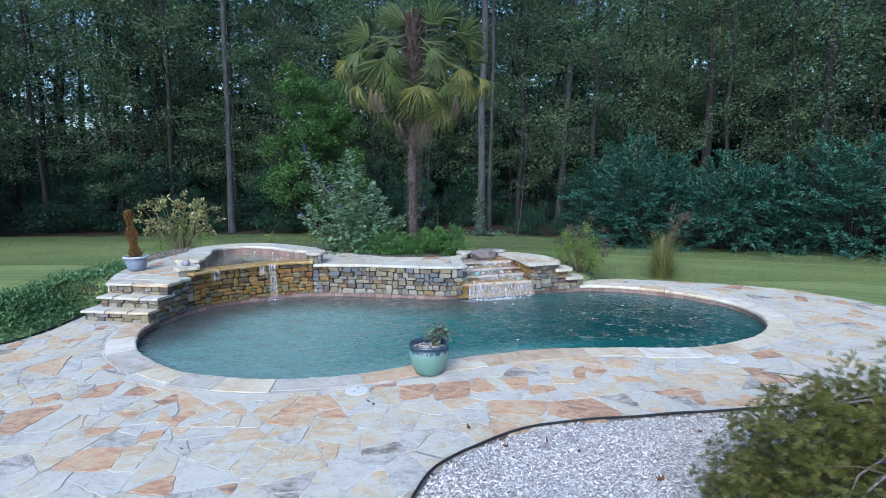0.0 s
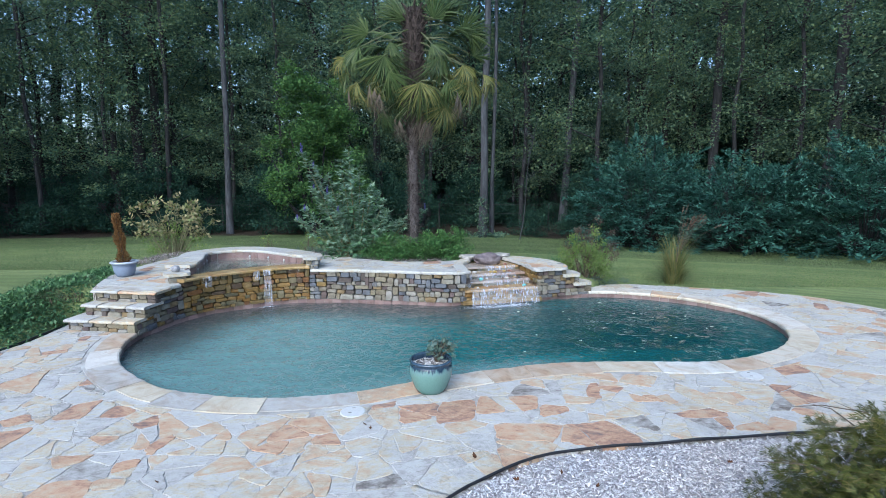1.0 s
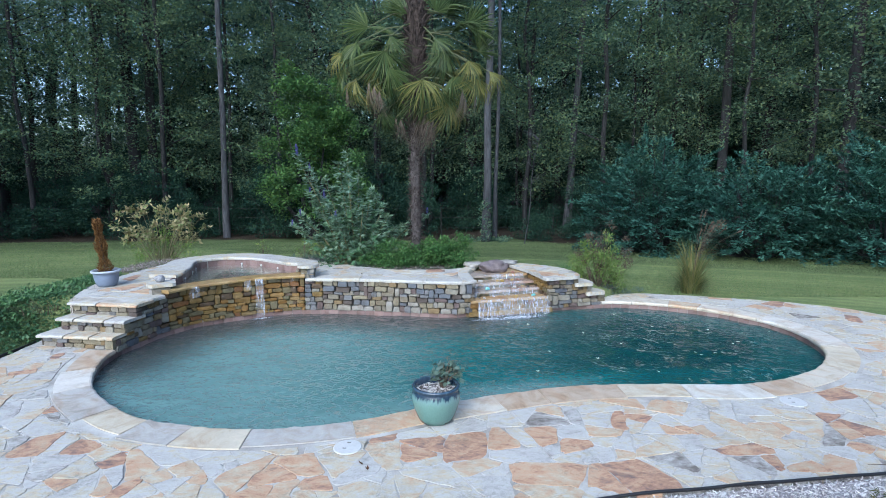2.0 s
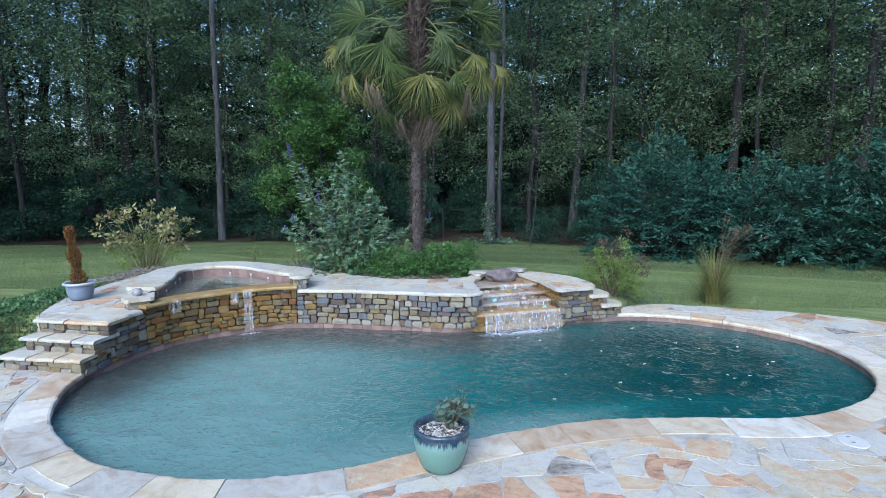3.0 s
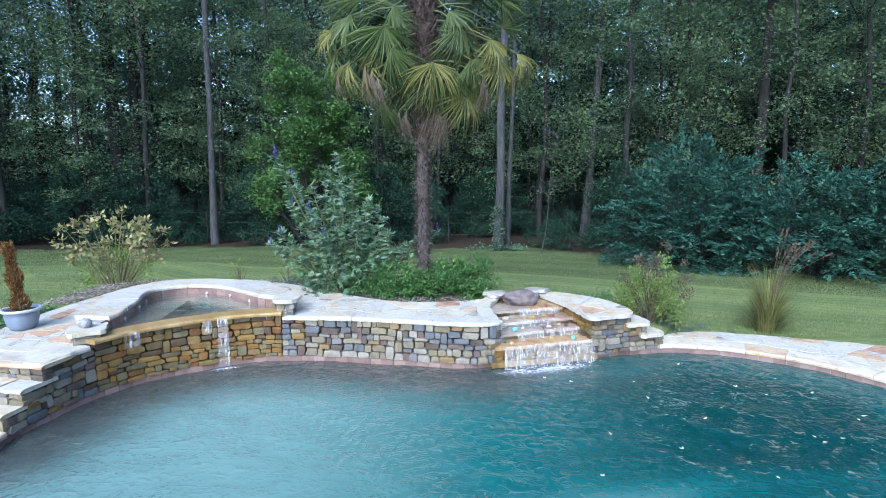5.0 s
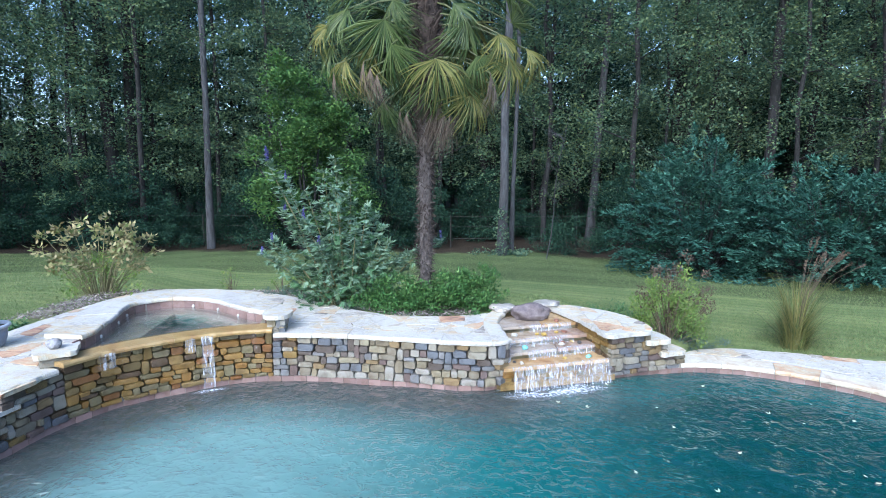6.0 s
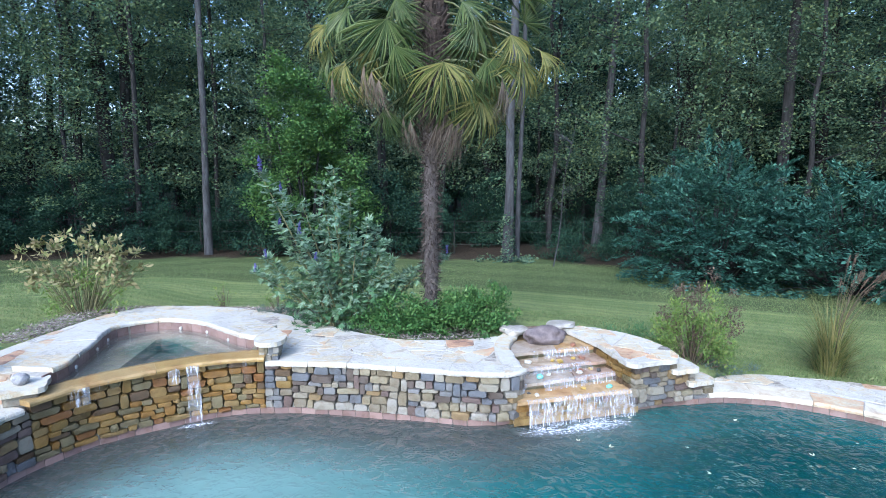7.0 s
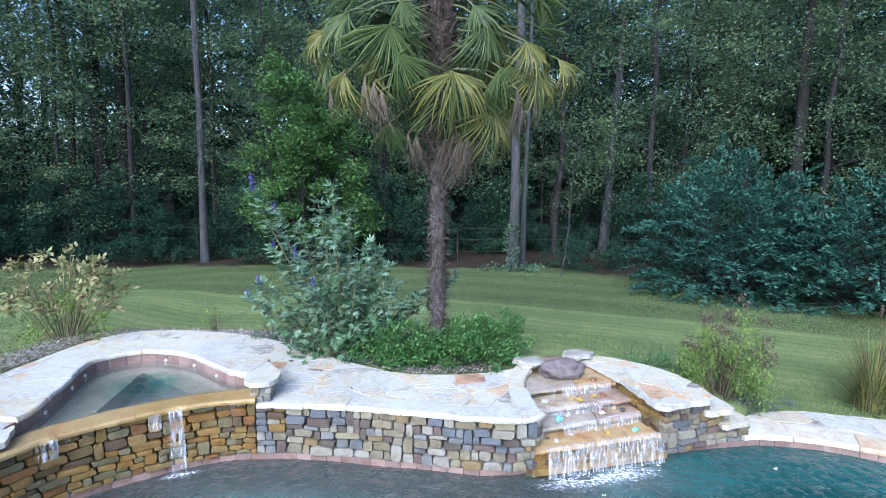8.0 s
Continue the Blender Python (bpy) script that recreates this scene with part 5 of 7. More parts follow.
# ---- chaste tree ----
def palmate(r, points, out, size):
    """Five-fingered leaves at points."""
    n = len(points)
    axis = unit(out + r.normal(0, 0.35, (n, 3)))
    s = unit(np.cross(axis, np.tile([0, 0, 1.0], (n, 1)) + r.normal(0, 0.2, (n, 3))))
    b, w, d, l = [], [], [], []
    for k, ang in enumerate((-68, -34, 0, 34, 68)):
        c, q = math.cos(radians(ang)), math.sin(radians(ang))
        way = unit(axis * c + s * q + (0, 0, -0.12))
        b.append(points)
        w.append(way)
        d.append(unit(np.cross(way, np.cross(s, axis))))
        l.append(size * (1.0, 0.85, 0.55)[abs(k - 2)] * r.uniform(0.8, 1.2, n))
    l = np.concatenate(l)
    return np.vstack(b), np.vstack(w), np.vstack(d), l, l * 0.25


def chaste_tree():
    r = np.random.default_rng(17)
    at = np.array([-1.79, 11.58, 0.42])
    tree = thing("chaste_tree", "tall airy shrub with fingered grey-green leaves and violet spikes", "shrub", at)
    tops = [(-0.98, -0.42, 2.1), (-0.85, -0.1, 1.85), (-0.16, 0.05, 2.15), (-0.3, -0.1, 1.95), (0.05, 0.1, 1.85), (-0.62, 0.1, 1.7), (0.3, 0.0, 1.45), (0.55, -0.05, 1.2), (-0.1, -0.25, 1.75),
            (-1.0, -0.35, 1.0), (-1.15, -0.3, 0.8), (0.62, -0.1, 0.95), (-0.5, -0.4, 1.3), (0.2, -0.35, 1.25), (-0.8, -0.3, 1.4), (0.75, -0.12, 0.75), (-0.3, -0.45, 0.95), (0.4, 0.2, 1.35), (-0.45, 0.25, 1.5), (1.0, 0.15, 0.85), (1.35, 0.12, 0.98)]
    bm = bmesh.new()
    pts, outs = [], []
    for t in tops:
        t = np.array(t)
        b = np.array([t[0] * 0.18, t[1] * 0.2, -0.05])
        m = b * 0.45 + t * 0.55 + (0, 0, 0.1)
        tube(bm, [b, m, t], [0.017, 0.011, 0.003], 5)
        for f in np.linspace(0.2, 1.0, 18):
            p = b * (1 - f) ** 2 + 2 * f * (1 - f) * m + f * f * t
            for _ in range(6):
                o = unit(r.normal(size=3) * (1, 1, 0.5) + (0, 0, 0.1))
                reach = 0.2 * (1.12 - f) + 0.02
                pts.append(p + o * reach * r.uniform(0.1, 1.0))
                outs.append(o + (0, -0.1, 0.05))
    part("stem", bm, STRAW, tree, smooth=True)
    pts, outs = np.array(pts), np.array(outs)
    b, w, d, l, wd = palmate(r, pts, outs, 0.105)
    mesh_part("foliage", leaf_sheet("foliage", b, w, d, l, wd), VITEX_LEAF, tree)
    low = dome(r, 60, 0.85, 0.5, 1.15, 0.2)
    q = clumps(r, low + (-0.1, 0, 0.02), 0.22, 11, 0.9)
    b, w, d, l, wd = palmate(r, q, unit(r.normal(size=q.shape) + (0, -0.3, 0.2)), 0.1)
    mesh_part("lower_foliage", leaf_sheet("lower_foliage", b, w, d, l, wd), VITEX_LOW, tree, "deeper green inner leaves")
    for i, (k, h) in enumerate(((0, 0.2), (0, 0.16), (1, 0.14), (9, 0.12), (10, 0.12), (12, 0.16), (16, 0.12), (20, 0.14), (14, 0.1))):
        p = np.array(tops[k]) + r.normal(0, 0.03, 3) * (i > 0)
        n = 90
        z = r.random(n) * h
        a = r.uniform(0, 6.28, n)
        rad = 0.016 * (1 - z / h * 0.7)
        base = p + np.column_stack([rad * np.cos(a), rad * np.sin(a), z])
        way, side = spread(r, n, 1.0, 0)
        mesh_part("flower_spike", leaf_sheet("flower_spike", base, way, side, 0.02, 0.014), FLOWER, tree, "violet-blue flower spike")


chaste_tree()


# ---- bedding round the pool ----
def bedding():
    r = np.random.default_rng(23)
    for at, rx, ry, h, n, lab in (((-0.37, 11.34, 0.42), 0.78, 0.45, 0.5, 80, "low bright green evergreen shrub by the terrace"), ((-0.98, 11.27, 0.42), 0.48, 0.36, 0.52, 44, "low green evergreen shrub under the palm"),
                                  ((0.06, 11.43, 0.42), 0.45, 0.32, 0.66, 40, "upright bright evergreen shrub by the boulders"), ((-1.5, 11.45, 0.42), 0.4, 0.28, 0.28, 22, "low green plant under the chaste tree")):
        shrub_thing("evergreen_shrub", lab, "shrub", int(r.integers(9999)), at, dome(r, n, rx, ry, h, 0.55, 0.05), 95, 0.045, GREEN_LEAF, TWIG, 8, 0.55, 0.13, 0.8, -0.15, "evergreen shrubs", 0.8, 0.006)
    # tall bronze-leaved bush behind the spa's corner
    shrub_thing("hydrangea_bush", "leggy bush with bronze leaves and faded flower heads", "shrub", 31, (-5.95, 12.2, 0.28), dome(r, 52, 1.2, 0.65, 1.5, 0.72, 0.45), 22, 0.095, BRONZE_LEAF, STRAW, 44, 0.55, 0.12, 0.8, 0.0, "", 0.6, 0.007)
    shrub_thing("leafy_stems", "green leafy stems at a bush's foot", "shrub", 32, (-5.85, 12.15, 0.28), dome(r, 36, 0.85, 0.45, 0.95, 0.5, 0.2), 18, 0.07, YELLOW_LEAF, STRAW, 32, 0.4, 0.14, 0.8, 0.0, "", 0.8, 0.005)
    for x, y, h in ((-4.0, 12.7, 0.52), (-3.0, 12.3, 0.52), (-2.7, 12.2, 0.44)):
        shrub_thing("sprig_plant", "thin leggy plant with few leaves in the bed", "plant", int(r.integers(9999)), (x, y, ground_z(x, y)), dome(r, 12, 0.24, 0.2, h, 0.7, 0.4), 7, 0.05, YELLOW_LEAF, TWIG, 12, 0.45, 0.07, 0.8, 0, "sprigs", 0.8, 0.004)
    for x, y, w in ((-2.85, 12.15, 0.45), (-2.35, 11.9, 0.35), (-1.62, 11.27, 0.18)):
        shrub_thing("silver_groundcover", "low silvery green ground cover in mulch", "plant", int(r.integers(9999)), (x, y, 0.43), dome(r, 20, w, 0.22, 0.12, 0.4, 0.0), 40, 0.05, SILVER_LEAF, TWIG, 4, 0.25, 0.09, 0.9, -0.2, "ground cover", 0.6, 0.004)
    # right of the cascade
    shrub_thing("yellowing_bush", "upright yellow-green bush beside the cascade", "shrub", 41, (2.66, 11.1, 0.04), dome(r, 70, 0.6, 0.4, 1.08, 0.5, 0.1), 56, 0.05, YELLOW_LEAF, TWIG, 26, 0.4, 0.12, 0.9, -0.4, "", 1.1, 0.006)
    shrub_thing("dried_flower_bush", "brown dried flower bush behind a green one", "shrub", 42, (2.86, 11.36, 0.0), dome(r, 48, 0.65, 0.32, 1.2, 0.8, 0.35), 32, 0.04, DRY_HEAD, TWIG, 40, 0.5, 0.1, 0.9, 0.0, "", 0.7, 0.005)
    shrub_thing("low_groundcover", "grey-green low plants along the paving", "plant", 43, (3.02, 11.15, 0.0), dome(r, 30, 0.55, 0.2, 0.14, 0.3, 0.0), 40, 0.05, SILVER_LEAF, TWIG, 4, 0.3, 0.1, 0.9, -0.2, "", 0.6, 0.004)
    shrub_thing("low_groundcover", "mixed low plants behind the cascade wall", "plant", 44, (1.75, 11.72, 0.22), dome(r, 40, 0.9, 0.3, 0.2, 0.3, 0.0), 40, 0.05, IVY_LEAF, TWIG, 6, 0.4, 0.12, 0.9, -0.2, "", 0.7, 0.004)


bedding()


def blade_mesh(r, n, spread_r, h0, h1, lean, width):
    """Arching grass blades from one tuft."""
    bm = bmesh.new()
    for _ in range(n):
        a, q = r.uniform(0, 6.28), spread_r * math.sqrt(r.random())
        b = Vector((q * math.cos(a), q * math.sin(a), 0))
        h, l = r.uniform(h0, h1), r.uniform(0.15, 1.0) * lean
        a += r.normal(0, 0.5)
        o = Vector((math.cos(a), math.sin(a), 0))
        s = Vector((-o.y, o.x, 0)) * width
        rows = []
        for f, k in ((0, 1), (0.4, 0.9), (0.75, 0.6), (1.0, 0.05)):
            c = b + o * l * f * f + Vector((0, 0, h * (f - 0.25 * l * f**3)))
            rows.append((bm.verts.new(c - s * k), bm.verts.new(c + s * k)))
        for p, q2 in zip(rows, rows[1:]):
            bm.faces.new((p[0], p[1], q2[1], q2[0]))
    return bm


def grass_clump():
    r = np.random.default_rng(61)
    g = thing("ornamental_grass", "tall yellow-green ornamental grass clump with buff plumes", "grass", (4.44, 11.12, -0.02))
    part("blade_tuft", blade_mesh(r, 340, 0.09, 0.3, 1.2, 0.6, 0.005), GRASS_BLADE, g)
    part("blade_tuft", blade_mesh(r, 260, 0.17, 0.2, 0.6, 0.6, 0.006), GRASS_BLADE, g)
    for k in range(16):
        a = r.uniform(-1.6, 1.2) if k else 0.0
        h, l = r.uniform(1.1, 1.55), r.uniform(0.15, 0.9)
        o = np.array([math.cos(a), math.sin(a) * 0.6, 0])
        pts = [np.array([0, 0, 0.1]) + o * l * f * f + (0, 0, h * (f - 0.2 * l * f**3)) for f in (0, 0.4, 0.75, 1.0)]
        bm = bmesh.new()
        tube(bm, pts, [0.004, 0.003, 0.0025, 0.002], 4)
        st = part("stalk", bm, TWIG, g)
        n = 60
        f = r.random(n)
        tip, d = pts[-1], unit(pts[-1] - pts[-2])
        base = tip - d * f[:, None] * 0.16 + r.normal(0, 0.006, (n, 3))
        way = unit(d + r.normal(0, 0.35, (n, 3)))
        side = unit(np.cross(way, r.normal(size=(n, 3))))
        mesh_part("plume", leaf_sheet("plume", base, way, side, 0.03, 0.006), DRY_HEAD, st, "buff seed plume")


grass_clump()


def left_bank():
    """Ground cover on the bank beside the steps, and a rounded bush at its foot."""
    r = np.random.default_rng(71)
    line = spline([(-7.2, 5.9), (-6.3, 6.8), (-5.98, 7.8), (-6.05, 8.8), (-6.15, 9.6), (-6.3, 10.3)], False, 0.2)
    n = 17000
    d = lengths(line)
    s = r.uniform(0, d[-1], n)
    pt = np.column_stack([np.interp(s, d, line[:, k]) for k in (0, 1)])
    g = np.gradient(line, axis=0)
    nn = unit(np.column_stack([np.interp(s, d, -g[:, 1]), np.interp(s, d, g[:, 0])]))
    pt = pt + nn * (r.normal(0, 0.34, (n, 1)).clip(-0.62, 0.8))
    keep = ~inside(DECK, pt) & ~inside(PATIO, pt) & ~((pt[:, 0] > -5.36) & (pt[:, 1] < 8.7))
    pt = pt[keep]
    z = ground_height(pt[:, 0], pt[:, 1]) + r.random(len(pt)) ** 1.5 * (0.05 + 0.08 * np.array([abs(noise.noise((x * 1.7, y * 1.7, 5))) for x, y in pt]))
    way, side = spread(r, len(pt), 0.7, -0.1)
    ob = mesh_part("ground_cover", leaf_sheet("ground_cover", np.column_stack([pt, z]), way, side, r.uniform(0.035, 0.075, len(pt)), r.uniform(0.022, 0.045, len(pt))), IVY_LEAF)
    tagged(ob, "dense trailing green ground cover on the bank", "ground cover", kind="stuff")
    shrub_thing("rounded_bush", "dark green rounded bush at the patio's edge", "bush", 73, (-6.15, 7.55, 0.0), dome(r, 70, 0.55, 0.5, 0.55, 0.5, 0.0), 70, 0.055, IVY_LEAF, TWIG, 8, 0.5, 0.15, 0.7, 0.0, "", 0.8, 0.008)
    # dry stems among it
    bm = blade_mesh(r, 160, 0.5, 0.12, 0.28, 0.6, 0.003)
    dry = part("dry_grass", bm, DRY_HEAD)
    dry.location = (-5.55, 8.75, ground_z(-5.55, 8.75))
    tagged(dry, "dry buff grass stems beside the steps", "dry grass", kind="stuff")


left_bank()


def lace_maple():
    """A cut-leaved weeping maple in the mulch bed."""
    r = np.random.default_rng(83)
    at = (2.83, 3.05, -0.03)
    tree = thing("lace_leaf_maple", "weeping lace-leaf maple turning olive and gold in mulch", "tree", at)
    bm = bmesh.new()
    tips = []
    for k in range(30):
        a = r.uniform(0, 6.28)
        l, h = r.uniform(0.35, 0.85), r.uniform(0.62, 0.98)
        o = np.array([math.cos(a), math.sin(a), 0])
        p = [(0, 0, -0.05), tuple(o * 0.15 + (0, 0, 0.5)), tuple(o * l * 0.6 + (0, 0, h)), tuple(o * l + (0, 0, h - 0.18)), tuple(o * l * 1.15 + (0, 0, h - 0.5))]
        tube(bm, p, [0.03, 0.02, 0.01, 0.006, 0.002], 6)
        tips += [np.array(p[2]), np.array(p[3]), np.array(p[4])]
    part("branch", bm, GREY_TWIG, tree, smooth=True)
    shell = dome(r, 1700, 1.27, 1.27, 1.1, 0.7, 0.0) + (0, 0, 0.03)
    pts = np.vstack([clumps(r, shell, 0.1, 13, 0.6), clumps(r, np.array(tips), 0.14, 10, 0.7)])
    n = len(pts)
    out = unit(pts * (1, 1, 0.35))
    axis = unit(out + r.normal(0, 0.4, (n, 3)) + (0, 0, -0.45))
    s = unit(np.cross(axis, out + r.normal(0, 0.5, (n, 3))))
    b, w, d, l = [], [], [], []
    for ang, k in ((-75, 0.5), (-48, 0.75), (-22, 0.95), (0, 1.05), (22, 0.95), (48, 0.75), (75, 0.5)):
        way = unit(axis * math.cos(radians(ang)) + s * math.sin(radians(ang)))
        b.append(pts)
        w.append(way)
        d.append(unit(np.cross(way, np.cross(s, axis))))
        l.append(0.048 * k * r.uniform(0.75, 1.2, n))
    l = np.concatenate(l)
    mesh_part("foliage", leaf_sheet("foliage", np.vstack(b), np.vstack(w), np.vstack(d), l, l * 0.13, 0.2), MAPLE_LEAF, tree)
    bm = bmesh.new()
    for _ in range(26):
        a = r.uniform(1.2, 4.2)
        z = r.uniform(0.45, 0.95)
        o = np.array([math.cos(a), math.sin(a), 0])
        p = o * r.uniform(0.55, 0.9) + (0, 0, z)
        q = p + (o * r.uniform(0.1, 0.35) + r.normal(0, 0.08, 3)) * (1, 1, 0.6)
        tube(bm, [p, (p + q) / 2 + (0, 0, 0.03), q], [0.004, 0.003, 0.0012], 4)
    tagged(part("twig", bm, TWIG, tree), kind="stuff")


lace_maple()


# ---- boulders, cascade water and small things ----
def boulder(name, label, at, size, seed, material, turn=0.0, rough=0.16, flat=None):
    bm = bmesh.new()
    bmesh.ops.create_icosphere(bm, subdivisions=4, radius=0.5)
    off = Vector((seed * 3.1, seed * 1.7, 0))
    for v in bm.verts:
        d = v.co.normalized()
        v.co += d * (rough * noise.noise(d * 1.5 + off) + rough * 0.35 * noise.noise(d * 4 + off) + 0.012 * noise.noise(d * 14 + off))
        if v.co.z < -0.32:
            v.co.z = -0.32 + (v.co.z + 0.32) * 0.1
        if flat and v.co.z > flat:
            v.co.z = flat + (v.co.z - flat) * 0.15
    bmesh.ops.scale(bm, vec=size, verts=bm.verts)
    lowest = min(v.co.z for v in bm.verts)
    bmesh.ops.translate(bm, verts=bm.verts, vec=(0, 0, -lowest))
    ob = part(name, bm, material, smooth=True)
    ob.location, ob.rotation_euler.z = at, turn
    return tagged(ob, label, "rock")


BOULDER = plain_mat("purple_grey_boulder", [(0.06, 0.048, 0.05), (0.12, 0.098, 0.102), (0.18, 0.155, 0.155)], 5.0, 0.7, 0.5, 40.0, 0.02)
PALE_ROCK = plain_mat("pale_rock", [(0.18, 0.162, 0.138), (0.276, 0.258, 0.234), (0.348, 0.336, 0.312)], 5.0, 0.8, 0.6, 40.0, 0.02)
boulder("boulder", "rounded purple-grey boulder at the cascade's head", (0.8, 10.95, 0.418), (0.5, 0.3, 0.26), 1, BOULDER, 0.1)
boulder("flat_rock", "flat pale rock at the cascade's head", (0.44, 11.12, 0.485), (0.36, 0.28, 0.15), 2, PALE_ROCK, -0.5, 0.2, 0.2)
boulder("flat_rock", "flat pale rock at the cascade's head", (1.07, 11.4, 0.485), (0.4, 0.26, 0.12), 3, PALE_ROCK, 0.3, 0.2, 0.2)
boulder("flat_rock", "low buff slab between two rocks at the cascade's head", (0.75, 11.32, 0.42), (0.46, 0.24, 0.14), 4, FALL_STONE, 0.0, 0.12, 0.2)

PEBBLE = {
    "pale": plain_mat("pale_pebble", [(0.3, 0.282, 0.24), (0.372, 0.36, 0.33)], 20.0, 0.35, 0.3),
    "yellow": plain_mat("yellow_pebble", [(0.27, 0.18, 0.036), (0.33, 0.24, 0.072)], 20.0, 0.35, 0.3),
    "rust": plain_mat("rust_pebble", [(0.132, 0.054, 0.03), (0.192, 0.09, 0.054)], 20.0, 0.35, 0.3),
    "dark": plain_mat("dark_pebble", [(0.03, 0.027, 0.027), (0.06, 0.054, 0.054)], 20.0, 0.35, 0.3),
    "aqua": plain_mat("aqua_glass", [(0.12, 0.33, 0.33), (0.21, 0.42, 0.408)], 20.0, 0.12, 0.2),
}
for i, (x, y, z, s, kind) in enumerate(((0.52, 10.44, 0.34, 0.085, "pale"), (0.82, 10.52, 0.34, 0.06, "yellow"), (0.90, 10.49, 0.34, 0.09, "yellow"), (1.18, 10.62, 0.34, 0.075, "rust"), (1.08, 10.61, 0.34, 0.06, "yellow"),
                                        (0.63, 10.22, 0.255, 0.1, "aqua"), (1.12, 10.45, 0.255, 0.08, "rust"), (1.10, 10.37, 0.255, 0.075, "pale"), (1.34, 10.45, 0.255, 0.07, "dark"), (0.56, 9.96, 0.16, 0.06, "pale"),
                                        (1.10, 10.15, 0.16, 0.06, "yellow"), (1.40, 10.21, 0.16, 0.075, "aqua"), (1.12, 10.83, 0.425, 0.09, "rust"), (1.26, 10.50, 0.255, 0.05, "yellow"), (0.48, 10.01, 0.16, 0.04, "dark"), (0.74, 10.30, 0.255, 0.055, "pale"))):
    lab = {"pale": "pale round stone on a cascade ledge", "yellow": "yellow tumbled stone on a cascade ledge", "rust": "rust-red stone on a cascade ledge", "dark": "dark stone on a cascade ledge", "aqua": "aqua glass lump on a cascade ledge"}[kind]
    ob = boulder("pebble", lab, (x, y, z), (s * 1.0, s * 0.75, s * 0.55), 10 + i, PEBBLE[kind], i * 0.9, 0.2)
    ob["group"], ob["category"] = "stones on the cascade", "stone"


def falling_water_material(name, stretch, lo, hi, froth="", top=0.8):
    """Broken water: white threads and lace with clear gaps between them."""
    n = Nodes(name)
    mp = n.add("Mapping")
    mp.inputs["Scale"].default_value = stretch
    n.link(position(n), mp.inputs["Vector"])
    f = n.noise(1.0, 4, 0.62, mp.outputs[0], 0.3)
    if froth:
        f = n.math("ADD", f, n.math("SUBTRACT", n.add("Attribute", attribute_name=froth).outputs["Fac"], 0.5))
    n.bump(f, 0.4, 0.01)
    n.link(n.ramp(f, [(lo, (0, 0, 0)), ((lo + hi) / 2, (top * 0.35,) * 3), (hi, (top,) * 3)]), n.b.inputs["Alpha"])
    return n.done((0.72, 0.76, 0.86), 0.25, Specular_IOR_Level=0.5)


STRAND = falling_water_material("falling_water", (60.0, 24.0, 8.0), 0.4, 0.74, top=0.74)
LACE = falling_water_material("splash_lace", (26.0, 40.0, 20.0), 0.5, 0.8, "froth", 0.75)
FOAM = plain_mat("foam", [(0.75, 0.78, 0.8), (0.85, 0.87, 0.88)], 30.0, 0.4, 0.2)


def strands(bm, r, p, q, z0, z1, n, thick, throw):
    """Threads of water that leave an edge from p to q and fall from z0 to z1."""
    p, q = np.array(p, float), np.array(q, float)
    d = unit(q - p)
    o = np.array([d[1], -d[0]])
    cluster = np.sort(r.random(max(3, n // 4)))
    for _ in range(n):
        f = np.clip(r.choice(cluster) + r.normal(0, 0.03), 0.01, 0.99)
        e = p + (q - p) * f
        t, k = throw * r.uniform(0.3, 1.0), thick * r.uniform(0.3, 1.5)
        low = z1 + (z0 - z1) * (0 if r.random() < 0.6 else r.uniform(0.1, 0.7))
        pts = []
        for g in (0.0, 0.25, 0.6, 1.0):
            c = e + o * (0.012 + t * math.sqrt(g)) + d * r.normal(0, 0.003)
            pts.append((c[0], c[1], z0 + 0.006 - (z0 - low) * g))
        tube(bm, pts, [k * 1.5, k, k * 0.8, k * 0.7], 4)


def curtain(bm, r, p, q, z0, z1, throw, cover):
    """Ragged sheets of water that pour over an edge from p to q, each with its own width and reach."""
    p, q = np.array(p, float), np.array(q, float)
    d, span = unit(q - p), np.linalg.norm(q - p)
    o = np.array([d[1], -d[0]])
    s = 0.0
    while s < span - 0.03:
        wide = r.uniform(0.04, 0.2)
        if r.random() < cover:
            t = throw * r.uniform(0.6, 1.1)
            m = max(2, int(wide / 0.02))
            rows = []
            for g in (-0.25, 0.0, 0.12, 0.35, 0.65, 1.0):
                row = []
                for k in range(m + 1):
                    e = p + d * min(span, s + wide * k / m)
                    c = e + o * (0.012 + t * math.sqrt(max(g, 0.0)) + (g * 0.16 if g < 0 else 0.0) + r.normal(0, 0.003))
                    row.append(bm.verts.new((c[0], c[1], z0 + 0.005 - max(g, 0.0) * (z0 - z1 - 0.004))))
                rows.append(row)
            for a, b in zip(rows, rows[1:]):
                for k in range(m):
                    bm.faces.new((a[k], a[k + 1], b[k + 1], b[k]))
        s += wide


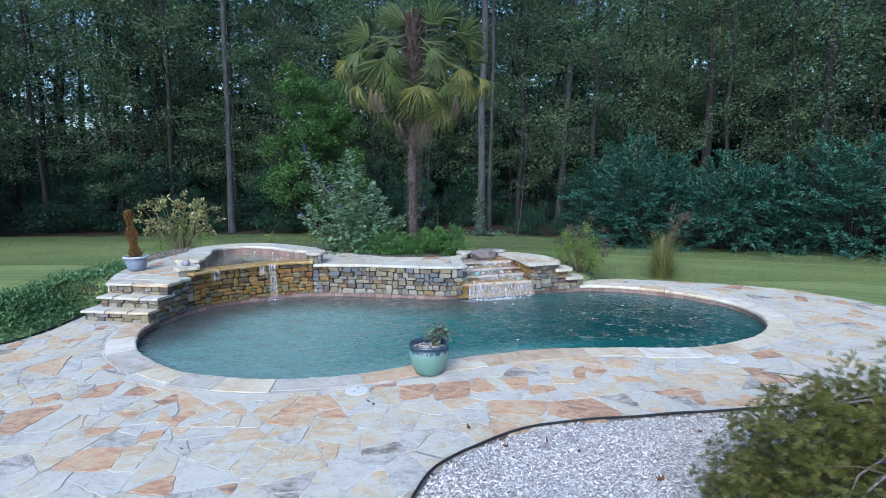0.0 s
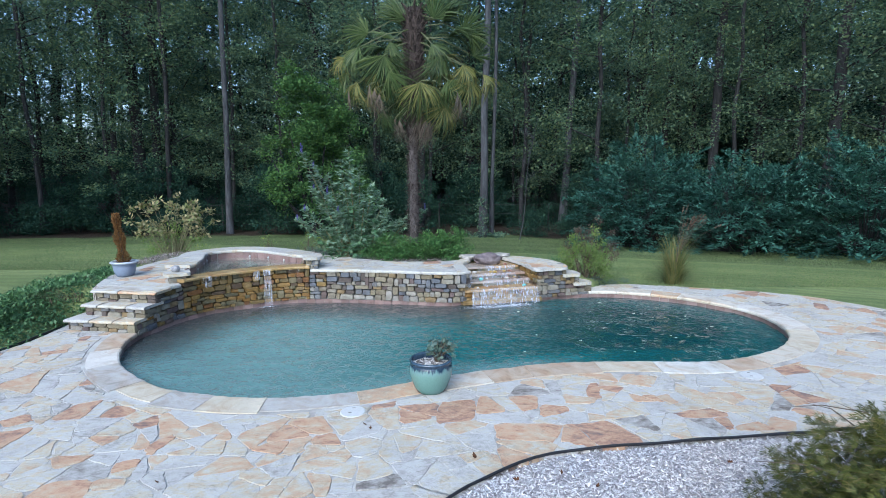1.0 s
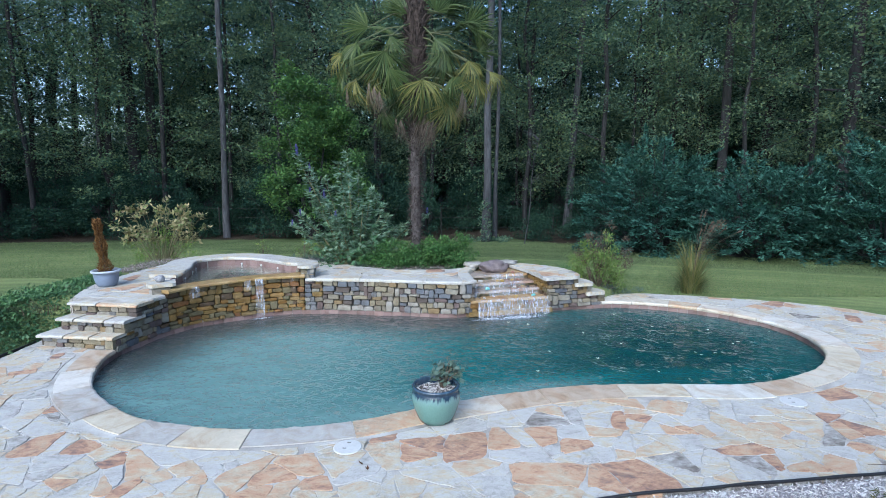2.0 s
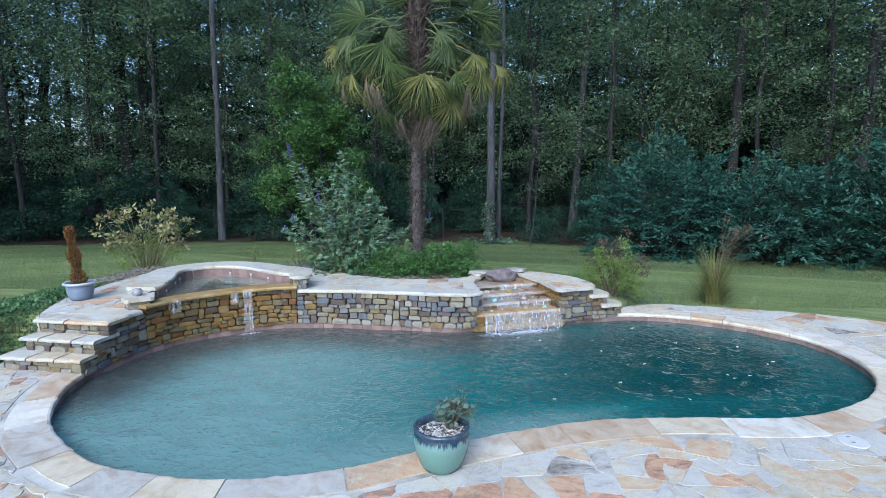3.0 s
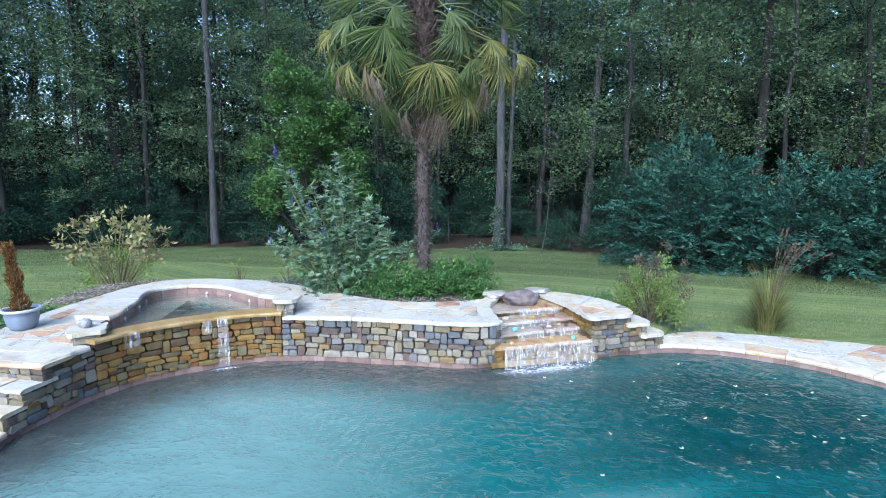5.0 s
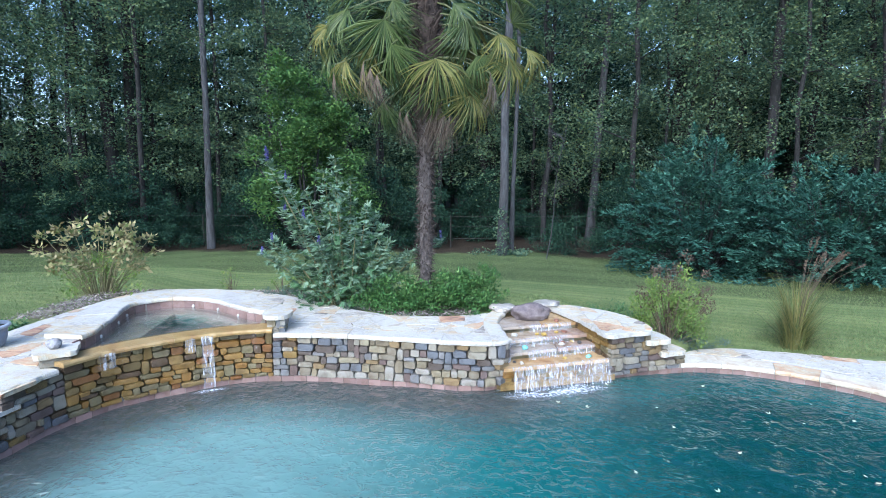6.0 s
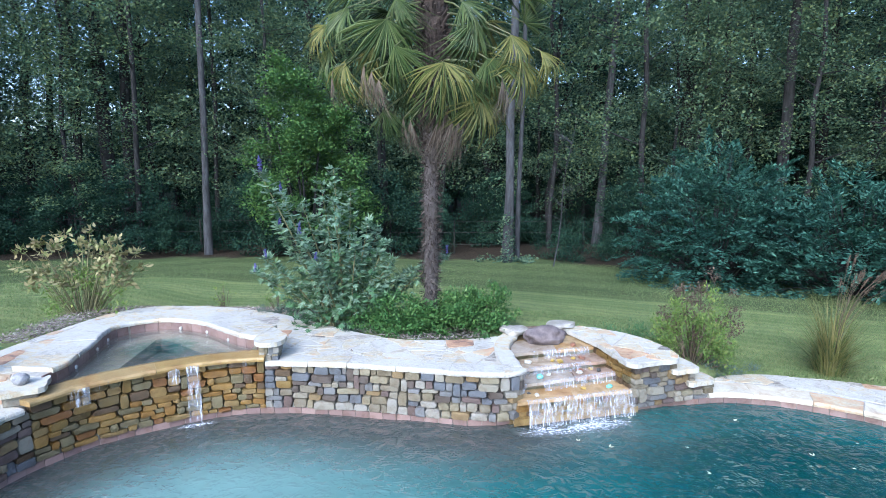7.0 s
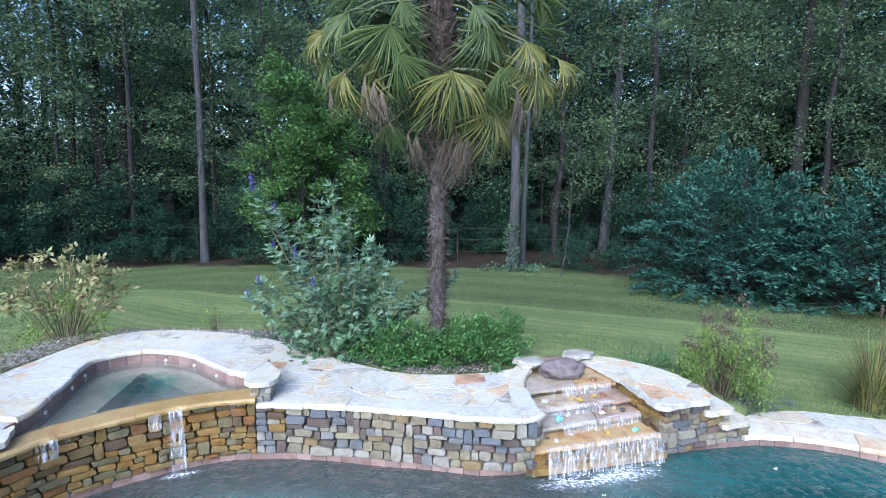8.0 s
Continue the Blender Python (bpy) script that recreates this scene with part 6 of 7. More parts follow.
def splash(r, centre, along_x, rx, ry):
    """A lace of foam that lies on the water where a fall lands, thinning outwards."""
    nx, ny = 60, 18
    bm = bmesh.new()
    rows = []
    for j in range(ny + 1):
        row = []
        for i in range(nx + 1):
            u, v = 2 * i / nx - 1, 2 * j / ny - 1
            h = 0.012 * (1 - v * v) * (1 - u * u) * r.random()
            row.append(bm.verts.new((centre[0] + u * rx - v * ry * along_x, centre[1] + u * rx * along_x + v * ry, WATER_Z + 0.006 + h)))
        rows.append(row)
    for a, b in zip(rows, rows[1:]):
        for k in range(nx):
            bm.faces.new((a[k], a[k + 1], b[k + 1], b[k]))
    ob = part("foam", bm, LACE, pool, "white lace of foam where water lands", True)
    u, v = np.meshgrid(np.linspace(-1, 1, nx + 1), np.linspace(-1, 1, ny + 1))
    at = ob.data.attributes.new("froth", "FLOAT", "POINT")
    at.data.foreach_set("value", np.clip(0.72 - 0.42 * (np.abs(u) ** 3 + np.abs(v) ** 1.5), 0, 1).astype(np.float32).ravel())
    tagged(ob, kind="stuff")


def cascade_water():
    r = np.random.default_rng(91)
    for i, (z, l, q) in enumerate(LIPS):
        bm = bmesh.new()
        a, b = np.array(l) + (0.03, 0), np.array(q) - (0.04, 0)
        low = WATER_Z if i == 0 else LIPS[i - 1][0]
        strands(bm, r, a, b, z, low, 60 if i == 0 else 40, 0.0011 if i == 0 else 0.0009, 0.06 if i == 0 else 0.03)
        curtain(bm, r, a, b, z, low, 0.07 if i == 0 else 0.035, 0.85 if i == 0 else 0.75)
        bmesh.ops.transform(bm, matrix=finv, verts=bm.verts)
        ob = part("falling_water", bm, STRAND, falls, "white threads of falling water", True)
        tagged(ob, kind="stuff")
    bm = bmesh.new()
    for x0, x1, n in ((0.63, 0.69, 8), (0.55, 0.6, 3), (0.74, 0.98, 12), (0.05, 0.3, 9), (0.3, 0.45, 4)):
        a, b = s_weir0 + (s_weir1 - s_weir0) * x0, s_weir0 + (s_weir1 - s_weir0) * x1
        p, q = along(WALL, a)[0], along(WALL, b)[0]
        o = unit(np.array([(q - p)[1], -(q - p)[0]])) * 0.085
        long = n == 8
        strands(bm, r, p + o, q + o, 0.527, WATER_Z if long else 0.33, n, 0.0007, 0.006)
        curtain(bm, r, p + o - o / 0.085 * 0.012, q + o - o / 0.085 * 0.012, 0.525, WATER_Z + 0.02 if long else 0.36, 0.008, 0.6 if long else 0.22)
    bmesh.ops.transform(bm, matrix=sinv, verts=bm.verts)
    trickle = part("falling_water", bm, STRAND, spa, "thin trickles from the spa's weir", True)
    tagged(trickle, kind="stuff")
    # lace and droplets where the falls land
    splash(r, (0.98, 9.8), 0.26, 0.78, 0.2)
    splash(r, (-3.02, 9.72), 0.45, 0.22, 0.07)
    n = 500
    xy = np.array((1.0, 9.84)) + r.normal(size=(n, 2)) * (0.34, 0.06)
    xy[:, 1] += (xy[:, 0] - 1.0) * 0.26
    way, side = spread(r, n, 0.6, -0.2)
    base = np.column_stack([xy, WATER_Z + 0.01 + np.abs(r.normal(0, 0.035, n))])
    ob = mesh_part("spray", leaf_sheet("spray", base, way, side, r.uniform(0.002, 0.007, n), r.uniform(0.0015, 0.004, n)), FOAM, pool, "fine white spray where the cascade lands")
    tagged(ob, kind="stuff")


def mulch():
    r = np.random.default_rng(95)
    n = 150000
    x, y = r.uniform(-0.2, 4.2, n), r.uniform(2.2, 5.4, n)
    x[75000:], y[75000:] = r.uniform(-0.3, 7.5, n - 75000), r.uniform(-3.0, 5.4, n - 75000)
    pt = np.column_stack([x, y])
    pt = pt[inside(bed_line, pt)]
    pt = pt[near(GRAVEL_EDGE, pt, False) > 0.02]
    n = len(pt)
    z = -0.03 + r.uniform(0.0, 0.03, n)
    way = unit(np.column_stack([r.normal(size=(n, 2)), r.normal(0, 0.22, n)]))
    side = unit(np.cross(way, np.tile([0, 0, 1.0], (n, 1)) + r.normal(0, 0.35, (n, 3))))
    ob = mesh_part("wood_chips", leaf_sheet("wood_chips", np.column_stack([pt, z]), way, side, r.uniform(0.015, 0.05, n), r.uniform(0.005, 0.013, n), 0.05), CHIPS)
    tagged(ob, "bleached grey wood-chip mulch", "mulch", kind="stuff")
    # mulch in the bed behind the terrace
    n = 42000
    pt = np.column_stack([r.uniform(-6.4, 1.0, n), r.uniform(10.6, 13.2, n)])
    d = near(DECK_BACK, pt, False)
    pt = pt[~inside(DECK, pt) & (d < 0.3 * r.random(n) + 0.4) & (d > 0.05) & (pt[:, 0] < 0.1)]
    n = len(pt)
    z = ground_height(pt[:, 0], pt[:, 1]) + r.uniform(0.015, 0.055, n)
    way = unit(np.column_stack([r.normal(size=(n, 2)), r.normal(0, 0.2, n)]))
    side = unit(np.cross(way, np.tile([0, 0, 1.0], (n, 1)) + r.normal(0, 0.3, (n, 3))))
    ob = mesh_part("bed_mulch", leaf_sheet("bed_mulch", np.column_stack([pt, z]), way, side, r.uniform(0.025, 0.065, n), r.uniform(0.01, 0.024, n)), BED_CHIPS)
    tagged(ob, "grey wood-chip mulch along the terrace bed", "mulch", kind="stuff")


def edging(name, line, label):
    """Black plastic bed edging with a rounded bead on top."""
    ob = thing(name, label, "edging")
    black = plain_mat("black_plastic", [(0.007, 0.007, 0.008), (0.018, 0.018, 0.02)], 15.0, 0.45, 0.1)
    bm = bmesh.new()
    tube(bm, [(*p, 0.012 + 0.004 * math.sin(i * 0.9)) for i, p in enumerate(line)], [0.012] * len(line), 8)
    part("bead", bm, black, ob, smooth=True)
    part("strip", wall_strip(line, -0.1, 0.01, 0.006), black, ob)


def round_lid(x, y):
    lid = thing("skimmer_lid", "white round skimmer lid set in the paving", "lid", (x, y, 0.006), "skimmer lids")
    part("cover", lathe([(0.112, -0.012), (0.114, 0.002), (0.108, 0.006), (0.06, 0.007), (0.02, 0.0075)], 40, True), WHITE_PLASTIC, lid, smooth=False)
    for dx, dy in ((0.0, 0.062), (-0.02, -0.03)):
        bm = bmesh.new()
        bmesh.ops.create_cube(bm, size=1.0)
        bmesh.ops.scale(bm, vec=(0.03, 0.009, 0.003), verts=bm.verts)
        bmesh.ops.translate(bm, verts=bm.verts, vec=(dx, dy, 0.008))
        part("finger_slot", bm, DARK_MORTAR, lid, "dark finger slot")


def fallen_leaves():
    r = np.random.default_rng(99)
    m = leaf_mat("fallen_leaf", [(0.072, 0.03, 0.018), (0.108, 0.054, 0.03), (0.048, 0.024, 0.021)], 0.8, 0.2, 0.05)
    for x, y, s in ((0.28, 4.76, 0.05), (-0.66, 5.28, 0.035), (-0.6, 5.2, 0.03), (0.55, 4.45, 0.04), (1.1, 4.4, 0.04), (1.6, 4.0, 0.05), (0.9, 4.55, 0.035), (-2.0, 4.4, 0.03), (2.2, 4.7, 0.035), (-1.5, 10.4, 0.03)):
        n = 3
        base = np.zeros((n, 3)) + (0, 0, 0.004)
        a = r.uniform(0, 6.28) + np.array([-0.8, 0, 0.8])
        way = unit(np.column_stack([np.cos(a), np.sin(a), np.full(n, 0.25)]))
        side = unit(np.cross(way, np.tile([0, 0, 1.0], (n, 1))))
        ob = mesh_part("fallen_leaf", leaf_sheet("fallen_leaf", base, way, side, s * r.uniform(0.8, 1.1, n), s * 0.6, 0.3), m)
        ob.location = (x, y, 0.008 if y < 10 and not inside(bed_line, [(x, y)])[0] else (0.0 if y < 10 else DECK_Z + 0.016))
        tagged(ob, "curled brown fallen leaf lying on the ground", "leaf", "fallen leaves")


def pale_flecks():
    """Pale leaf-shaped flecks scattered on the water at the deep end."""
    r = np.random.default_rng(121)
    m = leaf_mat("floating_leaf", [(0.4, 0.38, 0.25), (0.5, 0.47, 0.36), (0.3, 0.24, 0.12)], 0.6, 0.3, 0.1)
    made = 0
    while made < 22:
        x, y = r.uniform(0.6, 4.7), r.uniform(7.2, 10.1)
        if not inside(POOL, [(x, y)])[0] or near(POOL, [(x, y)])[0] < 0.12:
            continue
        made += 1
        a = r.uniform(0, 6.28) + np.array([-0.5, 0.5])
        way = unit(np.column_stack([np.cos(a), np.sin(a), np.full(2, 0.06)]))
        side = unit(np.cross(way, np.tile([0, 0, 1.0], (2, 1))))
        ob = mesh_part("floating_leaf", leaf_sheet("floating_leaf", np.zeros((2, 3)), way, side, r.uniform(0.03, 0.05), r.uniform(0.016, 0.026), 0.1), m)
        ob.location = (x, y, WATER_Z + 0.014)
        tagged(ob, "small pale leaf-shaped fleck on the pool water", "leaf", "floating leaves")


def bare_sapling(x, y, height, seed):
    """A thin leafless tree with spreading pale twigs."""
    g = np.random.default_rng(seed)
    ob = thing("sapling", "slender leafless sapling with fine pale grey twigs", "tree", (x, y, ground_z(x, y)))
    bm = bmesh.new()
    axis = [np.array([0.06 * math.sin(k * 1.3) + 0.09 * k, 0.0, height * k / 6 - (0.1 if k == 0 else 0)]) for k in range(7)]
    tube(bm, axis, [0.022, 0.02, 0.017, 0.014, 0.011, 0.008, 0.004], 6)
    part("trunk", bm, BARK, ob, smooth=True)
    for _ in range(13):
        f = g.uniform(0.3, 0.95)
        p = axis[int(f * 6)] + (axis[int(f * 6) + 1] - axis[int(f * 6)]) * (f * 6 % 1)
        a, l = g.uniform(0, 6.28), g.uniform(0.5, 1.3) * (1.25 - f)
        o = np.array([math.cos(a), math.sin(a), g.uniform(0.1, 0.7)]) * l
        bm = bmesh.new()
        tube(bm, [p, p + o * 0.5 + (0, 0, 0.06), p + o], [0.012, 0.008, 0.003], 4)
        for _ in range(4):
            q = p + o * g.uniform(0.35, 0.95)
            tube(bm, [q, q + unit(o + g.normal(0, 0.5, 3)) * g.uniform(0.2, 0.45)], [0.005, 0.002], 3)
        part("branch", bm, BARK, ob)


def wood_fence():
    """A dark wire fence along the wood's edge."""
    f = thing("fence", "dark wire fence along the wood's edge", "fence", (0, 24.2, 0))
    iron = plain_mat("dark_iron", [(0.007, 0.007, 0.007), (0.018, 0.017, 0.016)], 20.0, 0.6, 0.2)
    xs = np.arange(-22, 9, 2.4)
    for x in xs:
        bm = bmesh.new()
        z = ground_z(x, 24.2)
        tube(bm, [(x, 0, z - 0.2), (x, 0, z + 0.7), (x, 0, z + 1.25)], [0.03, 0.03, 0.028], 6)
        part("post", bm, iron, f)
    for h in (0.35, 0.8, 1.2):
        bm = bmesh.new()
        tube(bm, [(x, 0, ground_z(x, 24.2) + h) for x in xs], [0.008] * len(xs), 4)
        part("wire", bm, iron, f)


def trunk_ivy():
    """Ivy and a litter ring at the foot of the pair of trunks."""
    r = np.random.default_rng(101)
    pts = np.vstack([clumps(r, np.column_stack([1.4 + r.normal(0, 0.1, 26), 22.2 + r.normal(0, 0.1, 26), ground_z(1.2, 22) + r.random(26) ** 2 * 1.6]), 0.2, 24, 1.0),
                     clumps(r, np.column_stack([1.65 + r.normal(0, 0.5, 30), 22.2 + r.normal(0, 0.35, 30), np.full(30, ground_z(1.2, 22) + 0.08)]), 0.25, 22, 0.5)])
    way, side = spread(r, len(pts))
    ob = mesh_part("ivy", leaf_sheet("ivy", pts, way, side, 0.09, 0.07), FOREST_LEAF)
    tagged(ob, "dark ivy round the foot of grey trunks", "ivy", kind="stuff")


def lawn_blades():
    """Short grass over the nearer lawn."""
    r = np.random.default_rng(111)
    n = 170000
    y = 10.8 + 11 * r.random(n) ** 1.6
    pt = np.column_stack([r.uniform(-1, 1, n) * (6 + (y - 4) * 0.75), y])
    ok = ~inside(DECK, pt) & ~inside(PATIO, pt) & (near(DECK_BACK, pt, False) > 0.6)
    ok &= ~((pt[:, 0] > 0.2) & (pt[:, 0] < 3.2) & (pt[:, 1] < 11.8))
    pt = pt[ok]
    n = len(pt)
    way = unit(np.column_stack([r.normal(0, 0.5, (n, 2)), np.ones(n)]))
    side = unit(np.cross(way, r.normal(size=(n, 3))))
    z = ground_height(pt[:, 0], pt[:, 1])
    blade = leaf_mat("lawn_blade", [(0.09, 0.135, 0.055), (0.13, 0.18, 0.075), (0.165, 0.205, 0.09), (0.18, 0.19, 0.1)], 0.5, 0.2, 0.15)
    ob = mesh_part("grass", leaf_sheet("grass", np.column_stack([pt, z]), way, side, r.uniform(0.02, 0.045, n), r.uniform(0.007, 0.014, n)), blade)
    tagged(ob, "short mown lawn grass", "grass", kind="stuff")


lawn_blades()
edging("bed_edging", GRAVEL_EDGE[GRAVEL_EDGE[:, 1] > 0.5], "black plastic edging between patio and mulch bed")
edging("bed_edging", offset(LEFT_EDGE[(LEFT_EDGE[:, 1] > 5.0)], 0.03), "black plastic edging beside the planted bank")
round_lid(-0.82, 5.52)
round_lid(3.32, 6.42)
mulch()
fallen_leaves()
pale_flecks()
bare_sapling(2.75, 21.2, 4.6, 131)
wood_fence()
trunk_ivy()


# ---- stonework ----
STONES = [rough_block(s) for s in range(14)]
for me in STONES:
    me.materials.append(WALL_STONE)
WET_STONES = [rough_block(s + 50) for s in range(10)]
for me in WET_STONES:
    me.materials.append(WET_STONE)


def lay_courses(rng, s0, s1, z0, z1):
    """Shares a stretch of wall out between rubble stones: wavering courses, with some stones that rise through two."""
    n = max(1, round((z1 - z0) / rng.uniform(0.066, 0.08)))
    cuts = [0.0]
    for _ in range(n):
        cuts.append(cuts[-1] + rng.uniform(0.75, 1.3))
    cuts = [z0 + (z1 - z0) * c / cuts[-1] for c in cuts]
    phase = [rng.uniform(0, 6.28) for _ in cuts]
    lift = lambda k, s: cuts[k] + (0.011 * math.sin(s * 5.1 + phase[k]) + 0.007 * math.sin(s * 13.7 + 2 * phase[k]) if 0 < k < n else 0.0)
    out, taken = [], [[] for _ in range(n + 1)]
    for k in range(n):
        s = s0
        while s < s1 - 0.01:
            hole = next((t for t in taken[k] if t[0] <= s + 0.035 and s < t[1] - 0.001), None)
            if hole:
                s = hole[1]
                continue
            e = min(s1, s + rng.choice((0.075, 0.1, 0.125, 0.145, 0.165, 0.19, 0.23)) * rng.uniform(0.85, 1.15))
            if s1 - e < 0.05:
                e = s1
            ahead = [t[0] for t in taken[k] if t[0] > s]
            if ahead and e > min(ahead) - 0.045:
                e = min(ahead)
            tall = k + 1 < n and e - s < 0.125 and rng.random() < 0.16
            m = (s + e) / 2
            out.append((s, e, lift(k, m), lift(k + 2 if tall else k + 1, m)))
            if tall:
                taken[k + 1].append((s, e))
            s = e
    return out


def stone_face(parent, line, s0, s1, z0, z1, seed, meshes, proud=0.04, depth=0.13):
    """Rubble stones on the face of a wall, each one an object."""
    rng = random.Random(seed)
    for a, b, c, d in lay_courses(rng, s0, s1, z0, z1):
        p, t = along(line, (a + b) / 2)
        n = Vector((t[1], -t[0], 0))
        push = proud + rng.uniform(-0.014, 0.014) - depth / 2
        ob = new("stone", rng.choice(meshes))
        ob.parent = parent
        ob.location = Vector((*p, (c + d) / 2)) + n * push
        ob.rotation_euler = (rng.uniform(-0.05, 0.05), rng.uniform(-0.05, 0.05), math.atan2(t[1], t[0]) + rng.uniform(-0.07, 0.07))
        ob.scale = ((b - a) + 0.002, depth, (d - c) + 0.003)


def cap_piece(line, s0, s1, inner, outer, z0, z1, seed, wob=0.006):
    """One slab of a coping that follows a line, with a worn nose: outer lies to the right of the line, inner to the left."""
    g = np.random.default_rng(seed)
    m = max(2, int((s1 - s0) / 0.07))
    bm = bmesh.new()
    rows = []
    for i in range(m + 1):
        p, t = along(line, s0 + (s1 - s0) * i / m)
        n = np.array([-t[1], t[0]])
        j = g.normal() * wob
        zt = z1 + g.normal() * 0.002
        ring = [(-outer + j, z0), (-outer + j - 0.004, (z0 + z1) / 2), (-outer + j + 0.006, zt - 0.006), (-outer + j + 0.025, zt), (inner, z1), (inner, z0)]
        rows.append([bm.verts.new((*(p + n * d), z)) for d, z in ring])
    for a, b in zip(rows, rows[1:]):
        for k in range(6):
            bm.faces.new((a[k], b[k], b[(k + 1) % 6], a[(k + 1) % 6]))
    bm.faces.new(rows[0][::-1])
    bm.faces.new(rows[-1])
    bmesh.ops.recalc_face_normals(bm, faces=bm.faces)
    return bm


def copings(parent, line, s0, s1, inner, outer, z0, z1, seed, name="coping_stone", material=None, lo=0.4, hi=0.75, gap=0.008):
    rng = random.Random(seed)
    s = s0
    while s < s1 - 0.02:
        e = min(s1, s + rng.uniform(lo, hi))
        if s1 - e < 0.2:
            e = s1
        part(name, cap_piece(line, s + gap / 2, e - gap / 2, inner, outer + rng.uniform(-0.012, 0.012), z0, z1 + rng.uniform(-0.003, 0.004), rng.randrange(9999)), material or FLAG_PALE, parent)
        s = e


def s_at(line, test):
    """The first arc length at which a test of x and y holds."""
    d = lengths(line)
    for q, p in zip(d, line):
        if test(*p):
            return float(q)
    return float(d[-1])


total = lengths(WALL)[-1]
TOE, TOP = -0.05, 0.443
sa, sb = s_at(WALL, lambda x, y: y > 8.04), s_at(WALL, lambda x, y: y > 8.26)
s_weir0, s_weir1 = s_at(WALL, lambda x, y: x > -4.07 and y > 8.8), s_at(WALL, lambda x, y: x > -2.44)
wall = thing("wall_pool", "dry-laid rubble stone retaining wall beside the pool", "stone wall", kind="structure")
backing = offset(WALL, 0.045)
bl = lengths(backing)
part("backing", wall_strip(backing[bl > sb], -0.1, TOP - 0.02, 0.2), DARK_MORTAR, wall)
part("backing", wall_strip(backing[bl < sb + 0.05], -0.1, 0.105, 0.2), DARK_MORTAR, wall)
part("backing", wall_strip(backing[(bl > sa) & (bl < sb + 0.05)], 0.05, 0.26, 0.2), DARK_MORTAR, wall)
stone_face(wall, WALL, 0.0, sa, TOE, 0.115, 1, STONES + WET_STONES[:3])
stone_face(wall, WALL, sa, sb, TOE, 0.27, 2, STONES + WET_STONES[:3])
stone_face(wall, WALL, sb, s_weir0, TOE, TOP, 3, STONES + WET_STONES[:4])
stone_face(wall, WALL, s_weir0, s_weir1, TOE, 0.51, 4, WET_STONES)
stone_face(wall, WALL, s_weir1, s_weir1 + 0.3, TOE, TOP, 5, STONES + WET_STONES[:6])
stone_face(wall, WALL, s_weir1 + 0.3, total, TOE, TOP, 6, STONES)
copings(wall, WALL, sb - 0.02, s_weir0 - 0.05, 0.17, 0.055, TOP, TOP + 0.05, 7, gap=0.002)
copings(wall, WALL, s_weir1 + 0.02, total, 0.17, 0.055, TOP, TOP + 0.05, 8, gap=0.002)

# left steps up to the terrace
steps = thing("garden_steps", "three broad stone steps up to the terrace", "steps", (-4.9, 8.3, 0))
inv = Matrix.Translation((4.9, -8.3, 0))
for i, (z, f0, f1, b0, b1) in enumerate(((0.155, (-5.28, 7.99), (-4.2, 7.86), (-5.2, 8.45), (-4.14, 8.3)), (0.315, (-5.17, 8.2), (-4.15, 8.04), (-5.15, 8.47), (-4.13, 8.3)), (0.475, (-5.15, 8.41), (-4.1, 8.25), (-5.16, 8.7), (-4.06, 8.55)))):
    g = random.Random(i)
    f0, f1, b0, b1 = (np.array(p) for p in (f0, f1, b0, b1))
    out = unit(np.array([(f1 - f0)[1], -(f1 - f0)[0]]))
    body = filled([np.array([f0 - out * 0.06, f1 - out * 0.06 - (0.06, 0), b1 - (0.06, 0), b0])], z - 0.05, z - 0.22)
    bmesh.ops.transform(body, matrix=inv, verts=body.verts)
    part("riser", body, DARK_MORTAR, steps)
    cuts = [0, g.uniform(0.25, 0.38), g.uniform(0.6, 0.72), 1] if i != 2 else [0, 0.42, 1]
    for a, b in zip(cuts, cuts[1:]):
        line = np.array([f0 + (f1 - f0) * (a + 0.004), f0 + (f1 - f0) * (b - 0.004)])
        bm = cap_piece(spline(line, False, 0.08), 0, 9, 0.36 if i < 2 else 0.3, 0.02, z - 0.028, z + 0.008, 60 + i)
        bmesh.ops.transform(bm, matrix=inv, verts=bm.verts)
        part("tread", bm, FLAG, steps)
    face = spline(np.array([f0 + (0.05, 0) - (4.9, 8.3) * np.array([-1, 1]), f1 - (0.02, 0) - (4.9, 8.3) * np.array([-1, 1])]), False, 0.1)
    stone_face(steps, face, 0, lengths(face)[-1], z - 0.17 if i else 0.0, z - 0.03, 70 + i, STONES, 0.0, 0.1)

# waterline tiles
tile_me = []
for k in range(4):
    bm = bmesh.new()
    bmesh.ops.create_cube(bm, size=1.0)
    bmesh.ops.bevel(bm, geom=bm.edges[:], offset=0.03, segments=1, affect="EDGES")
    me = bpy.data.meshes.new("tile")
    bm.to_mesh(me)
    bm.free()
    me.materials.append(TILE)
    tile_me.append(me)
ring = np.vstack([POOL, POOL[:1]])
per = lengths(ring)[-1]
count = int(per / 0.152)
rt = random.Random(5)
for i in range(count):
    p, t = along(ring, (i + 0.5) * per / count)
    inn = Vector((-t[1], t[0], 0))
    ob = new("tile", rt.choice(tile_me))
    ob.parent = pool
    ob.location = Vector((*p, -0.132)) + inn * (0.004 + rt.uniform(0, 0.002))
    ob.rotation_euler = (0, 0, math.atan2(t[1], t[0]))
    ob.scale = (per / count - 0.005, 0.016, 0.165)

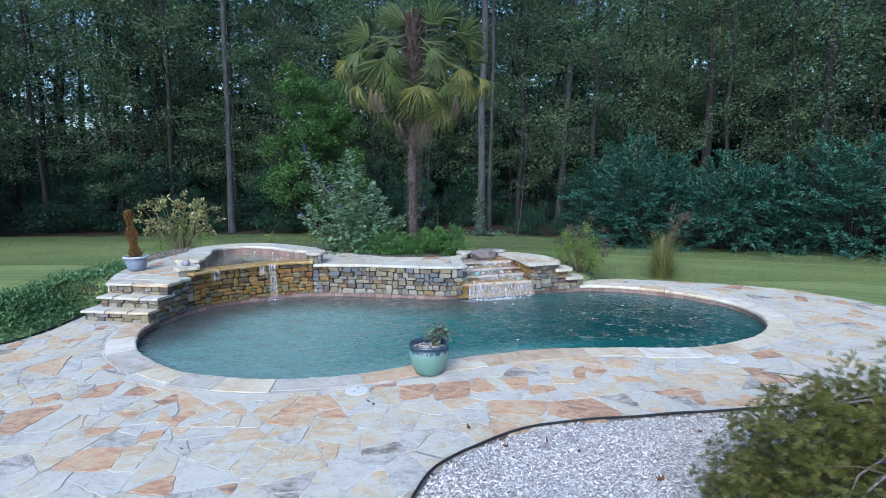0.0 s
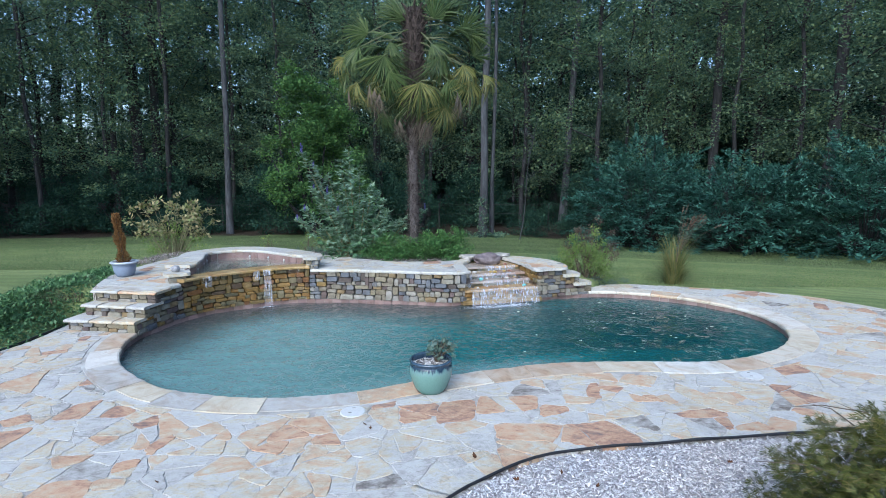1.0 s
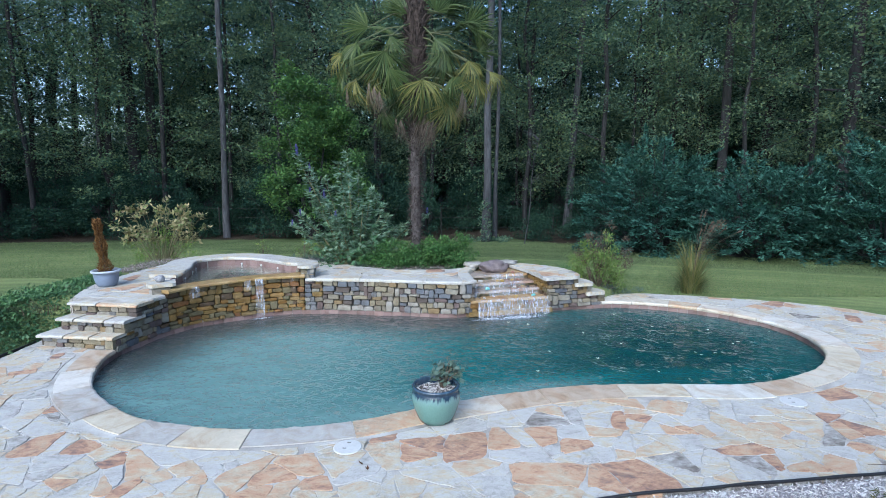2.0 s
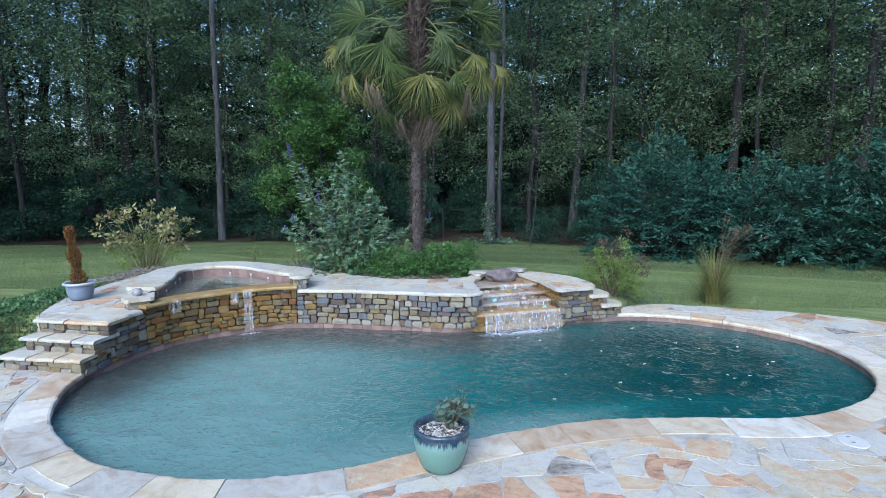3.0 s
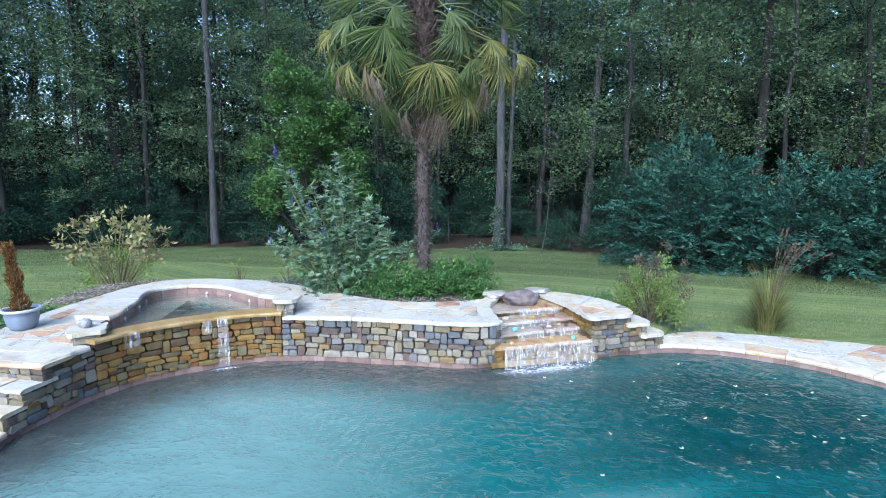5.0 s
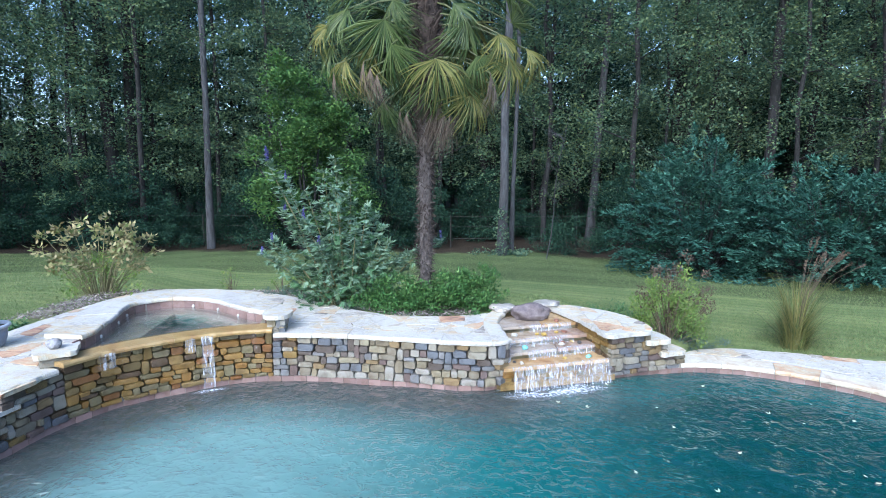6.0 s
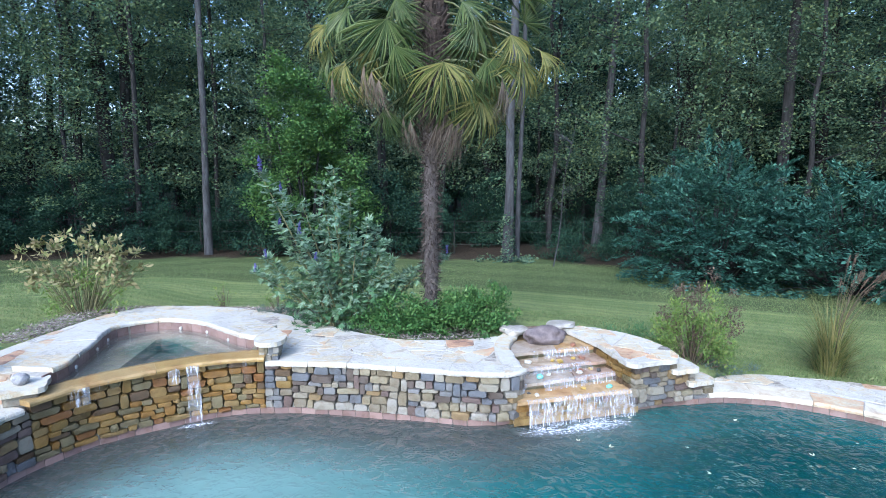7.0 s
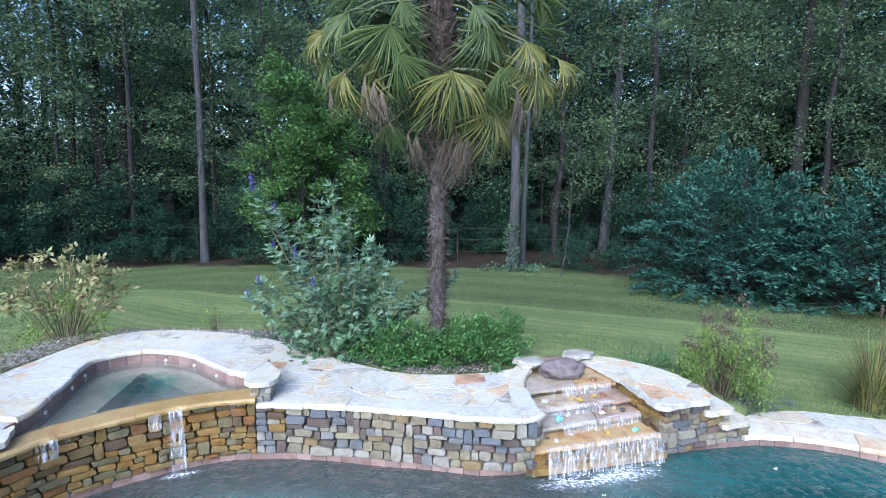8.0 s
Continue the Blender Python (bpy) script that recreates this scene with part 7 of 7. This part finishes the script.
# coping round the pool, where it is paved
pd = lengths(ring)
s_c1 = float(pd[[i for i, p in enumerate(ring) if p[0] > 2.58 and p[1] > 10.3][-1]])
pool_left = ring[::-1]
rc = random.Random(9)
s = 0.02
while s < s_c1:
    e = min(s_c1, s + rc.uniform(0.45, 0.9))
    p, _ = along(ring, (s + e) / 2)
    rusty = rc.random() < 0.13
    part("coping_stone", cap_piece(pool_left, per - e + 0.005, per - s - 0.005, rc.uniform(0.25, 0.335), 0.03, -0.045, 0.008 + rc.uniform(-0.002, 0.003), rc.randrange(9999), 0.004),
         FLAG_ORANGE if rusty else COPING, patio)
    s = e

# ---- spa ----
spa = thing("spa", "raised stone spa spilling over an ochre-stained weir", "spa", (-3.3, 9.95, 0.475))
sinv = Matrix.Translation((3.3, -9.95, -0.475))


def spa_part(name, bm, m, label="", smooth=False):
    bmesh.ops.transform(bm, matrix=sinv, verts=bm.verts)
    return part(name, bm, m, spa, label, smooth)


spa_part("rim_wall", wall_strip(SPA_IN, 0.3, 0.655, 0.3), MORTAR)
shell = bmesh.new()
rows = []
TRI = np.array([(-3.84, 9.74), (-3.04, 10.18), (-4.0, 10.82)])
centre = TRI.mean(0)


def to_triangle(p, k=1.0):
    """Where the ray from the well's middle towards p leaves its three-cornered outline."""
    d = unit(np.asarray(p) - centre)
    best = 9.0
    for a, b in zip(TRI, np.roll(TRI, -1, 0)):
        e = b - a
        n = np.array([e[1], -e[0]])
        if d @ n > 1e-6:
            best = min(best, ((a - centre) @ n) / (d @ n))
    return centre + d * best * k


for k, z in ((1.0, 0.655), (1.0, 0.33), (0.0, 0.31)):
    rows.append([shell.verts.new((*(p if k else to_triangle(p)), z)) for p in SPA_HOLE])
for a, b in zip(rows, rows[1:]):
    for i in range(len(a)):
        j = (i + 1) % len(a)
        if len({a[i], a[j], b[j], b[i]}) == 4:
            shell.faces.new((a[i], a[j], b[j], b[i]))
# the front stays under the weir
for r in rows[:1]:
    for v in r:
        if v.co.y < 10.2 and near(WALL, [v.co.xy], False)[0] < 0.2:
            v.co.z = 0.505
spa_part("basin", shell, SPA_PLASTER, "beige plaster seats round a deep well")
well = bmesh.new()
wr = [[well.verts.new((*to_triangle(p, k), z)) for p in SPA_HOLE] for k, z in ((1.0, 0.31), (0.9, -0.13))]
for i in range(len(SPA_HOLE)):
    j = (i + 1) % len(SPA_HOLE)
    well.faces.new((wr[0][i], wr[0][j], wr[1][j], wr[1][i]))
well.faces.new(wr[1])
bmesh.ops.triangulate(well, faces=[f for f in well.faces if len(f.verts) > 4])
spa_part("well", well, PLASTER, "deep teal footwell")
spa_w = filled([offset(SPA_HOLE, 0.03, True)], 0.557, None)
bmesh.ops.subdivide_edges(spa_w, edges=spa_w.edges[:], cuts=3, use_grid_fill=True)
bmesh.ops.triangulate(spa_w, faces=spa_w.faces)
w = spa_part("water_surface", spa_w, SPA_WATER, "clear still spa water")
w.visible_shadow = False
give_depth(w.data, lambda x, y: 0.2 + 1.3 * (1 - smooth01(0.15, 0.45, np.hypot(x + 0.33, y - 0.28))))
w1 = lengths(SPA_IN)[-1]
rs = random.Random(3)
n_t = int(w1 / 0.15)
for i in range(n_t):
    p, t = along(SPA_IN, (i + 0.5) * w1 / n_t)
    ob = new("tile", rs.choice(tile_me))
    ob.parent = spa
    ob.location = Vector((*p, 0.578)) - spa.location + Vector((t[1], -t[0], 0)) * 0.006
    ob.rotation_euler = (0, 0, math.atan2(t[1], t[0]))
    ob.scale = (w1 / n_t - 0.005, 0.016, 0.165)
rs = random.Random(4)
s = 0.1
while s < w1:
    e = min(w1, s + rs.uniform(0.35, 0.6))
    if w1 - e < 0.2:
        e = w1
    spa_part("coping_stone", cap_piece(SPA_IN, s + 0.0012, e - 0.0012, 0.4, 0.03, 0.65, 0.702 + rs.uniform(-0.004, 0.004), rs.randrange(999)), FLAG_PALE)
    s = e
mid_w = (s_weir0 + s_weir1) / 2
for a, b in ((s_weir0 - 0.03, mid_w - 0.001), (mid_w + 0.001, s_weir1 + 0.02)):
    spa_part("weir", cap_piece(WALL, a, b, 0.17, 0.09, 0.505, 0.555, 31, 0.006), WEIR_STONE, "ochre-stained spillway slab", False)
# white return fittings below the coping
for f in (0.12, 0.27, 0.36, 0.62, 0.74, 0.87):
    p, t = along(SPA_IN, f * w1)
    bm = bmesh.new()
    bmesh.ops.create_cone(bm, segments=12, radius1=0.021, radius2=0.017, depth=0.016, cap_ends=True)
    bmesh.ops.rotate(bm, verts=bm.verts, matrix=Euler((radians(90), 0, math.atan2(t[1], t[0]))).to_matrix())
    bmesh.ops.translate(bm, verts=bm.verts, vec=(p[0] + t[1] * 0.02, p[1] - t[0] * 0.02, 0.575))
    spa_part("jet", bm, WHITE_PLASTIC, "white plastic jet fitting")


def pier(name, at, w, d, turn, z0, z1, slab=None):
    """A stone pier at the end of the spa's rim, with a cap slab."""
    ob = thing(name, "short stone pier with a flagstone cap beside the spa", "pier", (*at, z0))
    ob.rotation_euler.z = turn
    bm = bmesh.new()
    bmesh.ops.create_cube(bm, size=1.0)
    bmesh.ops.scale(bm, vec=(w - 0.06, d - 0.06, z1 - z0 - 0.05), verts=bm.verts)
    bmesh.ops.translate(bm, verts=bm.verts, vec=(0, 0, (z1 - z0 - 0.05) / 2))
    part("core", bm, MORTAR, ob)
    c = [(-w / 2, -d / 2), (w / 2, -d / 2), (w / 2, d / 2), (-w / 2, d / 2)]
    for i in range(4):
        line = np.array([c[i], c[(i + 1) % 4]])
        stone_face(ob, spline(line, False, 0.1), 0, lengths(line)[-1], 0.0, z1 - z0 - 0.055, 90 + i, STONES, 0.0, 0.06)
    rp = np.random.default_rng(8)
    e = 0.035
    if slab is None:
        slab = [(-w / 2 - e, -d / 2 - e), (0, -d / 2 - e - 0.015), (w / 2 + e, -d / 2 - e), (w / 2 + e + 0.01, 0), (w / 2 + e, d / 2 + e), (-w / 2 - e, d / 2 + e)]
    edge = spline(slab, True, 0.05)
    part("cap", filled([edge + rp.normal(0, 0.004, edge.shape)], z1 - z0, z1 - z0 - 0.05), FLAG_PALE, ob)
    return ob


pier("pier", (-4.17, 8.97), 0.26, 0.26, 0.55, 0.49, 0.645)
# the cap of the pier at the weir's far end rounds off the spa's coping
end, way = along(SPA_IN, w1)
end_n = np.array([-way[1], way[0]])
tip = np.array([-2.36, 10.14])
pier("pier", tuple(tip), 0.22, 0.2, 0.1, 0.49, 0.7, [end - end_n * 0.03 - tip + way * 0.01, (-0.13, -0.1), (-0.02, -0.145), (0.1, -0.12), (0.16, 0.0), (0.15, 0.16), (0.05, 0.3), end + end_n * 0.38 - tip + way * 0.01, end + end_n * 0.15 - tip + way * 0.004])

# ---- cascade ----
falls = thing("cascade", "stepped ochre stone cascade running into the pool", "waterfall", (1.0, 10.4, 0))
finv = Matrix.Translation((-1.0, -10.4, 0))


def falls_part(name, bm, m, label="", smooth=False):
    bmesh.ops.transform(bm, matrix=finv, verts=bm.verts)
    return part(name, bm, m, falls, label, smooth)


LIPS = [(0.16, (0.32, 9.78), (1.68, 10.16)), (0.255, (0.34, 10.0), (1.56, 10.42)), (0.34, (0.34, 10.24), (1.48, 10.58)), (0.425, (0.34, 10.52), (1.36, 10.8))]
for i, (z, l, r) in enumerate(LIPS):
    g = np.random.default_rng(20 + i)
    l, r = np.array(l), np.array(r)
    cuts = [0, g.uniform(0.42, 0.6), 1.0]
    back = (0.45, 0.5) if i == 3 else (0.3, 0.36)
    for a, b in zip(cuts, cuts[1:]):
        p, q = l + (r - l) * (a + 0.004), l + (r - l) * (b - 0.004)
        edge = spline(np.array([p, (p + q) / 2 + (0.0, g.uniform(-0.02, 0.01)), q]), False, 0.06)
        edge = edge + g.normal(0, 0.006, edge.shape)
        rear = l + (0.02, back[0]) + (r - l + (-0.06, back[1] - back[0])) * np.array([[b], [a]])
        poly = np.vstack([edge, rear])
        falls_part("ledge", filled([poly], z, z - 0.035), FALL_STONE)
    body = filled([np.array([l + (-0.06, 0.05), r + (0.05, 0.05), r + (0.0, 0.5), l + (0.0, 0.5)])], z - 0.034, -0.25 if i == 0 else z - 0.2)
    falls_part("riser", body, WET_STONE)
    if i == 0:
        face = spline(np.array([l + (0.0, 0.035), r + (0.0, 0.035)]) - (1.0, 10.4), False, 0.1)
        falls_part("toe", filled([np.array([l + (-0.02, -0.03), r + (0.02, -0.03), r + (0.02, 0.06), l + (-0.02, 0.06)])], -0.022, -0.09), WET_STONE)
        stone_face(falls, face, 0, lengths(face)[-1], TOE - 0.06, z - 0.035, 37, WET_STONES, 0.0, 0.08)
falls_part("pond_floor", filled([np.array([(0.32, 10.7), (1.34, 10.95), (1.15, 11.4), (0.5, 11.3)])], 0.418, 0.2), FALL_STONE)

fall_wall = thing("wall_falls", "low rubble stone wall stepping down beside the cascade", "stone wall", kind="structure")
q = [s_at(RIGHT_WALL, lambda x, y, v=v: x > v) for v in (2.14, 2.38)]
rw = lengths(RIGHT_WALL)[-1]
CAP_R = spline([(1.57, 10.07), (1.85, 10.13), (2.16, 10.25), (2.2, 10.5), (2.13, 10.75), (1.93, 11.08), (1.6, 11.34), (1.22, 11.5), (1.08, 11.4), (1.22, 11.1), (1.36, 10.8), (1.48, 10.4)], True, 0.06)
part("core", filled([np.array([(1.64, 10.2), (2.1, 10.38), (2.08, 10.72), (1.86, 11.03), (1.2, 11.44), (1.15, 11.35), (1.44, 10.75)])], 0.425, -0.2), DARK_MORTAR, fall_wall)
part("core", filled([np.array([(2.05, 10.36), (2.36, 10.46), (2.32, 10.66), (2.05, 10.66)])], 0.3, -0.2), DARK_MORTAR, fall_wall)
part("core", filled([np.array([(2.3, 10.44), (2.6, 10.53), (2.56, 10.68), (2.3, 10.66)])], 0.13, -0.2), DARK_MORTAR, fall_wall)
stone_face(fall_wall, RIGHT_WALL, 0, q[0], TOE, 0.44, 31, STONES)
stone_face(fall_wall, RIGHT_WALL, q[0], q[1], TOE, 0.305, 32, STONES)
stone_face(fall_wall, RIGHT_WALL, q[1], rw, TOE, 0.135, 33, STONES)
inner_r = spline([(1.16, 11.36), (1.32, 10.97), (1.48, 10.6), (1.62, 10.16)], False, 0.06)
stone_face(fall_wall, inner_r, 0, lengths(inner_r)[-1], 0.0, 0.425, 34, WET_STONES, 0.02)
inner_l = spline([(0.36, 9.92), (0.31, 10.3), (0.32, 10.7), (0.48, 11.15)], False, 0.06)
stone_face(wall, inner_l, 0, lengths(inner_l)[-1], 0.0, 0.432, 35, STONES[:5] + WET_STONES[:5], 0.02)
copings(wall, inner_l, 0.02, lengths(inner_l)[-1], 0.16, 0.03, TOP, TOP + 0.051, 36)
gcap = np.random.default_rng(77)
CAP_R = CAP_R + gcap.normal(0, 0.006, CAP_R.shape)
part("cap_slab", filled([CAP_R], 0.486, 0.44), FLAG_PALE, fall_wall)
for poly, z in ((((2.1, 10.24), (2.27, 10.27), (2.42, 10.31), (2.39, 10.53), (2.3, 10.7), (2.12, 10.7)), 0.36), (((2.32, 10.31), (2.5, 10.35), (2.65, 10.41), (2.62, 10.58), (2.52, 10.7), (2.3, 10.68)), 0.19)):
    e = spline(poly, True, 0.05)
    part("cap_slab", filled([e + gcap.normal(0, 0.005, e.shape)], z, z - 0.055), FLAG_PALE, fall_wall)


# ---- paving stones ----
def project(line, pts):
    """The nearest place on a closed line for each point."""
    best, where = np.full(len(pts), 1e9), pts.copy()
    for a, b in zip(line, np.roll(line, -1, 0)):
        ab = b - a
        t = (((pts - a) @ ab) / max(1e-9, ab @ ab)).clip(0, 1)
        q = a + t[:, None] * ab
        d = np.linalg.norm(pts - q, axis=1)
        m = d < best
        best[m], where[m] = d[m], q[m]
    return where


def clip(poly, n, c):
    """The part of a convex polygon with p . n <= c."""
    out = []
    d = poly @ n - c
    for i in range(len(poly)):
        j = (i + 1) % len(poly)
        if d[i] <= 0:
            out.append(poly[i])
        if (d[i] < 0) != (d[j] < 0) and abs(d[i] - d[j]) > 1e-12:
            out.append(poly[i] + (poly[j] - poly[i]) * d[i] / (d[i] - d[j]))
    return np.array(out)


def cells_round(seeds, box):
    """The plan shared out between seeds, as convex cells."""
    cells = []
    for p in seeds:
        poly = p + np.array([(-box, -box), (box, -box), (box, box), (-box, box)], float)
        d2 = ((seeds - p) ** 2).sum(1)
        for j in np.argsort(d2)[1:22]:
            n = seeds[j] - p
            l = np.linalg.norm(n)
            poly = clip(poly, n / l, (n / l) @ p + l / 2)
            if len(poly) < 3:
                break
        cells.append(poly)
    return cells


def area_of(poly):
    x, y = poly[:, 0], poly[:, 1]
    return abs(x @ np.roll(y, -1) - y @ np.roll(x, -1)) / 2


def crack(poly, rng, lo, hi, out):
    """Breaks a cell by slanting cracks into stones of very uneven size."""
    if len(poly) < 3:
        return
    size = area_of(poly)
    if size < lo * (hi / lo) ** rng.random():
        out.append(poly)
        return
    c = poly.mean(0)
    q = poly - c
    w, v = np.linalg.eigh(q.T @ q)
    a = math.atan2(v[1, 1], v[0, 1]) + rng.normal(0, 0.33)
    n = np.array([math.cos(a), math.sin(a)])
    ext = q @ n
    at = n @ c + rng.uniform(-0.15, 0.15) * (ext.max() - ext.min())
    crack(clip(poly, n, at), rng, lo, hi, out)
    crack(clip(poly, -n, -at), rng, lo, hi, out)


def shrink(poly, gap):
    """Draws every side of a convex stone in by half a joint."""
    c = poly.mean(0)
    for a, b in zip(poly, np.roll(poly, -1, 0)):
        e = b - a
        l = np.linalg.norm(e)
        if l < 1e-6:
            continue
        n = np.array([e[1], -e[0]]) / l
        if n @ (c - a) > 0:
            n = -n
        poly = clip(poly, n, n @ a - gap / 2)
        if len(poly) < 3:
            break
    return poly


def worn_outline(poly, rng, step=0.07, wob=0.008):
    for _ in range(2):
        q = np.roll(poly, -1, 0)
        poly = np.stack([poly * 0.87 + q * 0.13, poly * 0.13 + q * 0.87], 1).reshape(-1, 2)
    out = []
    for a, b in zip(poly, np.roll(poly, -1, 0)):
        m = max(1, int(np.linalg.norm(b - a) / step))
        for k in range(m):
            out.append(a + (b - a) * k / m)
    out = np.array(out)
    return out + rng.normal(0, wob, out.shape)


def slab_mesh(outline, z0, z1, rng):
    """A flat stone with a worn arris, with its origin at its middle."""
    c = outline.mean(0)
    k = len(outline)
    low, top = outline - c, (outline - c)
    inn = top * (1 - 0.003 / np.maximum(0.05, np.linalg.norm(top, axis=1)))[:, None]
    tilt = rng.normal(0, 0.008, 2)
    zs = z1 - z0 + (inn @ tilt).clip(-0.004, 0.004)
    v = np.vstack([np.column_stack([low, np.zeros(k)]), np.column_stack([low, zs - 0.0015]), np.column_stack([inn, zs])])
    f = [[i, (i + 1) % k, k + (i + 1) % k, k + i] for i in range(k)] + [[k + i, k + (i + 1) % k, 2 * k + (i + 1) % k, 2 * k + i] for i in range(k)] + [list(range(2 * k, 3 * k))]
    me = bpy.data.meshes.new("flagstone")
    me.from_pydata(v.tolist(), [], f)
    return me, c


RUST = [(-2.71, 4.18), (-3.6, 4.85), (-1.9, 3.98), (-2.28, 4.97), (-3.42, 5.54), (0.49, 5.12), (1.24, 4.98), (0.32, 5.56), (-0.02, 5.39), (-0.91, 5.02),
        (1.82, 6.32), (2.45, 5.62), (3.36, 6.01), (3.88, 6.59), (4.49, 6.39), (5.42, 8.18), (-4.6, 6.09), (0.12, 5.95), (-1.19, 5.4)]
SLATE = [(2.33, 6.03), (-0.33, 4.51), (-0.99, 3.95), (5.69, 7.88), (-2.95, 5.2)]
PALE = [(-1.33, 4.09), (-0.52, 4.56), (-2.02, 4.6), (-3.06, 4.41), (1.67, 5.89), (3.0, 6.2), (-2.85, 3.87), (-1.46, 4.7), (-4.16, 5.33)]


def pave(parent, outer, holes, z0, z1, seed, lo, hi, box, pins, heart, mix, gap=0.008):
    """Crazy paving inside an outline and outside holes; the stones about the heart are objects, the far rest one mesh a kind."""
    rng = np.random.default_rng(seed)
    (x0, y0), (x1, y1) = box
    seeds = np.array([(x + rng.uniform(-0.38, 0.38), y + rng.uniform(-0.38, 0.38)) for x in np.arange(x0, x1, 0.95) for y in np.arange(y0, y1, 0.95)])
    raw = []
    for cell in cells_round(seeds, 1.6):
        crack(cell, rng, lo, hi, raw)
    stones = []
    mids = np.array([c.mean(0) for c in raw])
    reach = np.array([np.linalg.norm(c - c.mean(0), axis=1).max() for c in raw])
    edges = [outer[::2]] + [h[::2] for h in holes]
    gap_to = np.min([near(e, mids) for e in edges], 0) - reach
    within = inside(edges[0], mids)
    for e in edges[1:]:
        within &= ~inside(e, mids)
    for cell, room, good in zip(raw, gap_to, within):
        if room > 0 and not good:
            continue
        cell = shrink(cell, gap * rng.uniform(0.7, 1.5))
        if len(cell) < 3 or area_of(cell) < 0.005:
            continue
        out = worn_outline(cell, rng)
        if room < 0.05:
            ok = inside(outer, out)
            for h in holes:
                ok &= ~inside(h, out)
            if ok.mean() < 0.25:
                continue
            bad = ~inside(outer, out)
            if bad.any():
                out[bad] = project(outer, out[bad])
            for h in holes:
                bad = inside(h, out)
                if bad.any():
                    out[bad] = project(h, out[bad])
        if area_of(out) < 0.005:
            continue
        m = None
        for kind, material in pins:
            if inside(cell, np.array(kind)).any():
                m = material
        u = rng.random()
        if m is None:
            m = FLAG_ORANGE if u < mix[0] else FLAG_DARK if u < mix[1] else FLAG if u < mix[2] else FLAG_PALE
        stones.append((np.linalg.norm(out.mean(0) - heart), out, m))
    stones.sort(key=lambda s: s[0])
    rest = {}
    for i, (_, out, m) in enumerate(stones):
        me, c = slab_mesh(out, z0, z1 + rng.uniform(-0.003, 0.003), rng)
        if i < 560:
            me.materials.append(m)
            ob = new("flagstone", me)
            ob.parent = parent
            ob.location = (*c, z0)
        else:
            rest.setdefault(m.name, (m, []))[1].append((me, c))
    for m, some in rest.values():
        v, f = [], []
        for me, c in some:
            o = len(v)
            v += [(p.co.x + c[0], p.co.y + c[1], p.co.z + z0) for p in me.vertices]
            f += [[o + q for q in poly.vertices] for poly in me.polygons]
            bpy.data.meshes.remove(me)
        joined = bpy.data.meshes.new("paving")
        joined.from_pydata(v, [], f)
        joined.materials.append(m)
        ob = new("paving", joined)
        ob.parent = parent
        tagged(ob, kind="stuff")


POOL_OUT = offset(POOL, -0.345, True)
pave(patio, PATIO, [POOL_OUT], -0.03, 0.004, 12, 0.03, 0.22, ((-9.6, -3.5), (8.4, 12.2)), ((RUST, FLAG_ORANGE), (SLATE, FLAG_DARK), (PALE, FLAG_PALE)), (-0.6, 4.2), (0.13, 0.2, 0.68))
RING_OUT = np.vstack([offset(SPA_IN, 0.36), [(-2.24, 10.06), (-2.3, 9.8), (-4.0, 8.7), (-4.3, 8.86)]])
CAP_IN = np.vstack([offset(WALL, 0.18)[(WALL[:, 0] > -2.25) & (WALL[:, 0] < 0.1)], [(0.14, 10.15), (0.13, 10.4), (0.15, 10.8), (0.28, 11.0)]])
deck_right = np.vstack([CAP_IN, DECK_BACK[(DECK_BACK[:, 0] > -4.4) & (DECK_BACK[:, 0] < 0.2)], [(-4.45, 11.7), (-4.4, 11.2), (-4.0, 11.2), (-3.2, 10.95), (-2.75, 10.55), (-2.3, 10.25)]])
pave(deck, deck_right, [RING_OUT], DECK_Z - 0.01, DECK_Z + 0.015, 14, 0.03, 0.17, ((-5.4, 9.0), (1.2, 12.8)), (), (-1.0, 10.2), (0.07, 0.13, 0.36))
pave(fall_wall, offset(CAP_R, 0.012, True), [], 0.478, 0.495, 21, 0.03, 0.16, ((1.0, 9.9), (2.4, 11.7)), (), (1.8, 10.5), (0.1, 0.16, 0.4))
deck_left = np.vstack([[(-5.14, 8.7), (-4.28, 8.58)], [(-4.3, 9.0), (-4.5, 9.8), (-4.75, 10.4), (-4.75, 10.8), (-4.5, 11.3), (-4.46, 12.3)], DECK_BACK[(DECK_BACK[:, 0] < -4.5)]])
pave(deck, deck_left, [RING_OUT], DECK_Z - 0.01, DECK_Z + 0.015, 15, 0.03, 0.25, ((-7.0, 8.0), (-3.6, 12.8)), (), (-5.0, 9.5), (0.06, 0.1, 0.5))


# ---- running water ----
cascade_water()
